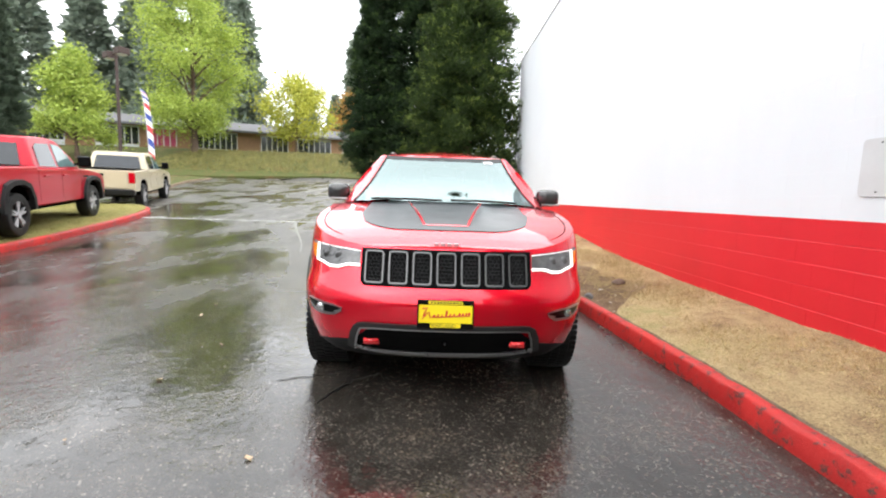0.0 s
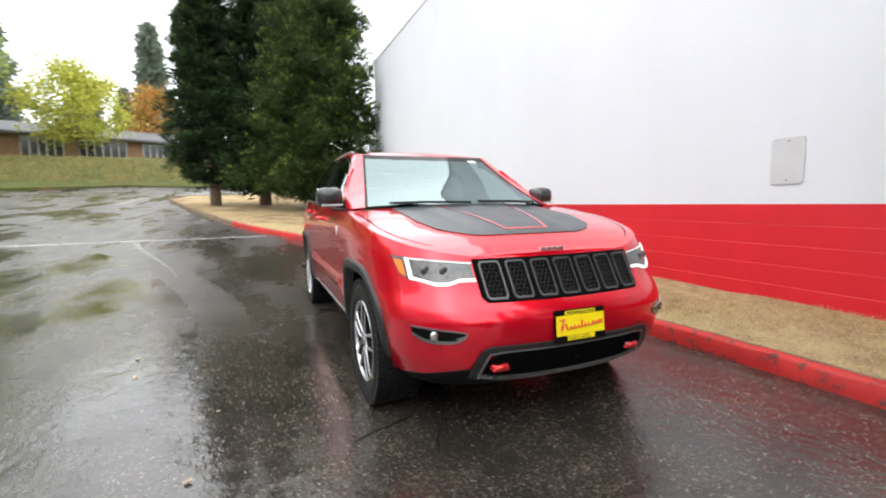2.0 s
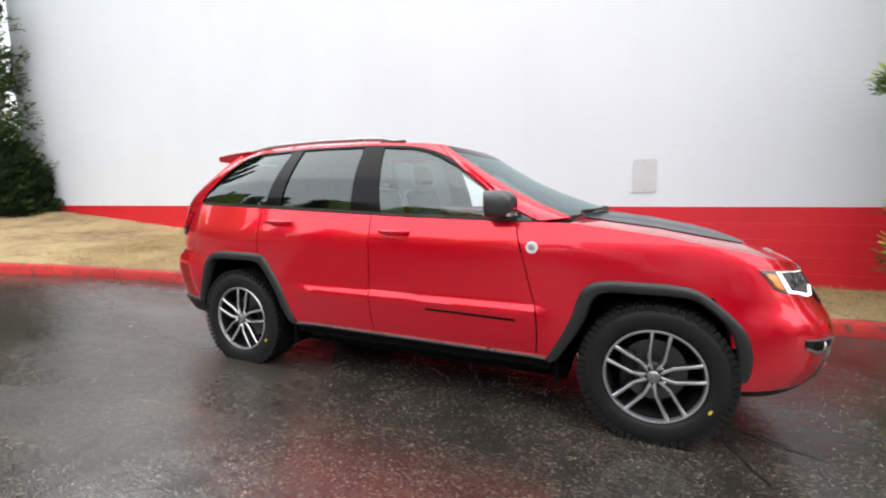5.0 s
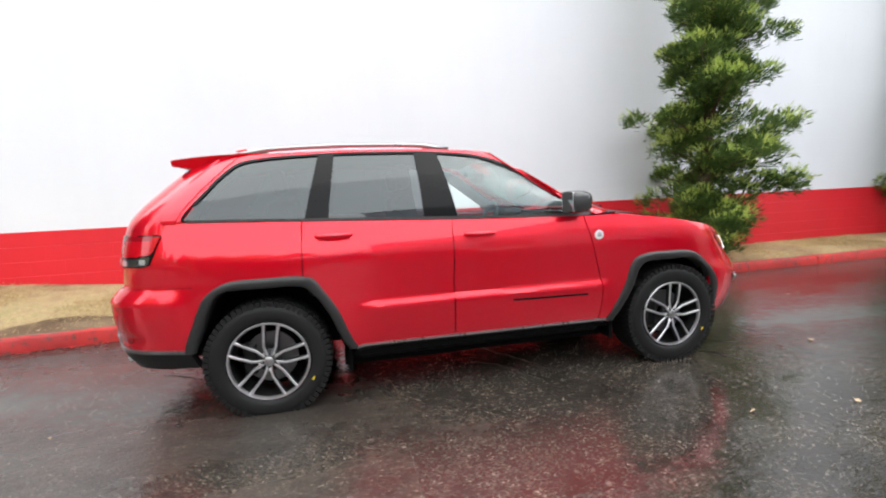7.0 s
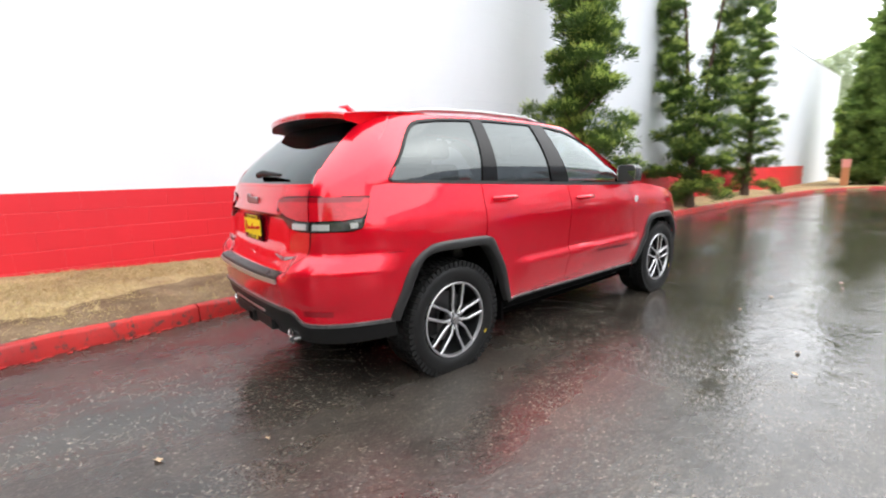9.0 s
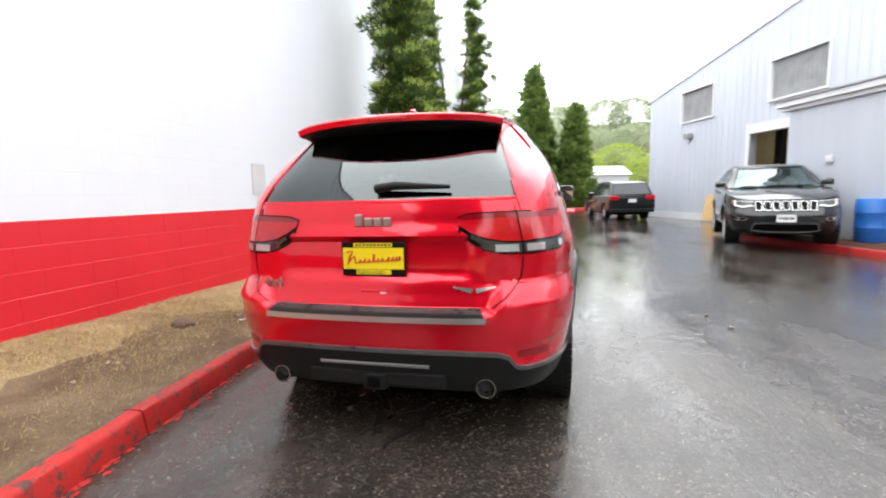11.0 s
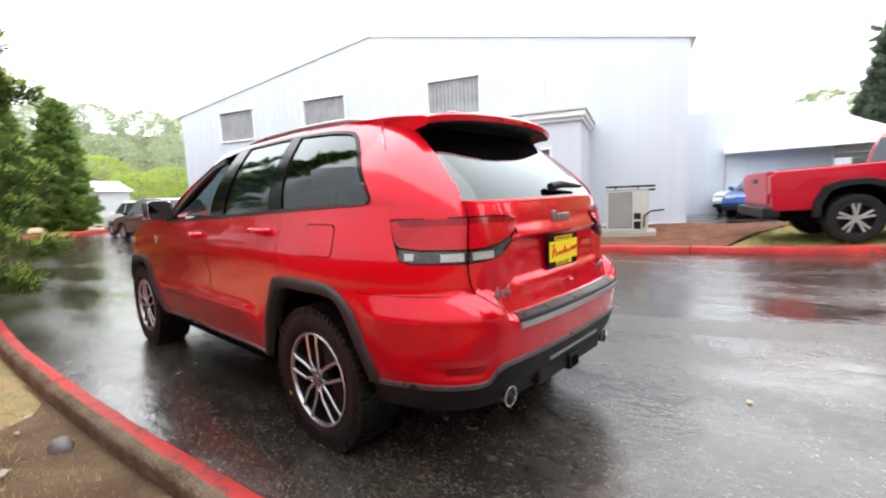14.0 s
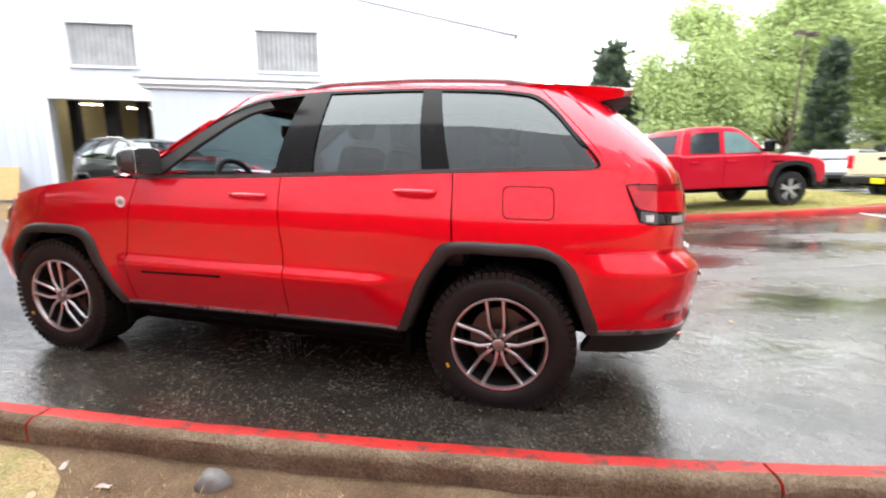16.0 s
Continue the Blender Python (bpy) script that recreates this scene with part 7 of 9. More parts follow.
MAPLE = leafy("yellowing_leaves", (0.25, 0.28, 0.04), (0.50, 0.49, 0.09))
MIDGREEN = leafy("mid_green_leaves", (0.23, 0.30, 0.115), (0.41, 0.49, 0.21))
# distant foliage: haze is mixed into these paler, greyer leaf colours
WOODS = leafy("hazy_wood_foliage", (0.12, 0.16, 0.125), (0.24, 0.28, 0.22))
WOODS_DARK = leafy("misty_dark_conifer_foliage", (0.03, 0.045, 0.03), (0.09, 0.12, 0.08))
HILLWOOD = leafy("hazy_hillside_foliage", (0.24, 0.29, 0.19), (0.42, 0.47, 0.31))

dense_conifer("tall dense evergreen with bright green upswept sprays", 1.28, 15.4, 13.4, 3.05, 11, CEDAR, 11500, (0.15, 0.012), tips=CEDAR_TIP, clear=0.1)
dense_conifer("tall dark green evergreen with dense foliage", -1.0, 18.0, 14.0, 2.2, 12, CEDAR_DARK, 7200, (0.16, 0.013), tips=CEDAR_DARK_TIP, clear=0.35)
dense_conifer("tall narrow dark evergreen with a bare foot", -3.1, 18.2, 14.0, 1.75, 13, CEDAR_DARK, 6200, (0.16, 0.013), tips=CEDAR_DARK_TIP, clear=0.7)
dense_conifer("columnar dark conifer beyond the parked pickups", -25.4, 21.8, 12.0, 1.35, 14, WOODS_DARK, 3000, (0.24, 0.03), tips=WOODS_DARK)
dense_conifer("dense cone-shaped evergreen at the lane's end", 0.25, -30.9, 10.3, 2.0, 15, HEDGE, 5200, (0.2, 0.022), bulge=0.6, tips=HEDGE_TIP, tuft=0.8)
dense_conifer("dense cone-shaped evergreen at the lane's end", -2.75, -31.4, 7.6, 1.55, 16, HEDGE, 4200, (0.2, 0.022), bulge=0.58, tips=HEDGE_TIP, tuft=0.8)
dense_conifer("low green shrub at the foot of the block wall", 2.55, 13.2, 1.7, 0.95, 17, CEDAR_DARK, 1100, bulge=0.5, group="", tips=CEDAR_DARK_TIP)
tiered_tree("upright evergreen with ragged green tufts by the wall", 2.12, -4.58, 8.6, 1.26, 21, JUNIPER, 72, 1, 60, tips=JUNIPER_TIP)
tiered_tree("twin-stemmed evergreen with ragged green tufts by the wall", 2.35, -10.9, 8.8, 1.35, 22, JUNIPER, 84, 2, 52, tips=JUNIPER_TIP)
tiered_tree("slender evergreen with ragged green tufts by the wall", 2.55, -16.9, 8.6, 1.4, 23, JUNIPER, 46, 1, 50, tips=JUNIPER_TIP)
broadleaf("young tree with yellow-green leaves on the bank", -25.5, 43.0, 17.5, 5.0, 31, SPRING, 34000, 0.16, 0.24)
broadleaf("small tree with yellowing leaves before the school", -16.6, 48.5, 8.4, 4.4, 32, MAPLE, 8000, 0.25, 0.3)
broadleaf("young tree with yellow-green leaves on the bank", -33.4, 37.5, 9.6, 3.9, 33, SPRING, 15000, 0.22, 0.26, shape=0.3)
broadleaf("orange-leaved tree beyond the school", -13.0, 64.0, 10.0, 4.0, 34, leafy("orange_leaves", (0.22, 0.14, 0.03), (0.48, 0.25, 0.06)), 5000, 0.2)
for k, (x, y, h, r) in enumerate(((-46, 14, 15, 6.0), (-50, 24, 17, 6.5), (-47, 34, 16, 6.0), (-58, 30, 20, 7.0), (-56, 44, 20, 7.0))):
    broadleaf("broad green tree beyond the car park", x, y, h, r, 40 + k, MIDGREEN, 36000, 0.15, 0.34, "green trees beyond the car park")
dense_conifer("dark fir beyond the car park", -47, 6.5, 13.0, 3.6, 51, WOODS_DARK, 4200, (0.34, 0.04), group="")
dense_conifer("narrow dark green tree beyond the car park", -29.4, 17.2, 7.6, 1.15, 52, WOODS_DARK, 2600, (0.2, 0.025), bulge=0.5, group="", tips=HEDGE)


def far_woods(name, label, spots, mat, seed, conic=True):
    rng = np.random.default_rng(seed)
    cos, qs, k = [], [], 0
    for x, y, h, r in spots:
        n = 1500
        t = rng.beta(1, 1.3, n) if conic else rng.uniform(0, 1, n)
        a = rng.uniform(0, 6.283, n)
        env = (1 - t) ** 0.8 * (0.75 + 0.25 * np.sin(t * 40)) if conic else np.sqrt(np.clip(1 - (2 * t - 1) ** 2, 0, 1)) * (1 + 0.15 * np.sin(5 * a + 9 * t))
        rad = r * env * rng.uniform(0.75, 1.0, n)
        z0 = ground_z(x, y) + max(0, (-48 - y) * 0.16)
        base = np.stack([x + np.cos(a) * rad, y + np.sin(a) * rad, z0 + h * (0.04 + 0.96 * t)], 1)
        out = unit(np.stack([np.cos(a), np.sin(a), np.full(n, -0.1 if conic else 0.4)], 1))
        co, q = leaf_cards(rng, base, out, 4, h * 0.05, h * 0.011, 0.6)
        cos.append(co)
        qs.append(q + k)
        k += len(co)
    return tagged(quick_mesh(name, np.concatenate(cos), np.concatenate(qs), mat), label, "woods", kind="stuff")


rw = np.random.default_rng(5)
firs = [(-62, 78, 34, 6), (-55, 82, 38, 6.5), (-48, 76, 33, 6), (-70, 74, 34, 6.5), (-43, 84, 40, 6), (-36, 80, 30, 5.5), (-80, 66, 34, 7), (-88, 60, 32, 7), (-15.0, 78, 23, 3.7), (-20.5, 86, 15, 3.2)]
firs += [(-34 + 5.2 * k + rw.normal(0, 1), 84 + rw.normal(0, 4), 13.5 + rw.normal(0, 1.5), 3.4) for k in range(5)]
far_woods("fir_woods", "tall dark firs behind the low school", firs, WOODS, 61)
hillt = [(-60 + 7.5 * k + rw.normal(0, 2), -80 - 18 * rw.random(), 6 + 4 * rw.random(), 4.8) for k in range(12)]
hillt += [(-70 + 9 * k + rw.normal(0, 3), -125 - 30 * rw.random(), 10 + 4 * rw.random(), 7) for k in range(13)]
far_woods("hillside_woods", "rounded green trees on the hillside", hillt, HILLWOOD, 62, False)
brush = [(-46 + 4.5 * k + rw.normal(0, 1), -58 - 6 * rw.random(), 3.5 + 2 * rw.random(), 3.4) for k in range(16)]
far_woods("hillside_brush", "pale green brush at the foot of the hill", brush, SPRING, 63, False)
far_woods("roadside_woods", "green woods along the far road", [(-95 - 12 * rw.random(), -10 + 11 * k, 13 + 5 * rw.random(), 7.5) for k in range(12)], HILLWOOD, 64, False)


def grass_blades(name, label, spots, mat, seed, h):
    rng = np.random.default_rng(seed)
    base = np.array(spots)
    co, q = leaf_cards(rng, base, unit(rng.normal(0, 0.75, base.shape) + np.array((0, 0, 0.8))), 3, h, h * 0.045, 0.5)
    return tagged(quick_mesh(name, co, q, mat), label, "grass", kind="stuff")


def lawn_height(x, y):
    return ground_z(x, y) + bed_lift(x, y)


KX = sorted((q[1], q[0]) for q in NEAR_KERB if -26 < q[1] < 23)
rg_ = np.random.default_rng(71)
spots = []
while len(spots) < 36000:
    y = rg_.uniform(-9.5, 7.5)
    x = rg_.uniform(0.4, 3.28)
    kx = np.interp(y, [k[0] for k in KX], [k[1] for k in KX]) + 0.2
    if x < kx:
        continue
    patch = noise.noise((x * 1.1, y * 0.8, 4.0)) + 0.35 * noise.noise((x * 4, y * 4, 2.0))
    near = (x - kx) / 0.55
    if patch > -0.12 + rg_.uniform(-0.25, 0.25) and near > rg_.uniform(0, 1):
        spots.append((x, y, lawn_height(x, y) + 0.0))
STRAW = leafy("dry_straw_blades", (0.26, 0.19, 0.085), (0.58, 0.46, 0.24), 0.8)
GREEN_BLADE = leafy("green_grass_blades", (0.16, 0.145, 0.05), (0.38, 0.34, 0.14), 0.8)
grass_blades("dry_grass", "short dry straw-coloured grass on bare soil", spots, STRAW, 72, 0.042)
gs = []
while len(gs) < 9000:
    x, y = rg_.uniform(-13.5, -7.4), rg_.uniform(2.2, 9.6)
    if x < np.interp(y, [q[1] for q in FAR_KERB[:7]], [q[0] for q in FAR_KERB[:7]]) - 0.2:
        gs.append((x, y, ground_z(x, y) + 0.11 + 0.06 * min(1, max(0, (-7.6 - x) / 1.5))))
grass_blades("island_grass", "patchy green and straw grass round the pickup", gs, GREEN_BLADE, 73, 0.07)

wd = np.random.default_rng(74)
weeds = []
for _ in range(7000):
    x, y = wd.uniform(-26, 6), wd.uniform(34.9, 44)
    weeds.append((x, y, ground_z(x, y) + 0.16))
grass_blades("bank_weeds", "rough green and brown weeds on the bank", weeds, leafy("bank_weed_blades", (0.10, 0.10, 0.03), (0.30, 0.26, 0.10), 0.8), 75, 0.4)

# bare brown soil behind the kerb
SOIL = ground_cover("bare_brown_soil", (0.13, 0.082, 0.05), (0.22, 0.15, 0.092), (0.34, 0.25, 0.155), 2.2, 90)
sv, sf, sn = [], [], 7
ysoil = np.arange(-0.9, 5.6, 0.12)
for y in ysoil:
    kx = float(np.interp(y, [q[0] for q in KX], [q[1] for q in KX])) + 0.15
    w = max(0.05, (0.70 + 0.45 * math.exp(-((y - 1.4) / 1.2) ** 2) + 0.30 * noise.noise((y * 0.9, 1.0, 0)) + 0.16 * noise.noise((y * 4.1, 5.0, 0))) * min(1, max(0.06, (y + 0.45) / 1.4), (5.7 - y) / 1.5))
    for k in range(sn):
        x = kx + w * k / (sn - 1)
        sv.append((x, y, lawn_height(x, y) + 0.02 * (noise.noise((x * 1.7, y * 1.7, 3.0)) + 0.5 * noise.noise((x * 5, y * 5, 1.0))) + 0.012 * (1 - (k / (sn - 1)) ** 2) + 0.004 + 0.010 * noise.noise((x * 14, y * 14, 2))))
for j in range(len(ysoil) - 1):
    for k in range(sn - 1):
        sf.append((j * sn + k, j * sn + k + 1, (j + 1) * sn + k + 1, (j + 1) * sn + k))
tagged(raw("bare_soil", sv, sf, SOIL, smooth=60), "bare brown damp soil behind the kerb", "soil", kind="structure")

# stones, leaves and litter on the strip
LITTER = plain("pale_dry_leaf", (0.42, 0.31, 0.20), 0.7, vary=0.3)
STONE = plain("grey_stone", (0.13, 0.13, 0.125), 0.55, vary=0.3, scale=14, fine=60, bump_d=0.004)


def stone(x, y, size, seed, mat, label):
    bm = bmesh.new()
    bmesh.ops.create_icosphere(bm, subdivisions=3, radius=1)
    for v in bm.verts:
        k = 1 + 0.22 * noise.noise(v.co * 1.1 + Vector((seed, 0, 0))) + 0.08 * noise.noise(v.co * 3 + Vector((seed, 2, 0)))
        v.co = Vector((v.co.x * size[0], v.co.y * size[1], v.co.z * size[2])) * k
    ob = part("stone", bm, mat, smooth=60)
    ob.location = (x, y, lawn_height(x, y) + size[2] * 0.55)
    ob.rotation_euler = (0.1, 0.2, seed)
    return tagged(ob, label, "stone")


stone(1.84, 0.52, (0.062, 0.05, 0.05), 2.2, STONE, "rounded grey stone on bare soil by the kerb")
stone(2.42, 1.05, (0.10, 0.09, 0.045), 4.0, plain("brown_soil_clod", (0.10, 0.06, 0.04), 0.95, bump_d=0.01), "brown clod of soil on the strip")
rs = np.random.default_rng(88)
SCRAP = plain("pale_damp_paper", (0.62, 0.57, 0.52), 0.8)
for x, y, w, d in ((1.90, -0.12, 0.055, 0.018), (1.97, 0.17, 0.06, 0.018), (2.06, 0.72, 0.07, 0.045), (1.86, 1.35, 0.035, 0.02), (2.12, 0.40, 0.03, 0.02)):
    bm = bmesh.new()
    grid = [[bm.verts.new((w * (i / 3 - 0.5), d * (j - 0.5), 0.010 * rs.random())) for i in range(4)] for j in range(2)]
    for i in range(3):
        bm.faces.new((grid[0][i], grid[0][i + 1], grid[1][i + 1], grid[1][i]))
    bmesh.ops.solidify(bm, geom=bm.faces[:], thickness=0.002)
    ob = part("paper_scrap", bm, SCRAP)
    ob.location = (x, y, lawn_height(x, y) + 0.022)
    ob.rotation_euler = (0, 0, rs.uniform(0, 3))
    tagged(ob, "small pale scrap of damp paper on bare soil", "litter", "scraps of litter behind the kerb")
rl = np.random.default_rng(81)
for k in range(120):
    if k < 106:
        y = rl.uniform(-5, 6.5)
        kx = np.interp(y, [q[0] for q in KX], [q[1] for q in KX]) + 0.2
        x = rl.uniform(kx, min(3.2, kx + 1.4))
        z = lawn_height(x, y) + 0.012
    else:
        x, y = rl.uniform(-2.4, 1.3), rl.uniform(-4.2, 4.0)
        if abs(x) < 1.1 and abs(y) < 2.6:
            continue
        z = ground_z(x, y) + 0.006
    s = rl.uniform(0.006, 0.019)
    bm = bmesh.new()
    ring = [bm.verts.new((s * math.cos(a) * (1.5 if i % 2 else 1.0), s * 0.7 * math.sin(a), 0.004 * (i % 3))) for i, a in enumerate(np.linspace(0, 6.28, 9)[:-1])]
    f = bm.faces.new(ring)
    ext = bmesh.ops.extrude_face_region(bm, geom=[f])["geom"]
    bmesh.ops.translate(bm, verts=[v for v in ext if isinstance(v, bmesh.types.BMVert)], vec=(0, 0, 0.003))
    ob = part("fallen_leaf", bm, LITTER)
    ob.matrix_basis = pose(x, y, z, rl.uniform(-15, 15), rl.uniform(-15, 15), rl.uniform(0, 360))
    tagged(ob, "small pale fallen leaf on the ground", "leaf", "fallen leaves")

# ---- the white gabled metal hall ----
DIRX, DIRY = -0.3201, 0.9474
def hall_pose(x, y):
    """Local x runs along the gable front, local y out of it towards the lot."""
    return Matrix(((DIRX, DIRY, 0, x), (DIRY, -DIRX, 0, y), (0, 0, 1, 0), (0, 0, 0, 1)))


hall = thing("workshop_hall", "white metal-clad gabled workshop with slatted upper windows", "building", hall_pose(-8.47, -10.7))
S0, S1, PEAK, EAVE, RIDGE = -9.05, 11.45, 1.15, 5.4, 7.15
def roof_line(s):
    return EAVE + (RIDGE - EAVE) * (1 - (PEAK - s) / (PEAK - S0) if s < PEAK else 1 - (s - PEAK) / (S1 - PEAK))


OPEN = [(-6.68, -4.66, 4.0, 5.33), (-2.1, -0.02, 4.0, 5.33), (3.36, 5.35, 4.0, 5.31), (-2.8, 1.0, -0.2, 3.4)]
cuts = sorted({S0, S1, PEAK, *[o[0] for o in OPEN], *[o[1] for o in OPEN]})
for a, b in zip(cuts, cuts[1:]):
    m = (a + b) / 2
    gaps = sorted((o[2], o[3]) for o in OPEN if o[0] <= m <= o[1])
    z = -0.3
    for g0, g1 in gaps + [(None, None)]:
        top = g0 if g0 is not None else None
        za, zb = (top, top) if top is not None else (roof_line(a), roof_line(b))
        if za > z + 0.01:
            bm = bmesh.new()
            v = [bm.verts.new(c) for c in ((a, 0, z), (b, 0, z), (b, 0, zb), (a, 0, za), (a, -0.25, z), (b, -0.25, z), (b, -0.25, zb), (a, -0.25, za))]
            for q in ((0, 1, 2, 3), (7, 6, 5, 4), (0, 4, 5, 1), (3, 2, 6, 7), (0, 3, 7, 4), (1, 5, 6, 2)):
                bm.faces.new([v[i] for i in q])
            bmesh.ops.recalc_face_normals(bm, faces=bm.faces[:])
            part("wall_panel", bm, SIDING, hall)
        if g1 is not None:
            z = g1
bm = bmesh.new()
for s in np.arange(S0 + 0.3, S1, 0.305):
    spans, z = [], 0.2
    for o in sorted((o for o in OPEN if o[0] - 0.05 < s < o[1] + 0.05), key=lambda o: o[2]):
        if o[2] > z:
            spans.append((z, o[2] - 0.05))
        z = o[3] + 0.05
    spans.append((z, roof_line(s) - 0.12))
    for z0, z1 in spans:
        box(bm, s - 0.016, s + 0.016, 0.0, 0.012, z0, z1)
tagged(part("siding_ribs", bm, SIDING, hall), kind="stuff")
part("side_wall", boxes((S1 - 0.2, S1, -22, -0.25, -0.3, EAVE), (S0, S0 + 0.2, -22, -0.25, -0.3, EAVE)), SIDING, hall)
for s0, s1, z0, z1 in ((S0 - 0.15, PEAK, EAVE - 0.03, RIDGE), (PEAK, S1 + 0.15, RIDGE, EAVE - 0.03)):
    bm = bmesh.new()
    v = [bm.verts.new((s, y, z + dz)) for s, z in ((s0, z0), (s1, z1)) for y in (0.06, -22) for dz in (0.0, 0.12)]
    for q in ((0, 1, 3, 2), (4, 6, 7, 5), (0, 4, 5, 1), (2, 3, 7, 6), (0, 2, 6, 4), (1, 5, 7, 3)):
        bm.faces.new([v[i] for i in q])
    bmesh.ops.recalc_face_normals(bm, faces=bm.faces[:])
    part("roof", bm, TRIM_WHITE, hall)
for a, b, z0, z1 in OPEN[:3]:
    win = part("window_frame", boxes((a, a + 0.06, -0.1, 0.05, z0, z1), (b - 0.06, b, -0.1, 0.05, z0, z1), (a + 0.06, b - 0.06, -0.1, 0.05, z1 - 0.06, z1), (a + 0.06, b - 0.06, -0.1, 0.08, z0, z0 + 0.06)), TRIM_WHITE, hall)
    n = 13
    for k in range(n):
        x0 = a + 0.06 + (b - a - 0.12) * k / n
        bm = bmesh.new()
        box(bm, x0 + 0.008, x0 + (b - a - 0.12) / n - 0.008, -0.09 - 0.01 * (k % 2), -0.075, z0 + 0.06, z1 - 0.06)
        part("slat", bm, BLIND, win)
    part("backing", boxes((a + 0.05, b - 0.05, -0.13, -0.11, z0 + 0.05, z1 - 0.05)), POCKET, win)
part("bay_header", boxes((-2.8, 1.0, -0.25, 0.03, 3.1, 3.4), (-2.95, -2.8, -0.25, 0.05, -0.1, 3.45)), TRIM_WHITE, hall)
# the yellow of the indoor light is put into the wall colour
BAYWALL = plain("yellow_lit_workshop_wall", (0.42, 0.36, 0.22), 0.8, vary=0.2)
part("bay_interior", boxes((-4.0, 6.0, -9.1, -9.0, -0.1, 4.2), (-4.1, -4.0, -9, -0.3, -0.1, 4.2), (6.0, 6.1, -9, -0.3, -0.1, 4.2), (-4, 6, -9, -0.3, 4.1, 4.2), (-4, 6, -9, 0, -0.1, 0.06)), BAYWALL, hall)
TUBE, tube_n, tube_l, tube_b = material("lit_workshop_tube")
tube_b.inputs["Emission Color"].default_value, tube_b.inputs["Emission Strength"].default_value = (1, 0.95, 0.8, 1), 9.0
for k in range(4):
    part("workshop_light", boxes((-3.7 + 1.15 * k, -2.9 + 1.15 * k, -2.6 - 0.9 * k, -2.55 - 0.9 * k, 3.22, 3.25)), TUBE, hall)
for s, w in ((-3.1, 0.28), (-1.98, 0.40), (-0.95, 0.30)):
    part("vehicle_lift_post", boxes((s, s + w, -1.42, -1.18, 0.06, 3.6), (s + w * 0.3, s + w * 0.7, -1.5, -1.42, 0.06, 3.6), bevel=0.02), PLASTIC, hall)
part("lift_crossbeam", boxes((-3.1, -0.65, -1.40, -1.20, 3.6, 3.75)), PLASTIC, hall)
for k in range(3):
    part("workbench", boxes((-3.6 + 2.2 * k, -2.2 + 2.2 * k, -6.6, -5.9, 0.06, 0.95), (-3.6 + 2.2 * k, -2.2 + 2.2 * k, -6.65, -6.5, 0.95, 1.7)), CABIN, hall)
part("base_flashing", boxes((S0, -2.95, 0.0, 0.03, 0.0, 0.28), (1.0, S1, 0.0, 0.03, 0.0, 0.28)), TRIM_WHITE, hall)
part("wall_lamp", boxes((-6.2, -5.85, 0.0, 0.22, 3.35, 3.55), bevel=0.03), SATIN, hall)

annex = thing("annex", "low white flat-roofed annex with a grey roller door", "building", hall_pose(-8.1, -3.6))
AD = 2.62
part("annex_wall", boxes((-5.05, 0.0, -0.2, 0.0, -0.2, 3.1), (0.0, 1.41, -0.2, 0.0, 2.4, 3.1), (1.41, 2.18, -0.2, 0.0, -0.2, 3.1), (1.98, 2.18, -AD, -0.2, -0.2, 3.1), (-5.05, -4.85, -AD, -0.2, -0.2, 3.1)), SIDING, annex)
part("annex_roof", boxes((-5.30, 2.30, -AD, 0.15, 3.17, 3.31), bevel=0.01), TRIM_WHITE, annex)
part("fascia", boxes((-5.22, 2.24, -AD, 0.07, 3.08, 3.17)), TRIM_WHITE, annex)
part("gutter_edge", boxes((-5.34, 2.34, -AD, 0.19, 3.31, 3.345)), DOOR_GREY, annex)
rd = part("roller_door", boxes((0.0, 1.41, -0.16, -0.13, 0.30, 2.4)), DOOR_GREY, annex, "closed grey roller door")
for k in range(28):
    z = 0.33 + k * 0.0738
    part("door_slat", boxes((0.02, 1.39, -0.13, -0.115, z, z + 0.066), bevel=0.004), DOOR_GREY, rd)
part("door_jamb", boxes((-0.06, 0.0, -0.16, 0.03, 0.25, 2.46), (1.41, 1.47, -0.16, 0.03, 0.25, 2.46), (0.0, 1.41, -0.16, 0.03, 2.4, 2.46)), TRIM_WHITE, annex)
wl_ = part("wall_lamp", boxes((-1.98, -1.62, 0.0, 0.16, 2.62, 2.80), bevel=0.03), SATIN, annex)
part("lamp_lens", boxes((-1.95, -1.65, 0.16, 0.20, 2.63, 2.72), bevel=0.02), LAMP_WHITE, wl_)
part("wall_box", boxes((-4.0, -3.86, 0.0, 0.06, 1.78, 1.92), bevel=0.01), TRIM_WHITE, annex)
meter = part("meter_cabinet", boxes((1.93, 2.13, 0.0, 0.10, 1.32, 1.58), bevel=0.01), BLIND, annex)
for xx in (1.95, 2.08):
    part("conduit", boxes((xx - 0.02, xx + 0.02, 0.005, 0.05, 0.3, 1.32), bevel=0.01), BLIND, meter)

# air-conditioning unit on its pad
BEIGE = plain("beige_enamel", (0.42, 0.41, 0.38), 0.45, vary=0.1)
GRILLE_GREY = plain("grey_enamel_louvre", (0.30, 0.30, 0.285), 0.5, vary=0.1)
ac = thing("air_conditioner", "beige outdoor air-conditioning unit on a concrete pad", "air conditioner", pose(-8.75, -0.35, ground_z(-8.75, -0.35) + 0.24, 0, 0, 108))
part("pad", boxes((-0.62, 0.62, -0.55, 0.55, -0.12, 0.06), bevel=0.01), CONCRETE, ac)
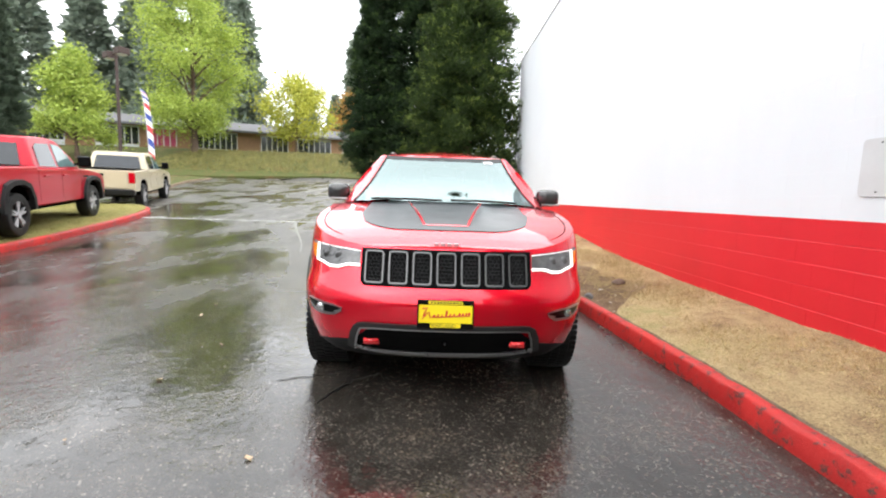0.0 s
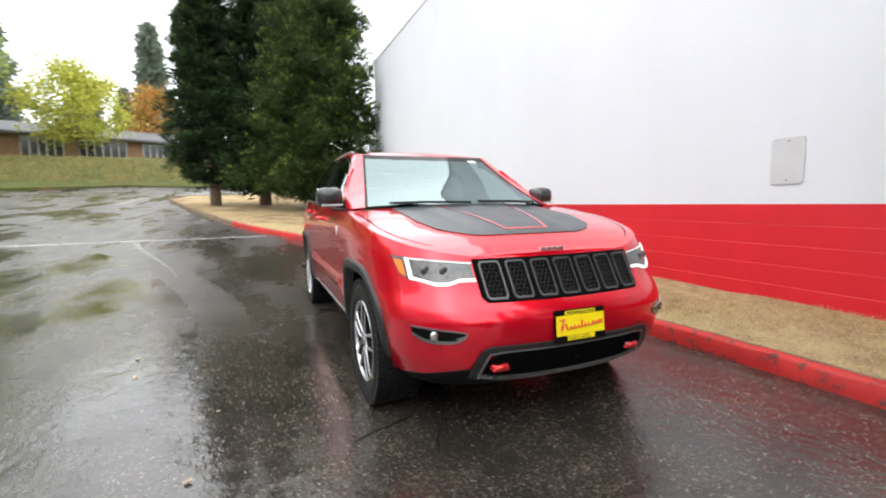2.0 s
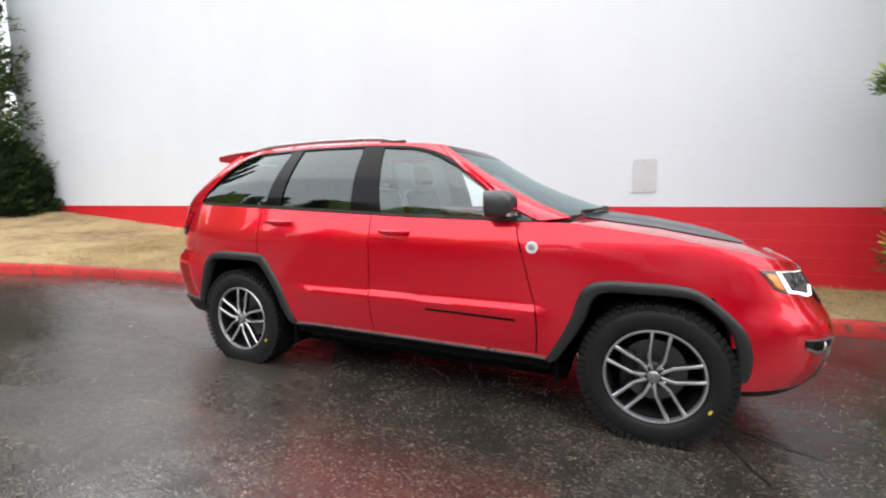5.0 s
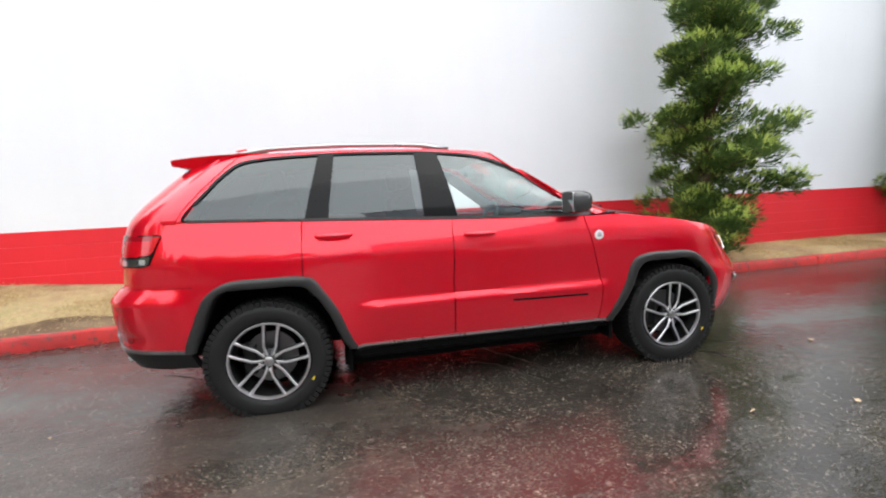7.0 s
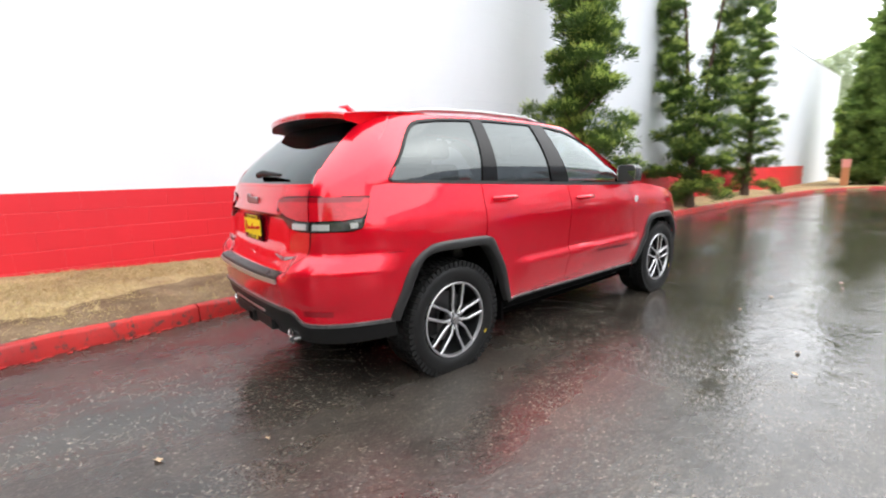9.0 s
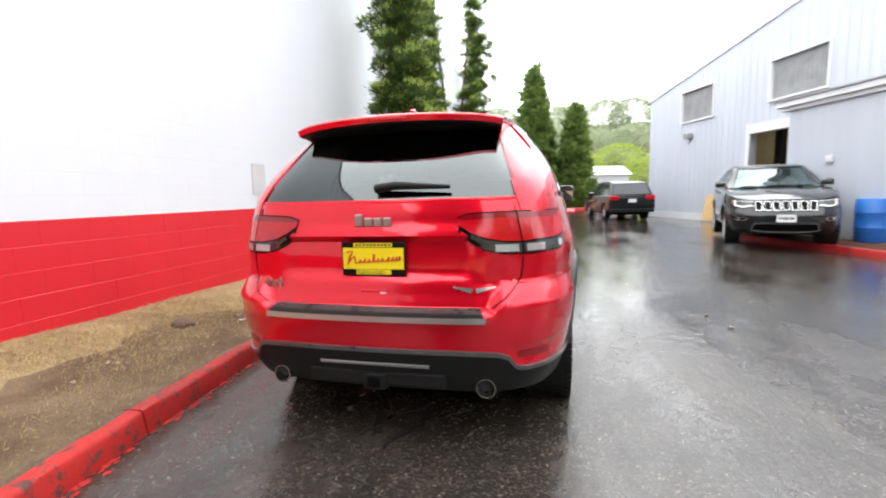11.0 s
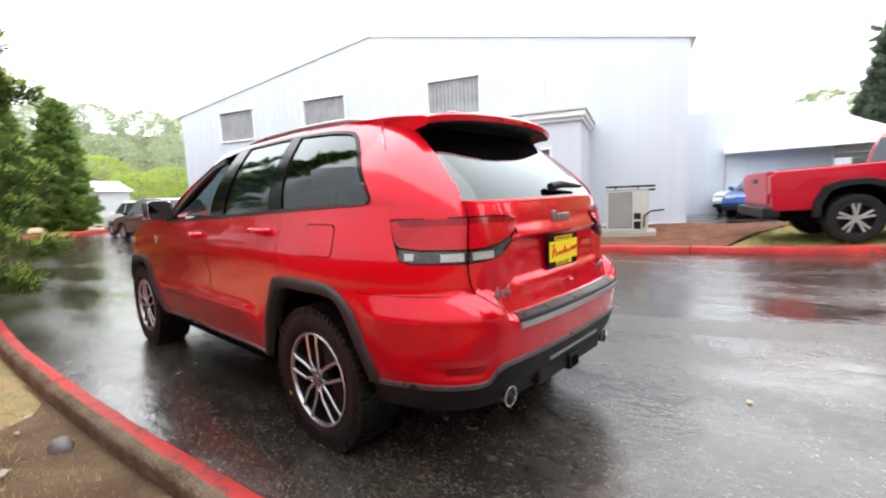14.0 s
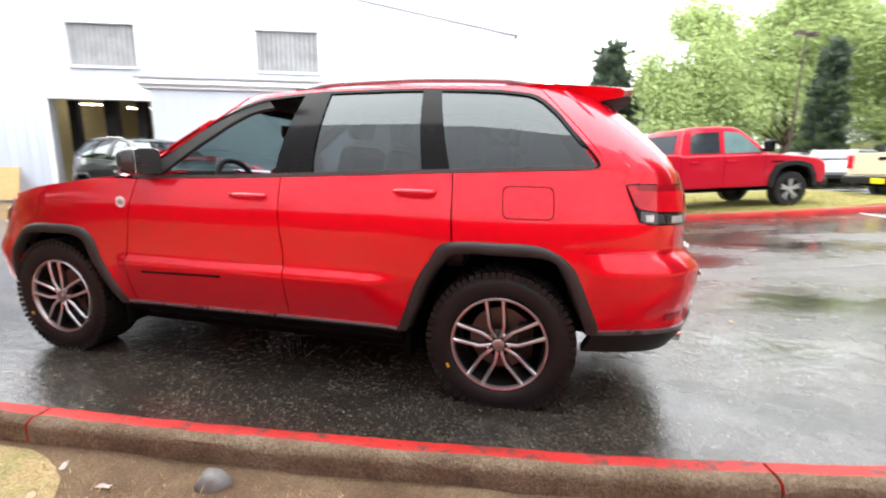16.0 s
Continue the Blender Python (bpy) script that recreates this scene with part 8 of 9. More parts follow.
part("casing", boxes((-0.45, 0.45, -0.42, 0.42, 0.06, 1.0), bevel=0.03), BEIGE, ac)
for k in range(22):
    part("louvre", boxes((-0.38, 0.10, -0.428, -0.416, 0.16 + 0.036 * k, 0.186 + 0.036 * k)), GRILLE_GREY, ac)
part("louvre_backing", boxes((-0.39, 0.11, -0.4215, -0.415, 0.14, 0.96)), CABIN, ac)
for k in range(15):
    part("louvre", boxes((0.446, 0.458, -0.34, 0.34, 0.16 + 0.055 * k, 0.20 + 0.055 * k)), GRILLE_GREY, ac)
part("service_opening", boxes((0.15, 0.30, -0.428, -0.416, 0.34, 0.48)), PLASTIC, ac)
part("service_opening", boxes((0.15, 0.30, -0.428, -0.416, 0.12, 0.29)), PLASTIC, ac)
bm = bmesh.new()
tube(bm, [(0.36, -0.43, 0.16), (0.36, -0.47, 0.20), (0.37, -0.47, 0.42), (0.50, -0.42, 0.52), (0.78, -0.2, 0.54)], 0.018, 8)
part("refrigerant_pipe", bm, PLASTIC, ac, smooth=60)
part("top_grille", boxes((-0.46, 0.46, -0.43, 0.43, 1.0, 1.03), bevel=0.012), GRILLE_GREY, ac)
bm = bmesh.new()
for k in range(4):
    tube(bm, [(-0.8, 0.62 + 0.12 * k, -0.1), (-0.8, 0.62 + 0.12 * k, 0.3 + 0.06 * k), (-0.8, 1.0 + 0.08 * k, 0.34 + 0.06 * k), (-0.8, 1.0 + 0.08 * k, -0.1)], 0.025, 8)
rack = thing("pipe_rack", "dark steel pipe rack standing behind the air conditioner", "rack", pose(-8.75, -0.35, ground_z(-8.75, -0.35) + 0.24, 0, 0, 108))
for zz in (0.98, 1.07):
    part("rail", boxes((-0.52, 0.62, 0.50, 0.54, zz, zz + 0.05), bevel=0.008), PLASTIC, rack)
for xx in (-0.28, 0.22):
    part("leg", boxes((xx - 0.02, xx + 0.02, 0.54, 0.58, -0.12, 1.12)), PLASTIC, rack)
tagged(part("gas_pipes", bm, SATIN), "grey bent service pipes beside the wall", "pipes").matrix_basis = pose(-9.05, 0.38, 0.30, 0, 0, 108)

bl = thing("blue_drum", "blue plastic drum standing by the annex wall", "drum", pose(-7.15, -6.35, ground_z(-7.1, -6.4) + 0.11))
bm = bmesh.new()
lathe(bm, [(0, 0.001), (0, 0.26), (0.03, 0.285), (0.28, 0.29), (0.30, 0.30), (0.32, 0.29), (0.58, 0.29), (0.60, 0.30), (0.62, 0.29), (0.85, 0.285), (0.88, 0.26), (0.88, 0.001)], 32, "z")
bmesh.ops.recalc_face_normals(bm, faces=bm.faces[:])
part("drum_body", bm, plain("blue_plastic", (0.02, 0.14, 0.48), 0.4), bl, smooth=40)
ply = part("plywood_sheet", boxes((-0.42, 0.42, -0.01, 0.01, 0, 1.0)), plain("raw_plywood", (0.55, 0.36, 0.16), 0.7, vary=0.2))
tagged(ply, "raw plywood sheet leaning against the hall", "board").matrix_basis = hall_pose(-7.02, -14.6) @ pose(0, 0.28, 0.05, 12, 0, 0)
ps = thing("marker_post", "short orange-brown post with a small sign", "post", pose(1.15, -28.1, 0.08))
part("post", boxes((-0.16, 0.16, -0.05, 0.05, 0, 1.15), bevel=0.01), plain("orange_brown_paint", (0.42, 0.17, 0.07), 0.6), ps)
part("sign_panel", boxes((-0.18, 0.18, 0.05, 0.065, 0.98, 1.4)), plain("faded_red_sign", (0.6, 0.25, 0.2), 0.5), ps)

# grey plate on the block wall
bm = bmesh.new()
box(bm, WX - 0.012, WX - 0.003, -1.555, -1.26, 1.365, 1.81)
vert_e = [e for e in bm.edges if abs((e.verts[0].co - e.verts[1].co).x) > 0.005]
bmesh.ops.bevel(bm, geom=vert_e, offset=0.035, segments=4, profile=0.5, affect="EDGES")
plate_ob = part("blank_wall_sign", bm, plain("grey_painted_sign", (0.56, 0.56, 0.57), 0.5, vary=0.06))
tagged(plate_ob, "blank grey rounded sign plate on the white wall", "sign")
for zz in (1.40, 1.775):
    bm = bmesh.new()
    lathe(bm, [(-0.016, 0.001), (-0.016, 0.006), (-0.012, 0.007)], 10)
    bmesh.ops.translate(bm, verts=bm.verts[:], vec=(WX, -1.41, zz))
    part("screw", bm, POCKET, plate_ob)

# ---- parked vehicles ----
def slab(profile, width, bevel, inset_top=0.0, z_split=None):
    """A closed side profile (y, z) given a width, with rounded edges and sides that lean in above z_split."""
    bm = bmesh.new()
    a = [bm.verts.new((-width / 2, y, z)) for y, z in profile]
    b = [bm.verts.new((width / 2, y, z)) for y, z in profile]
    bm.faces.new(a)
    bm.faces.new(b[::-1])
    n = len(profile)
    for i in range(n):
        bm.faces.new((a[i], b[i], b[(i + 1) % n], a[(i + 1) % n]))
    if z_split is not None:
        top = max(p[1] for p in profile)
        for v in bm.verts:
            if v.co.z > z_split:
                v.co.x *= 1 - inset_top * (v.co.z - z_split) / (top - z_split)
    bmesh.ops.recalc_face_normals(bm, faces=bm.faces[:])
    if bevel:
        es = [e for e in bm.edges if not (abs(e.verts[0].co.x - e.verts[1].co.x) > 0.2)]
        bmesh.ops.bevel(bm, geom=es, offset=bevel, segments=3, profile=0.6, affect="EDGES", clamp_overlap=True)
    return bm


def arch_pts(yc, r, z0, n=9):
    """Points over a wheel opening, from the front foot to the rear one."""
    return [(yc - r * math.cos(math.pi * k / (n - 1)), z0 + (r * 1.02) * math.sin(math.pi * k / (n - 1))) for k in range(n)]


def simple_wheel(parent, x, y, r, w=0.24):
    top = new("wheel")
    top.parent = parent
    s = math.copysign(1, x)
    top.matrix_basis = Matrix.Translation((x, y, r)) @ Matrix.Diagonal((s, 1, 1, 1))
    bm = bmesh.new()
    lathe(bm, [(-w, r * 0.6), (-w, r * 0.9), (-w + 0.04, r * 0.985), (-0.045, r * 0.985), (-0.01, r * 0.93), (0.0, r * 0.8), (-0.015, r * 0.62)], 36)
    bmesh.ops.recalc_face_normals(bm, faces=bm.faces[:])
    part("tyre", bm, RUBBER, top, smooth=35)
    bm = bmesh.new()
    lathe(bm, [(-0.012, r * 0.63), (-0.008, r * 0.60), (-0.06, r * 0.56), (-0.15, r * 0.55), (-0.15, 0.001)], 36)
    bmesh.ops.recalc_face_normals(bm, faces=bm.faces[:])
    rim = part("rim", bm, POCKET, top, smooth=35)
    for k in range(5):
        for tw in (-1, 1):
            bm = bmesh.new()
            box(bm, -0.05, -0.014, -0.018 * r / 0.4, 0.018 * r / 0.4, 0.03, r * 0.60, 0.004)
            bmesh.ops.rotate(bm, verts=bm.verts[:], cent=(0, 0, 0), matrix=Matrix.Rotation(2 * math.pi * k / 5 + tw * 0.17, 3, "X"))
            part("spoke", bm, ALLOY, rim)
    bm = bmesh.new()
    lathe(bm, [(-0.05, 0.07), (-0.006, 0.06), (-0.004, 0.001)], 20)
    part("hub_cap", bm, ALLOY, rim)
    return top


def side_pane(name, pts, x, lean, zb, mat, car):
    """A flat side window from (y, z) corners, leaning in above zb; both flanks."""
    for s in (-1, 1):
        bm = bmesh.new()
        outer = [bm.verts.new((s * (x + 0.006 - lean * (z - zb)), y, z)) for y, z in pts]
        inner = [bm.verts.new((s * (x - 0.008 - lean * (z - zb)), y, z)) for y, z in pts]
        bm.faces.new(outer if s > 0 else outer[::-1])
        n = len(pts)
        for i in range(n):
            bm.faces.new((outer[i], inner[i], inner[(i + 1) % n], outer[(i + 1) % n]))
        bmesh.ops.recalc_face_normals(bm, faces=bm.faces[:])
        part(name, bm, mat, car)


DARK_PANE = plain("dark_vehicle_glass", (0.025, 0.03, 0.035), 0.08, coat=0.2, vary=0.2)
PALE_PANE = plain("pale_vehicle_glass", (0.12, 0.19, 0.19), 0.08, coat=0.3, vary=0.2)


def pickup(name, label, paint, m, flares, tail_panel=False):
    """Crew-cab pickup, nose towards +y, from the middle of its wheelbase at tyre level."""
    car = thing(name, label, "pickup", m)
    ax, r = 1.785, 0.42
    sill = 0.52
    prof = [(2.56, 0.55), (2.64, 0.74), (2.63, 0.94), (2.55, 1.06), (2.38, 1.13), (2.05, 1.175), (1.35, 1.25), (-0.93, 1.26), (-0.95, 1.31), (-2.90, 1.31), (-2.92, 0.62)]
    rear = [(-ax - 0.52, 0.60), (-ax - 0.50, 0.75), (-ax - 0.36, 0.94), (-ax, 1.0), (-ax + 0.36, 0.94), (-ax + 0.50, 0.75), (-ax + 0.52, sill)]
    front = [(ax - 0.52, sill), (ax - 0.50, 0.75), (ax - 0.36, 0.94), (ax, 1.0), (ax + 0.36, 0.94), (ax + 0.50, 0.75), (ax + 0.52, 0.58)]
    part("body", slab(prof + rear + front, 1.98, 0.06), paint, car, smooth=40)
    cab = [(1.28, 1.23), (0.92, 1.55), (0.58, 1.83), (0.42, 1.89), (0.10, 1.915), (-0.50, 1.91), (-0.76, 1.86), (-0.88, 1.62), (-0.97, 1.24)]
    part("cab", slab(cab, 1.88, 0.05, 0.20, 1.25), paint, car, smooth=40)
    lean = 0.94 * 0.20 / 0.70
    side_pane("side_window", [(1.04, 1.30), (0.64, 1.68), (0.50, 1.76), (0.17, 1.79), (0.14, 1.30)], 0.94, lean, 1.25, PALE_PANE, car)
    side_pane("side_window", [(0.03, 1.30), (0.05, 1.79), (-0.50, 1.78), (-0.64, 1.70), (-0.70, 1.32)], 0.94, lean, 1.25, DARK_PANE, car)
    part("windscreen", thick([(-0.82, 1.262, 1.28), (0.82, 1.262, 1.28), (0.70, 0.62, 1.83), (-0.70, 0.62, 1.83)], [(0, 1, 2, 3)], 0.012, lambda c: (0, 1, 1)), PALE_PANE, car)
    part("rear_window", thick([(-0.72, -0.975, 1.33), (0.72, -0.975, 1.33), (0.64, -0.835, 1.76), (-0.64, -0.835, 1.76)], [(0, 1, 2, 3)], 0.012, lambda c: (0, -1, 0.3)), DARK_PANE, car)
    part("bed_floor", boxes((-0.85, 0.85, -2.8, -1.0, 1.313, 1.32)), DARK, car)
    part("tailgate", boxes((-0.78, 0.78, -2.945, -2.915, 0.74, 1.31), bevel=0.012), paint, car)
    part("tailgate_handle", boxes((-0.14, 0.14, -2.96, -2.94, 1.12, 1.20), bevel=0.01), GLOSS_BLACK, car)
    part("rear_bumper", boxes((-0.98, 0.98, -3.06, -2.80, 0.50, 0.70), bevel=0.04), PLASTIC, car)
    part("front_bumper", boxes((-0.97, 0.97, 2.44, 2.74, 0.42, 0.68), bevel=0.07), PLASTIC, car)
    part("grille", boxes((-0.62, 0.62, 2.60, 2.67, 0.74, 1.02), bevel=0.02), GLOSS_BLACK, car)
    if tail_panel:
        part("licence_plate", boxes((-0.16, 0.16, -3.075, -3.06, 0.53, 0.66)), YELLOW, car)
    for s in (-1, 1):
        part("tail_light", boxes((s * 0.90 - 0.09, s * 0.90 + 0.09, -2.94, -2.84, 0.90, 1.25), bevel=0.02), RED_LENS, car)
        part("headlight", boxes((s * 0.80 - 0.16, s * 0.80 + 0.16, 2.50, 2.655, 0.82, 1.0), bevel=0.03), REFLECTOR, car)
        bm = bmesh.new()
        box(bm, s * 1.10 - 0.13, s * 1.10 + 0.13, 1.0, 1.12, 1.30, 1.56, 0.035)
        box(bm, min(s * 0.9, s * 1.0), max(s * 0.9, s * 1.0), 1.02, 1.1, 1.33, 1.39)
        part("door_mirror", bm, GLOSS_BLACK, car)
        for yh in (0.25, -0.62):
            part("door_handle", boxes((s * 1.0 - 0.02, s * 1.0 + 0.02, yh - 0.11, yh + 0.11, 1.10, 1.14), bevel=0.01), paint, car)
        for yg in (0.10, 1.10, -0.93):
            part("door_gap", boxes((s * 0.9905 - 0.001, s * 0.9905 + 0.001, yg - 0.005, yg + 0.005, 0.60, 1.25)), DARK, car)
        part("badge_bar", boxes((s * 0.991 - 0.003, s * 0.991 + 0.003, 1.25, 1.55, 1.05, 1.09)), GLOSS_BLACK, car)
        for yc in (-ax, ax):
            if flares:
                bm = bmesh.new()
                o = [(-0.60, 0.50), (-0.58, 0.74), (-0.43, 1.0), (-0.2, 1.075), (0.0, 1.085), (0.2, 1.075), (0.43, 1.0), (0.58, 0.74), (0.60, 0.50)]
                inr = [(d * 0.80, 0.44 + (z - 0.44) * 0.84) for d, z in o]
                rows_ = [[(s * 0.985, yc + d, z) for d, z in o], [(s * 1.045, yc + d * 0.97, z - 0.015) for d, z in o], [(s * 1.05, yc + d, z) for d, z in inr], [(s * 0.90, yc + d, z) for d, z in inr]]
                vv = [v for q in rows_ for v in q]
                ff = [(j * 9 + i, j * 9 + i + 1, (j + 1) * 9 + i + 1, (j + 1) * 9 + i) for j in range(3) for i in range(8)]
                part("wheel_arch_flare", thick(vv, ff, 0, lambda c: (c.x, 0, 0.2)), PLASTIC, car, smooth=40)
            bm = bmesh.new()
            line = [(0.50 * -math.cos(math.pi * k / 10), 0.48 + 0.52 * math.sin(math.pi * k / 10)) for k in range(11)]
            a = [bm.verts.new((s * 0.97, yc + d, z)) for d, z in line]
            b = [bm.verts.new((s * 0.55, yc + d, z)) for d, z in line]
            for i in range(10):
                bm.faces.new((a[i], a[i + 1], b[i + 1], b[i]))
            bm.faces.new(b)
            part("wheel_well", bm, DARK, car)
            simple_wheel(car, s * 1.0, yc, r, 0.27)
    part("underbody", boxes((-0.8, 0.8, -2.7, 2.6, 0.42, 0.62)), DARK, car)
    return car


def far_car(name, label, paint, m, wagon=True):
    """A family car of the far rows, nose towards -y, from the middle of its wheelbase at tyre level."""
    car = thing(name, label, "car", m)
    ax, r = 1.42, 0.35
    H = 1.70 if wagon else 1.45
    rear_a = [(ax + 0.42, 0.42), (ax + 0.34, 0.66), (ax, 0.76), (ax - 0.34, 0.66), (ax - 0.42, 0.32)]
    front_a = [(-ax + 0.42, 0.32), (-ax + 0.34, 0.66), (-ax, 0.76), (-ax - 0.34, 0.66), (-ax - 0.42, 0.40)]
    prof = [(-2.25, 0.42), (-2.33, 0.60), (-2.26, 0.82), (-2.05, 0.92), (-1.05, 1.06), (2.2 if wagon else 1.6, 1.10), (2.36, 0.98), (2.38, 0.60), (2.30, 0.42)]
    part("body", slab(prof + rear_a + front_a, 1.84, 0.05), paint, car, smooth=40)
    cab = [(-1.15, 1.04), (-0.35, H - 0.08), (0.0, H), (1.5, H - 0.02), (2.0, H - 0.1), (2.3, 1.06)] if wagon else [(-1.1, 1.03), (-0.35, H - 0.05), (0.1, H), (0.8, H - 0.03), (1.65, 1.08)]
    part("cab", slab(cab, 1.74, 0.05, 0.22, 1.05), paint, car, smooth=40)
    lean = 0.87 * 0.22 / (H - 1.05)
    e = 1.72 if wagon else 0.95
    side_pane("side_window", [(-0.82, 1.09), (-0.32, H - 0.17), (-0.05, H - 0.10), (0.30, H - 0.10), (0.32, 1.09)], 0.87, lean, 1.05, DARK_PANE, car)
    side_pane("side_window", [(0.40, 1.09), (0.38, H - 0.10), (e, H - 0.13), (e + 0.25, 1.12)], 0.87, lean, 1.05, DARK_PANE, car)
    part("windscreen", thick([(-0.76, -1.13, 1.09), (0.76, -1.13, 1.09), (0.63, -0.40, H - 0.10), (-0.63, -0.40, H - 0.10)], [(0, 1, 2, 3)], 0.012, lambda c: (0, -1, 1)), DARK_PANE, car)
    if wagon:
        part("rear_window", thick([(-0.72, 2.305, 1.12), (0.72, 2.305, 1.12), (0.62, 2.03, H - 0.12), (-0.62, 2.03, H - 0.12)], [(0, 1, 2, 3)], 0.012, lambda c: (0, 1, 1)), DARK_PANE, car)
    part("rear_plate", boxes((-0.16, 0.16, 2.385, 2.395, 0.78, 0.92)), BADGE_WHITE, car)
    part("rear_lower_bumper", boxes((-0.88, 0.88, 2.2, 2.42, 0.36, 0.52), bevel=0.03), PLASTIC, car)
    part("front_lower_bumper", boxes((-0.88, 0.88, -2.36, -2.2, 0.32, 0.48), bevel=0.03), PLASTIC, car)
    for s in (-1, 1):
        part("tail_light", boxes((s * 0.72 - 0.19, s * 0.72 + 0.19, 2.26, 2.40, 0.90, 1.06), bevel=0.02), RED_LENS, car)
        part("headlight", boxes((s * 0.68 - 0.18, s * 0.68 + 0.18, -2.28, -2.10, 0.70, 0.85), bevel=0.03), REFLECTOR, car)
        part("door_mirror", boxes((s * 1.0 - 0.10, s * 1.0 + 0.10, -0.72, -0.62, 1.06, 1.20), bevel=0.03), paint, car)
        for yc in (-ax, ax):
            simple_wheel(car, s * 0.91, yc, r)
    part("underbody", boxes((-0.75, 0.75, -2.1, 2.1, 0.26, 0.5)), DARK, car)
    return car


def on_ground(x, y, rz, lift=0.0, tilt=True):
    """A pose on the sloping lot."""
    t = radians(rz)
    fx, fy = -math.sin(t), math.cos(t)
    rise = math.degrees(math.atan2(ground_z(x + fx * 1.7, y + fy * 1.7) - ground_z(x - fx * 1.7, y - fy * 1.7), 3.4)) if tilt else 0
    return Matrix.Translation((x, y, ground_z(x, y) + lift)) @ pose(0, 0, 0, 0, 0, rz) @ pose(0, 0, 0, rise, 0, 0)


pickup("pickup_truck", "bright red crew-cab pickup with black wheel-arch flares on grass", TRUCK_RED, on_ground(-9.36, 5.03, 19.2, 0.165), True)
pickup("pickup_truck", "cream-tan crew-cab pickup parked beyond the red one", TAN, on_ground(-12.0, 12.7, 20, -0.04), False, True)
build_suv("parked_utility_vehicle", "black chrome-trimmed utility vehicle parked before the open bay", BLACK_CAR, False, on_ground(-5.75, -7.60, 165.6, 0.07), "white")
far_car("parked_estate", "dark blue-black estate car seen from behind", BLACK_CAR, on_ground(-3.85, -17.8, 8))
far_car("parked_estate", "white estate car seen from behind", WHITE_CAR, on_ground(-4.3, -22.2, 6))
far_car("parked_minivan", "white minivan in the far row", WHITE_CAR, on_ground(-22.6, 0.4, 84))
far_car("parked_saloon", "blue saloon in the far row", BLUE_CAR, on_ground(-19.6, 1.2, 86), False)
far_car("parked_saloon", "silver saloon beyond the grass island", SILVER_CAR, on_ground(-17.2, 4.6, 84), False)
far_car("parked_saloon", "pale silver saloon behind the red pickup", SILVER_CAR, on_ground(-19.5, 13.0, 70), False)
far_car("parked_saloon", "dark saloon behind the red pickup", BLACK_CAR, on_ground(-23.0, 13.5, 70), False)
for k in range(5):
    far_car("parked_saloon", "car in the distant hillside row", (WHITE_CAR, SILVER_CAR, BLACK_CAR, WHITE_CAR, BLUE_CAR)[k], on_ground(-36.5 - 1.2 * k, 21.0 + 2.9 * k, 75), k % 2 == 0)

# ---- low school on the bank ----
SCH_ROOF = plain("grey_school_roof", (0.13, 0.13, 0.135), 0.9, vary=0.2, scale=1.5, fine=12, spec=0.15)
BRICK = plain("tan_brick", (0.33, 0.19, 0.11), 0.85, vary=0.25, scale=3, fine=20)
sx0, sy0, sx1, sy1 = -52.0, 42.2, -4.0, 59.8
sl = math.hypot(sx1 - sx0, sy1 - sy0)
ux, uy = (sx1 - sx0) / sl, (sy1 - sy0) / sl
school = thing("school_building", "long low school with grey roof and white-framed windows", "building", Matrix(((ux, -uy, 0, sx0), (uy, ux, 0, sy0), (0, 0, 1, 5.75), (0, 0, 0, 1))))
part("wall", boxes((0, sl, 0.0, 9, -1.2, 2.75)), BRICK, school)
bm = bmesh.new()
v = [bm.verts.new(c) for c in ((-1, -1.3, 2.62), (sl + 1, -1.3, 2.62), (sl + 1, 4.5, 4.3), (-1, 4.5, 4.3), (-1, 10.3, 2.7), (sl + 1, 10.3, 2.7), (-1, -1.3, 2.86), (sl + 1, -1.3, 2.86), (sl + 1, 4.5, 4.5), (-1, 4.5, 4.5), (-1, 10.3, 2.9), (sl + 1, 10.3, 2.9))]
for q in ((0, 1, 7, 6), (6, 7, 8, 9), (9, 8, 11, 10), (0, 3, 2, 1), (3, 4, 5, 2), (0, 6, 9, 3), (1, 2, 8, 7), (3, 9, 10, 4), (2, 5, 11, 8), (4, 10, 11, 5)):
    bm.faces.new([v[i] for i in q])
bmesh.ops.recalc_face_normals(bm, faces=bm.faces[:])
part("roof", bm, SCH_ROOF, school)
PINK = plain("pink_blind", (0.5, 0.06, 0.14), 0.7)
k = 0
s = 1.5
while s < sl - 5:
    wdt = (5.0, 3.2, 4.2, 2.6)[k % 4]
    w = part("window", boxes((s, s + wdt, -0.06, 0.02, 0.55, 2.45)), DARK_PANE if k % 5 != 3 else PINK, school)
    n = int(wdt / 0.62)
    for i in range(n + 1):
        part("mullion", boxes((s + wdt * i / n - 0.05, s + wdt * i / n + 0.05, -0.12, -0.061, 0.5, 2.5)), TRIM_WHITE, w)
    part("window_head", boxes((s - 0.05, s + wdt + 0.05, -0.14, -0.062, 2.45, 2.62)), TRIM_WHITE, w)
    part("window_panel", boxes((s, s + wdt, -0.10, -0.061, -0.2, 0.5)), TRIM_WHITE if k % 3 else BRICK, w)
    s += wdt + (1.6, 2.8, 1.2)[k % 3]
    k += 1

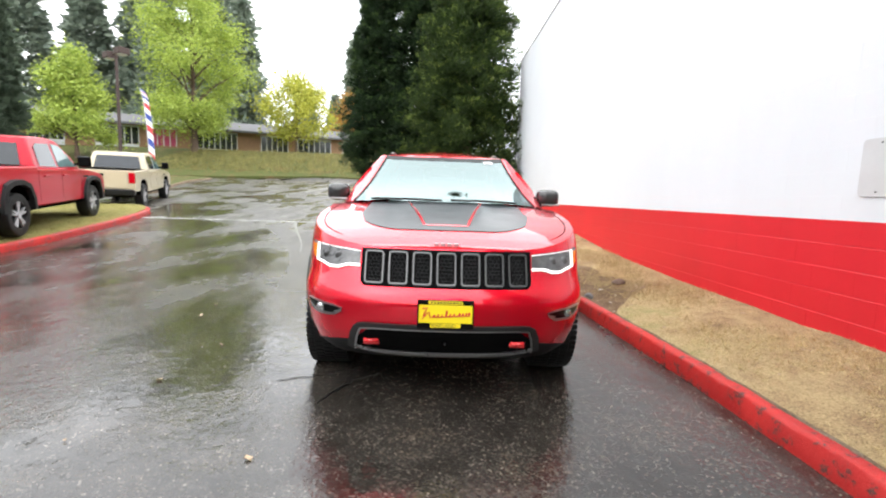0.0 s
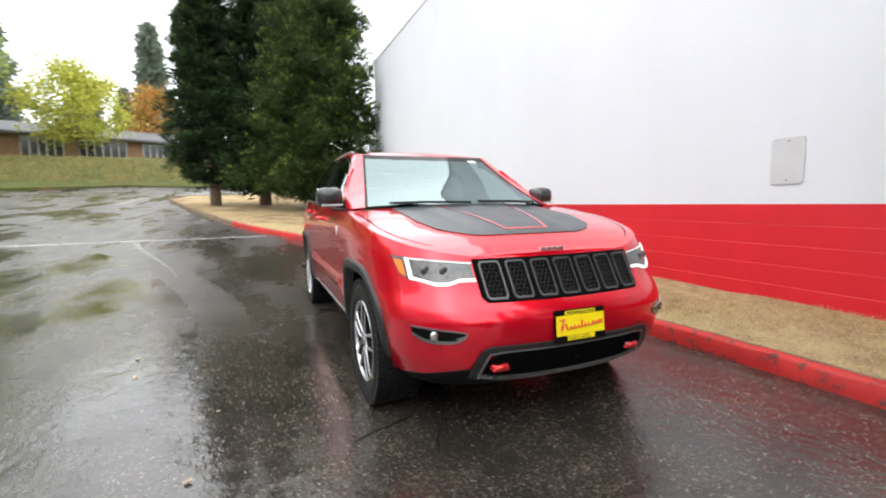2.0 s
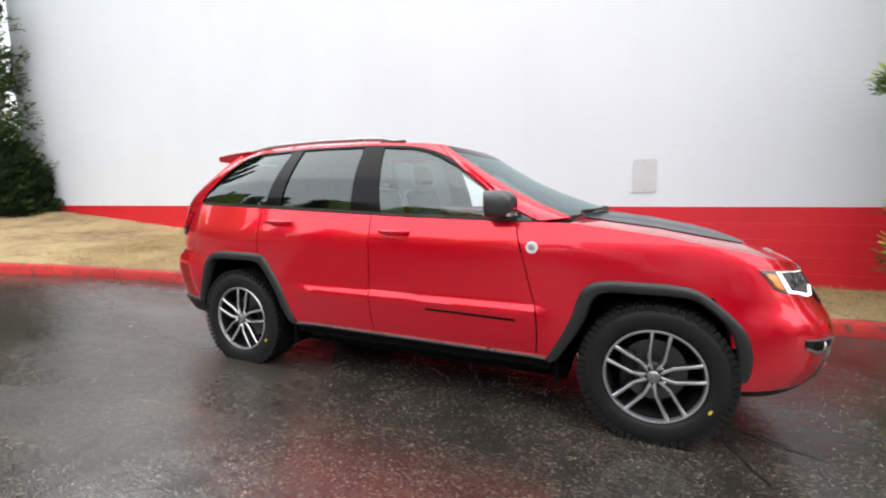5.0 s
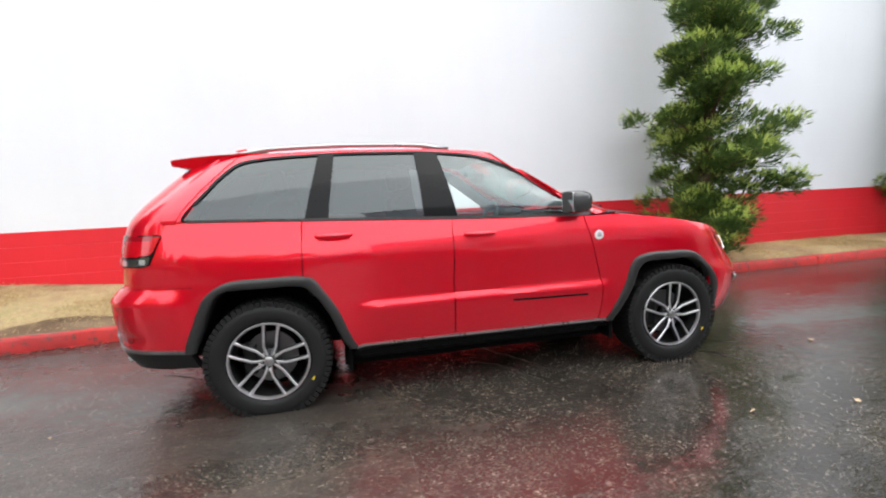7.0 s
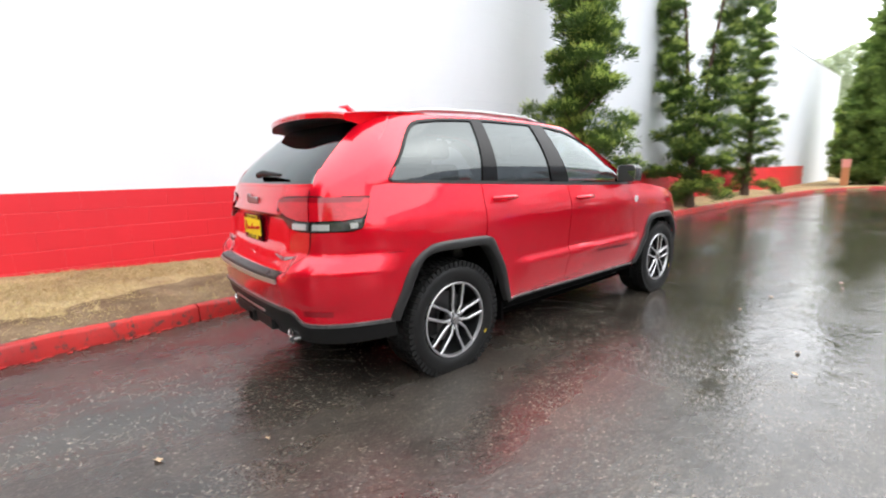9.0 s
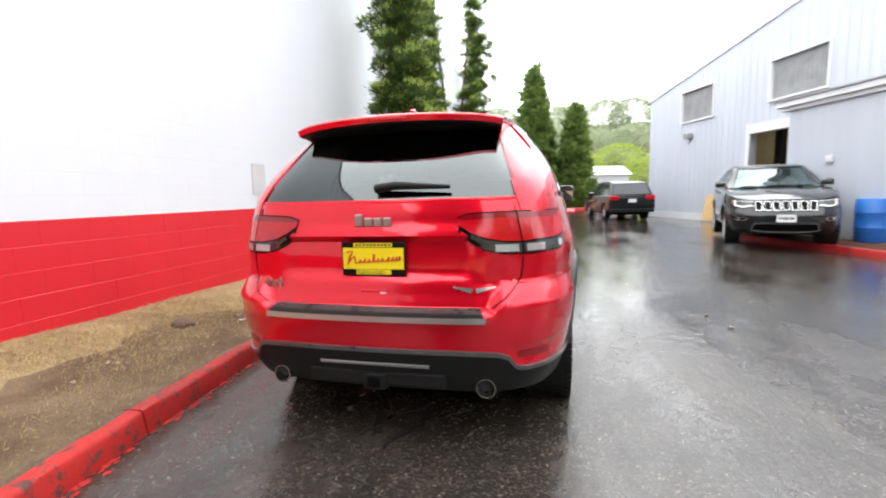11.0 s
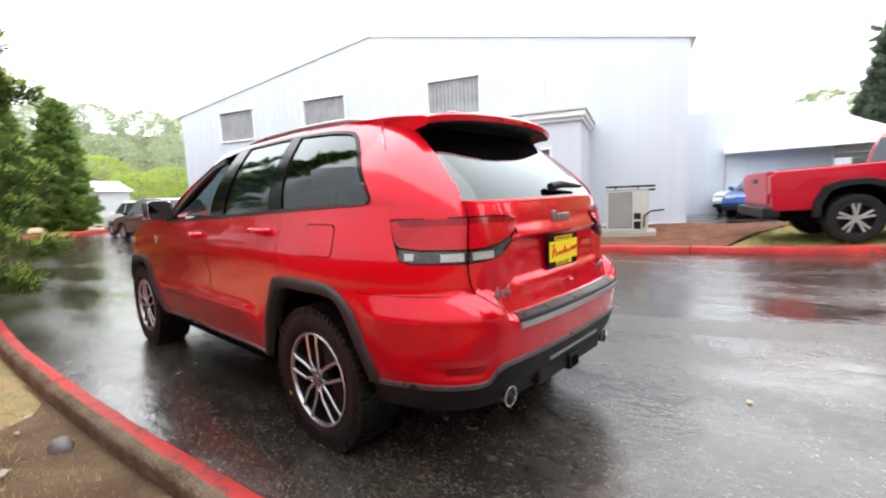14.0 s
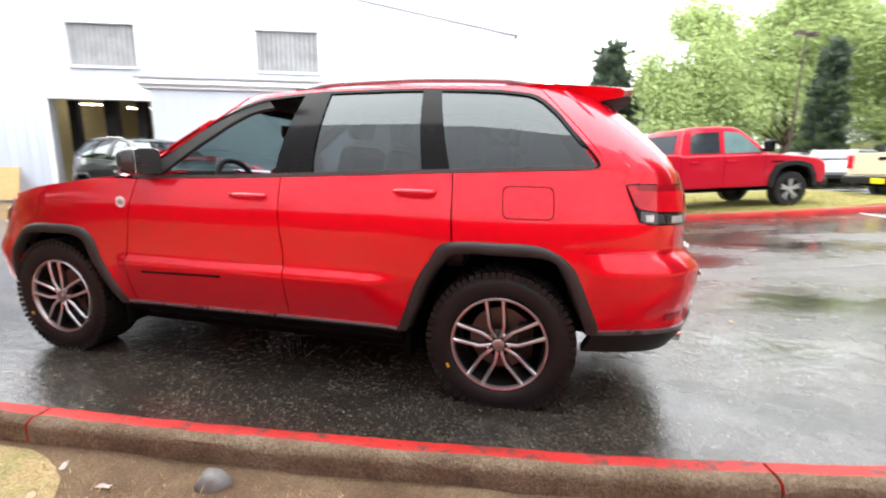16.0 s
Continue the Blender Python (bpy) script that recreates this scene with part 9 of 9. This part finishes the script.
# ---- tents, far shed, lamps, flag ----
CANVAS = plain("white_tent_canvas", g(0.8), 0.6, vary=0.04)
for (x, y, w_) in ((-24.2, 2.75, 6.4), (-30.8, 2.5, 6.4)):
    tent = thing("canopy_tent", "white peaked canopy tent over parked cars", "tent", on_ground(x, y, 0, 0.35, False), "white canopy tents")
    bm = bmesh.new()
    n = 10
    grid = [[bm.verts.new((w_ * (i / n - 0.5), w_ * (j / n - 0.5), 2.5 + 1.7 * max(0.0, 1 - max(abs(2 * i / n - 1), abs(2 * j / n - 1))) ** 1.5)) for i in range(n + 1)] for j in range(n + 1)]
    for j in range(n):
        for i in range(n):
            bm.faces.new((grid[j][i], grid[j][i + 1], grid[j + 1][i + 1], grid[j + 1][i]))
    part("canopy", bm, CANVAS, tent, smooth=50)
    for sx_ in (-1, 1):
        part("valance", boxes((sx_ * w_ / 2 - 0.01, sx_ * w_ / 2 + 0.01, -w_ / 2, w_ / 2, 2.25, 2.5)), CANVAS, tent)
        part("valance", boxes((-w_ / 2, w_ / 2, sx_ * w_ / 2 - 0.01, sx_ * w_ / 2 + 0.01, 2.25, 2.5)), CANVAS, tent)
        for sy_ in (-1, 1):
            part("pole", boxes((sx_ * (w_ / 2 - 0.05) - 0.03, sx_ * (w_ / 2 - 0.05) + 0.03, sy_ * (w_ / 2 - 0.05) - 0.03, sy_ * (w_ / 2 - 0.05) + 0.03, -0.36, 2.4)), SATIN, tent)
low = thing("showroom", "long low pale building behind the tents", "building", on_ground(-40, 2, 102, 0, False))
part("wall", boxes((-16, 16, 0, 8, -0.5, 3.6)), SIDING, low)
part("fascia", boxes((-16.4, 16.4, -0.6, 8.4, 3.6, 4.3)), DOOR_GREY, low)
for i in range(9):
    part("window", boxes((-15 + 3.4 * i, -12.6 + 3.4 * i, -0.06, 0.0, 0.3, 2.9)), DARK_PANE, low)
wing = thing("hall_side_wing", "white metal lean-to beyond the workshop hall", "building", hall_pose(-8.47, -10.7) @ pose(11.7, -9, 0))
part("wall", boxes((0, 6, -0.2, 0, 0, 4.6)), SIDING, wing)
part("roof", boxes((0, 6, -10, -0.2, 4.4, 4.6)), TRIM_WHITE, wing)
shed = thing("white_shed", "small white shed at the end of the lane", "shed", pose(-5.6, -40.5, 0.2, 0, 0, 20))
part("wall", boxes((-2.0, 2.0, -1.5, 1.5, -0.4, 2.6)), SIDING, shed)
bm = bmesh.new()
v = [bm.verts.new((x, y, z)) for x in (-2.2, 2.2) for y, z in ((-1.8, 2.55), (0, 3.4), (1.8, 2.55))]
for q in ((0, 1, 4, 3), (1, 2, 5, 4), (0, 2, 1), (3, 4, 5), (0, 3, 5, 2)):
    bm.faces.new([v[i] for i in q])
part("roof", bm, TRIM_WHITE, shed)


def lot_lamp(x, y, h, rz, label):
    lamp = thing("lamp_post", label, "lamp post", on_ground(x, y, rz, 0.1, False), "car park lamps")
    bm = bmesh.new()
    tube(bm, [(0, 0, -0.2), (0, 0, h)], [0.09, 0.07], 10)
    part("pole", bm, plain("brown_lamp_paint", (0.05, 0.03, 0.024), 0.7) if "brown_lamp_paint" not in bpy.data.materials else bpy.data.materials["brown_lamp_paint"], lamp, smooth=50)
    part("arm", boxes((-0.55, 0.55, -0.05, 0.05, h - 0.12, h - 0.02)), bpy.data.materials["brown_lamp_paint"], lamp)
    for s_ in (-1, 1):
        hd = part("lamp_head", boxes((s_ * 0.72 - 0.33, s_ * 0.72 + 0.33, -0.26, 0.26, h - 0.26, h + 0.06), bevel=0.03), bpy.data.materials["brown_lamp_paint"], lamp)
        part("lamp_glass", boxes((s_ * 0.72 - 0.27, s_ * 0.72 + 0.27, -0.2, 0.2, h - 0.275, h - 0.262)), LAMP_WHITE, hd)
    return lamp


lot_lamp(-16.9, 19.5, 6.9, -35, "brown twin-headed car park lamp post")
lot_lamp(-38.5, 19.5, 10.3, -60, "brown twin-headed lamp post among the trees")

flag = thing("feather_flag", "red white and blue feather flag on a bent pole", "flag", on_ground(-15.6, 19.8, -30, 0.1, False))
bm = bmesh.new()
pole = [(0, 0, 0), (0, 0, 1.5), (-0.12, 0, 3.3), (-0.38, 0, 4.7), (-0.62, 0, 5.2)]
tube(bm, pole, 0.02, 6)
part("pole", bm, SATIN, flag)
FLAG_RED, FLAG_WHITE, FLAG_BLUE = plain("flag_red", (0.55, 0.03, 0.04), 0.7), plain("flag_white", g(0.75), 0.7), plain("flag_blue", (0.03, 0.06, 0.3), 0.7)
line = smooth_line([(q[0], q[2]) for q in pole[1:]], 5)
for i in range(len(line) - 1):
    (xa, za), (xb, zb) = line[i], line[i + 1]
    bm = bmesh.new()
    wdt = 0.55
    for a0, a1, yy in ((0, 0.5, 0.0), (0.5, 1.0, 0.03)):
        vs = [(xa + 0.02 + wdt * a0, yy, za - 0.3 * a0), (xa + 0.02 + wdt * a1, 0.03 - yy, za - 0.3 * a1), (xb + 0.02 + wdt * a1, 0.03 - yy, zb - 0.3 * a1), (xb + 0.02 + wdt * a0, yy, zb - 0.3 * a0)]
        f = bm.faces.new([bm.verts.new(c) for c in vs])
    ext = bmesh.ops.extrude_face_region(bm, geom=bm.faces[:])["geom"]
    bmesh.ops.translate(bm, verts=[q for q in ext if isinstance(q, bmesh.types.BMVert)], vec=(0, 0.006, 0))
    part("stripe", bm, (FLAG_RED, FLAG_WHITE, FLAG_BLUE, FLAG_WHITE)[i % 4], flag)

lay_blocks()
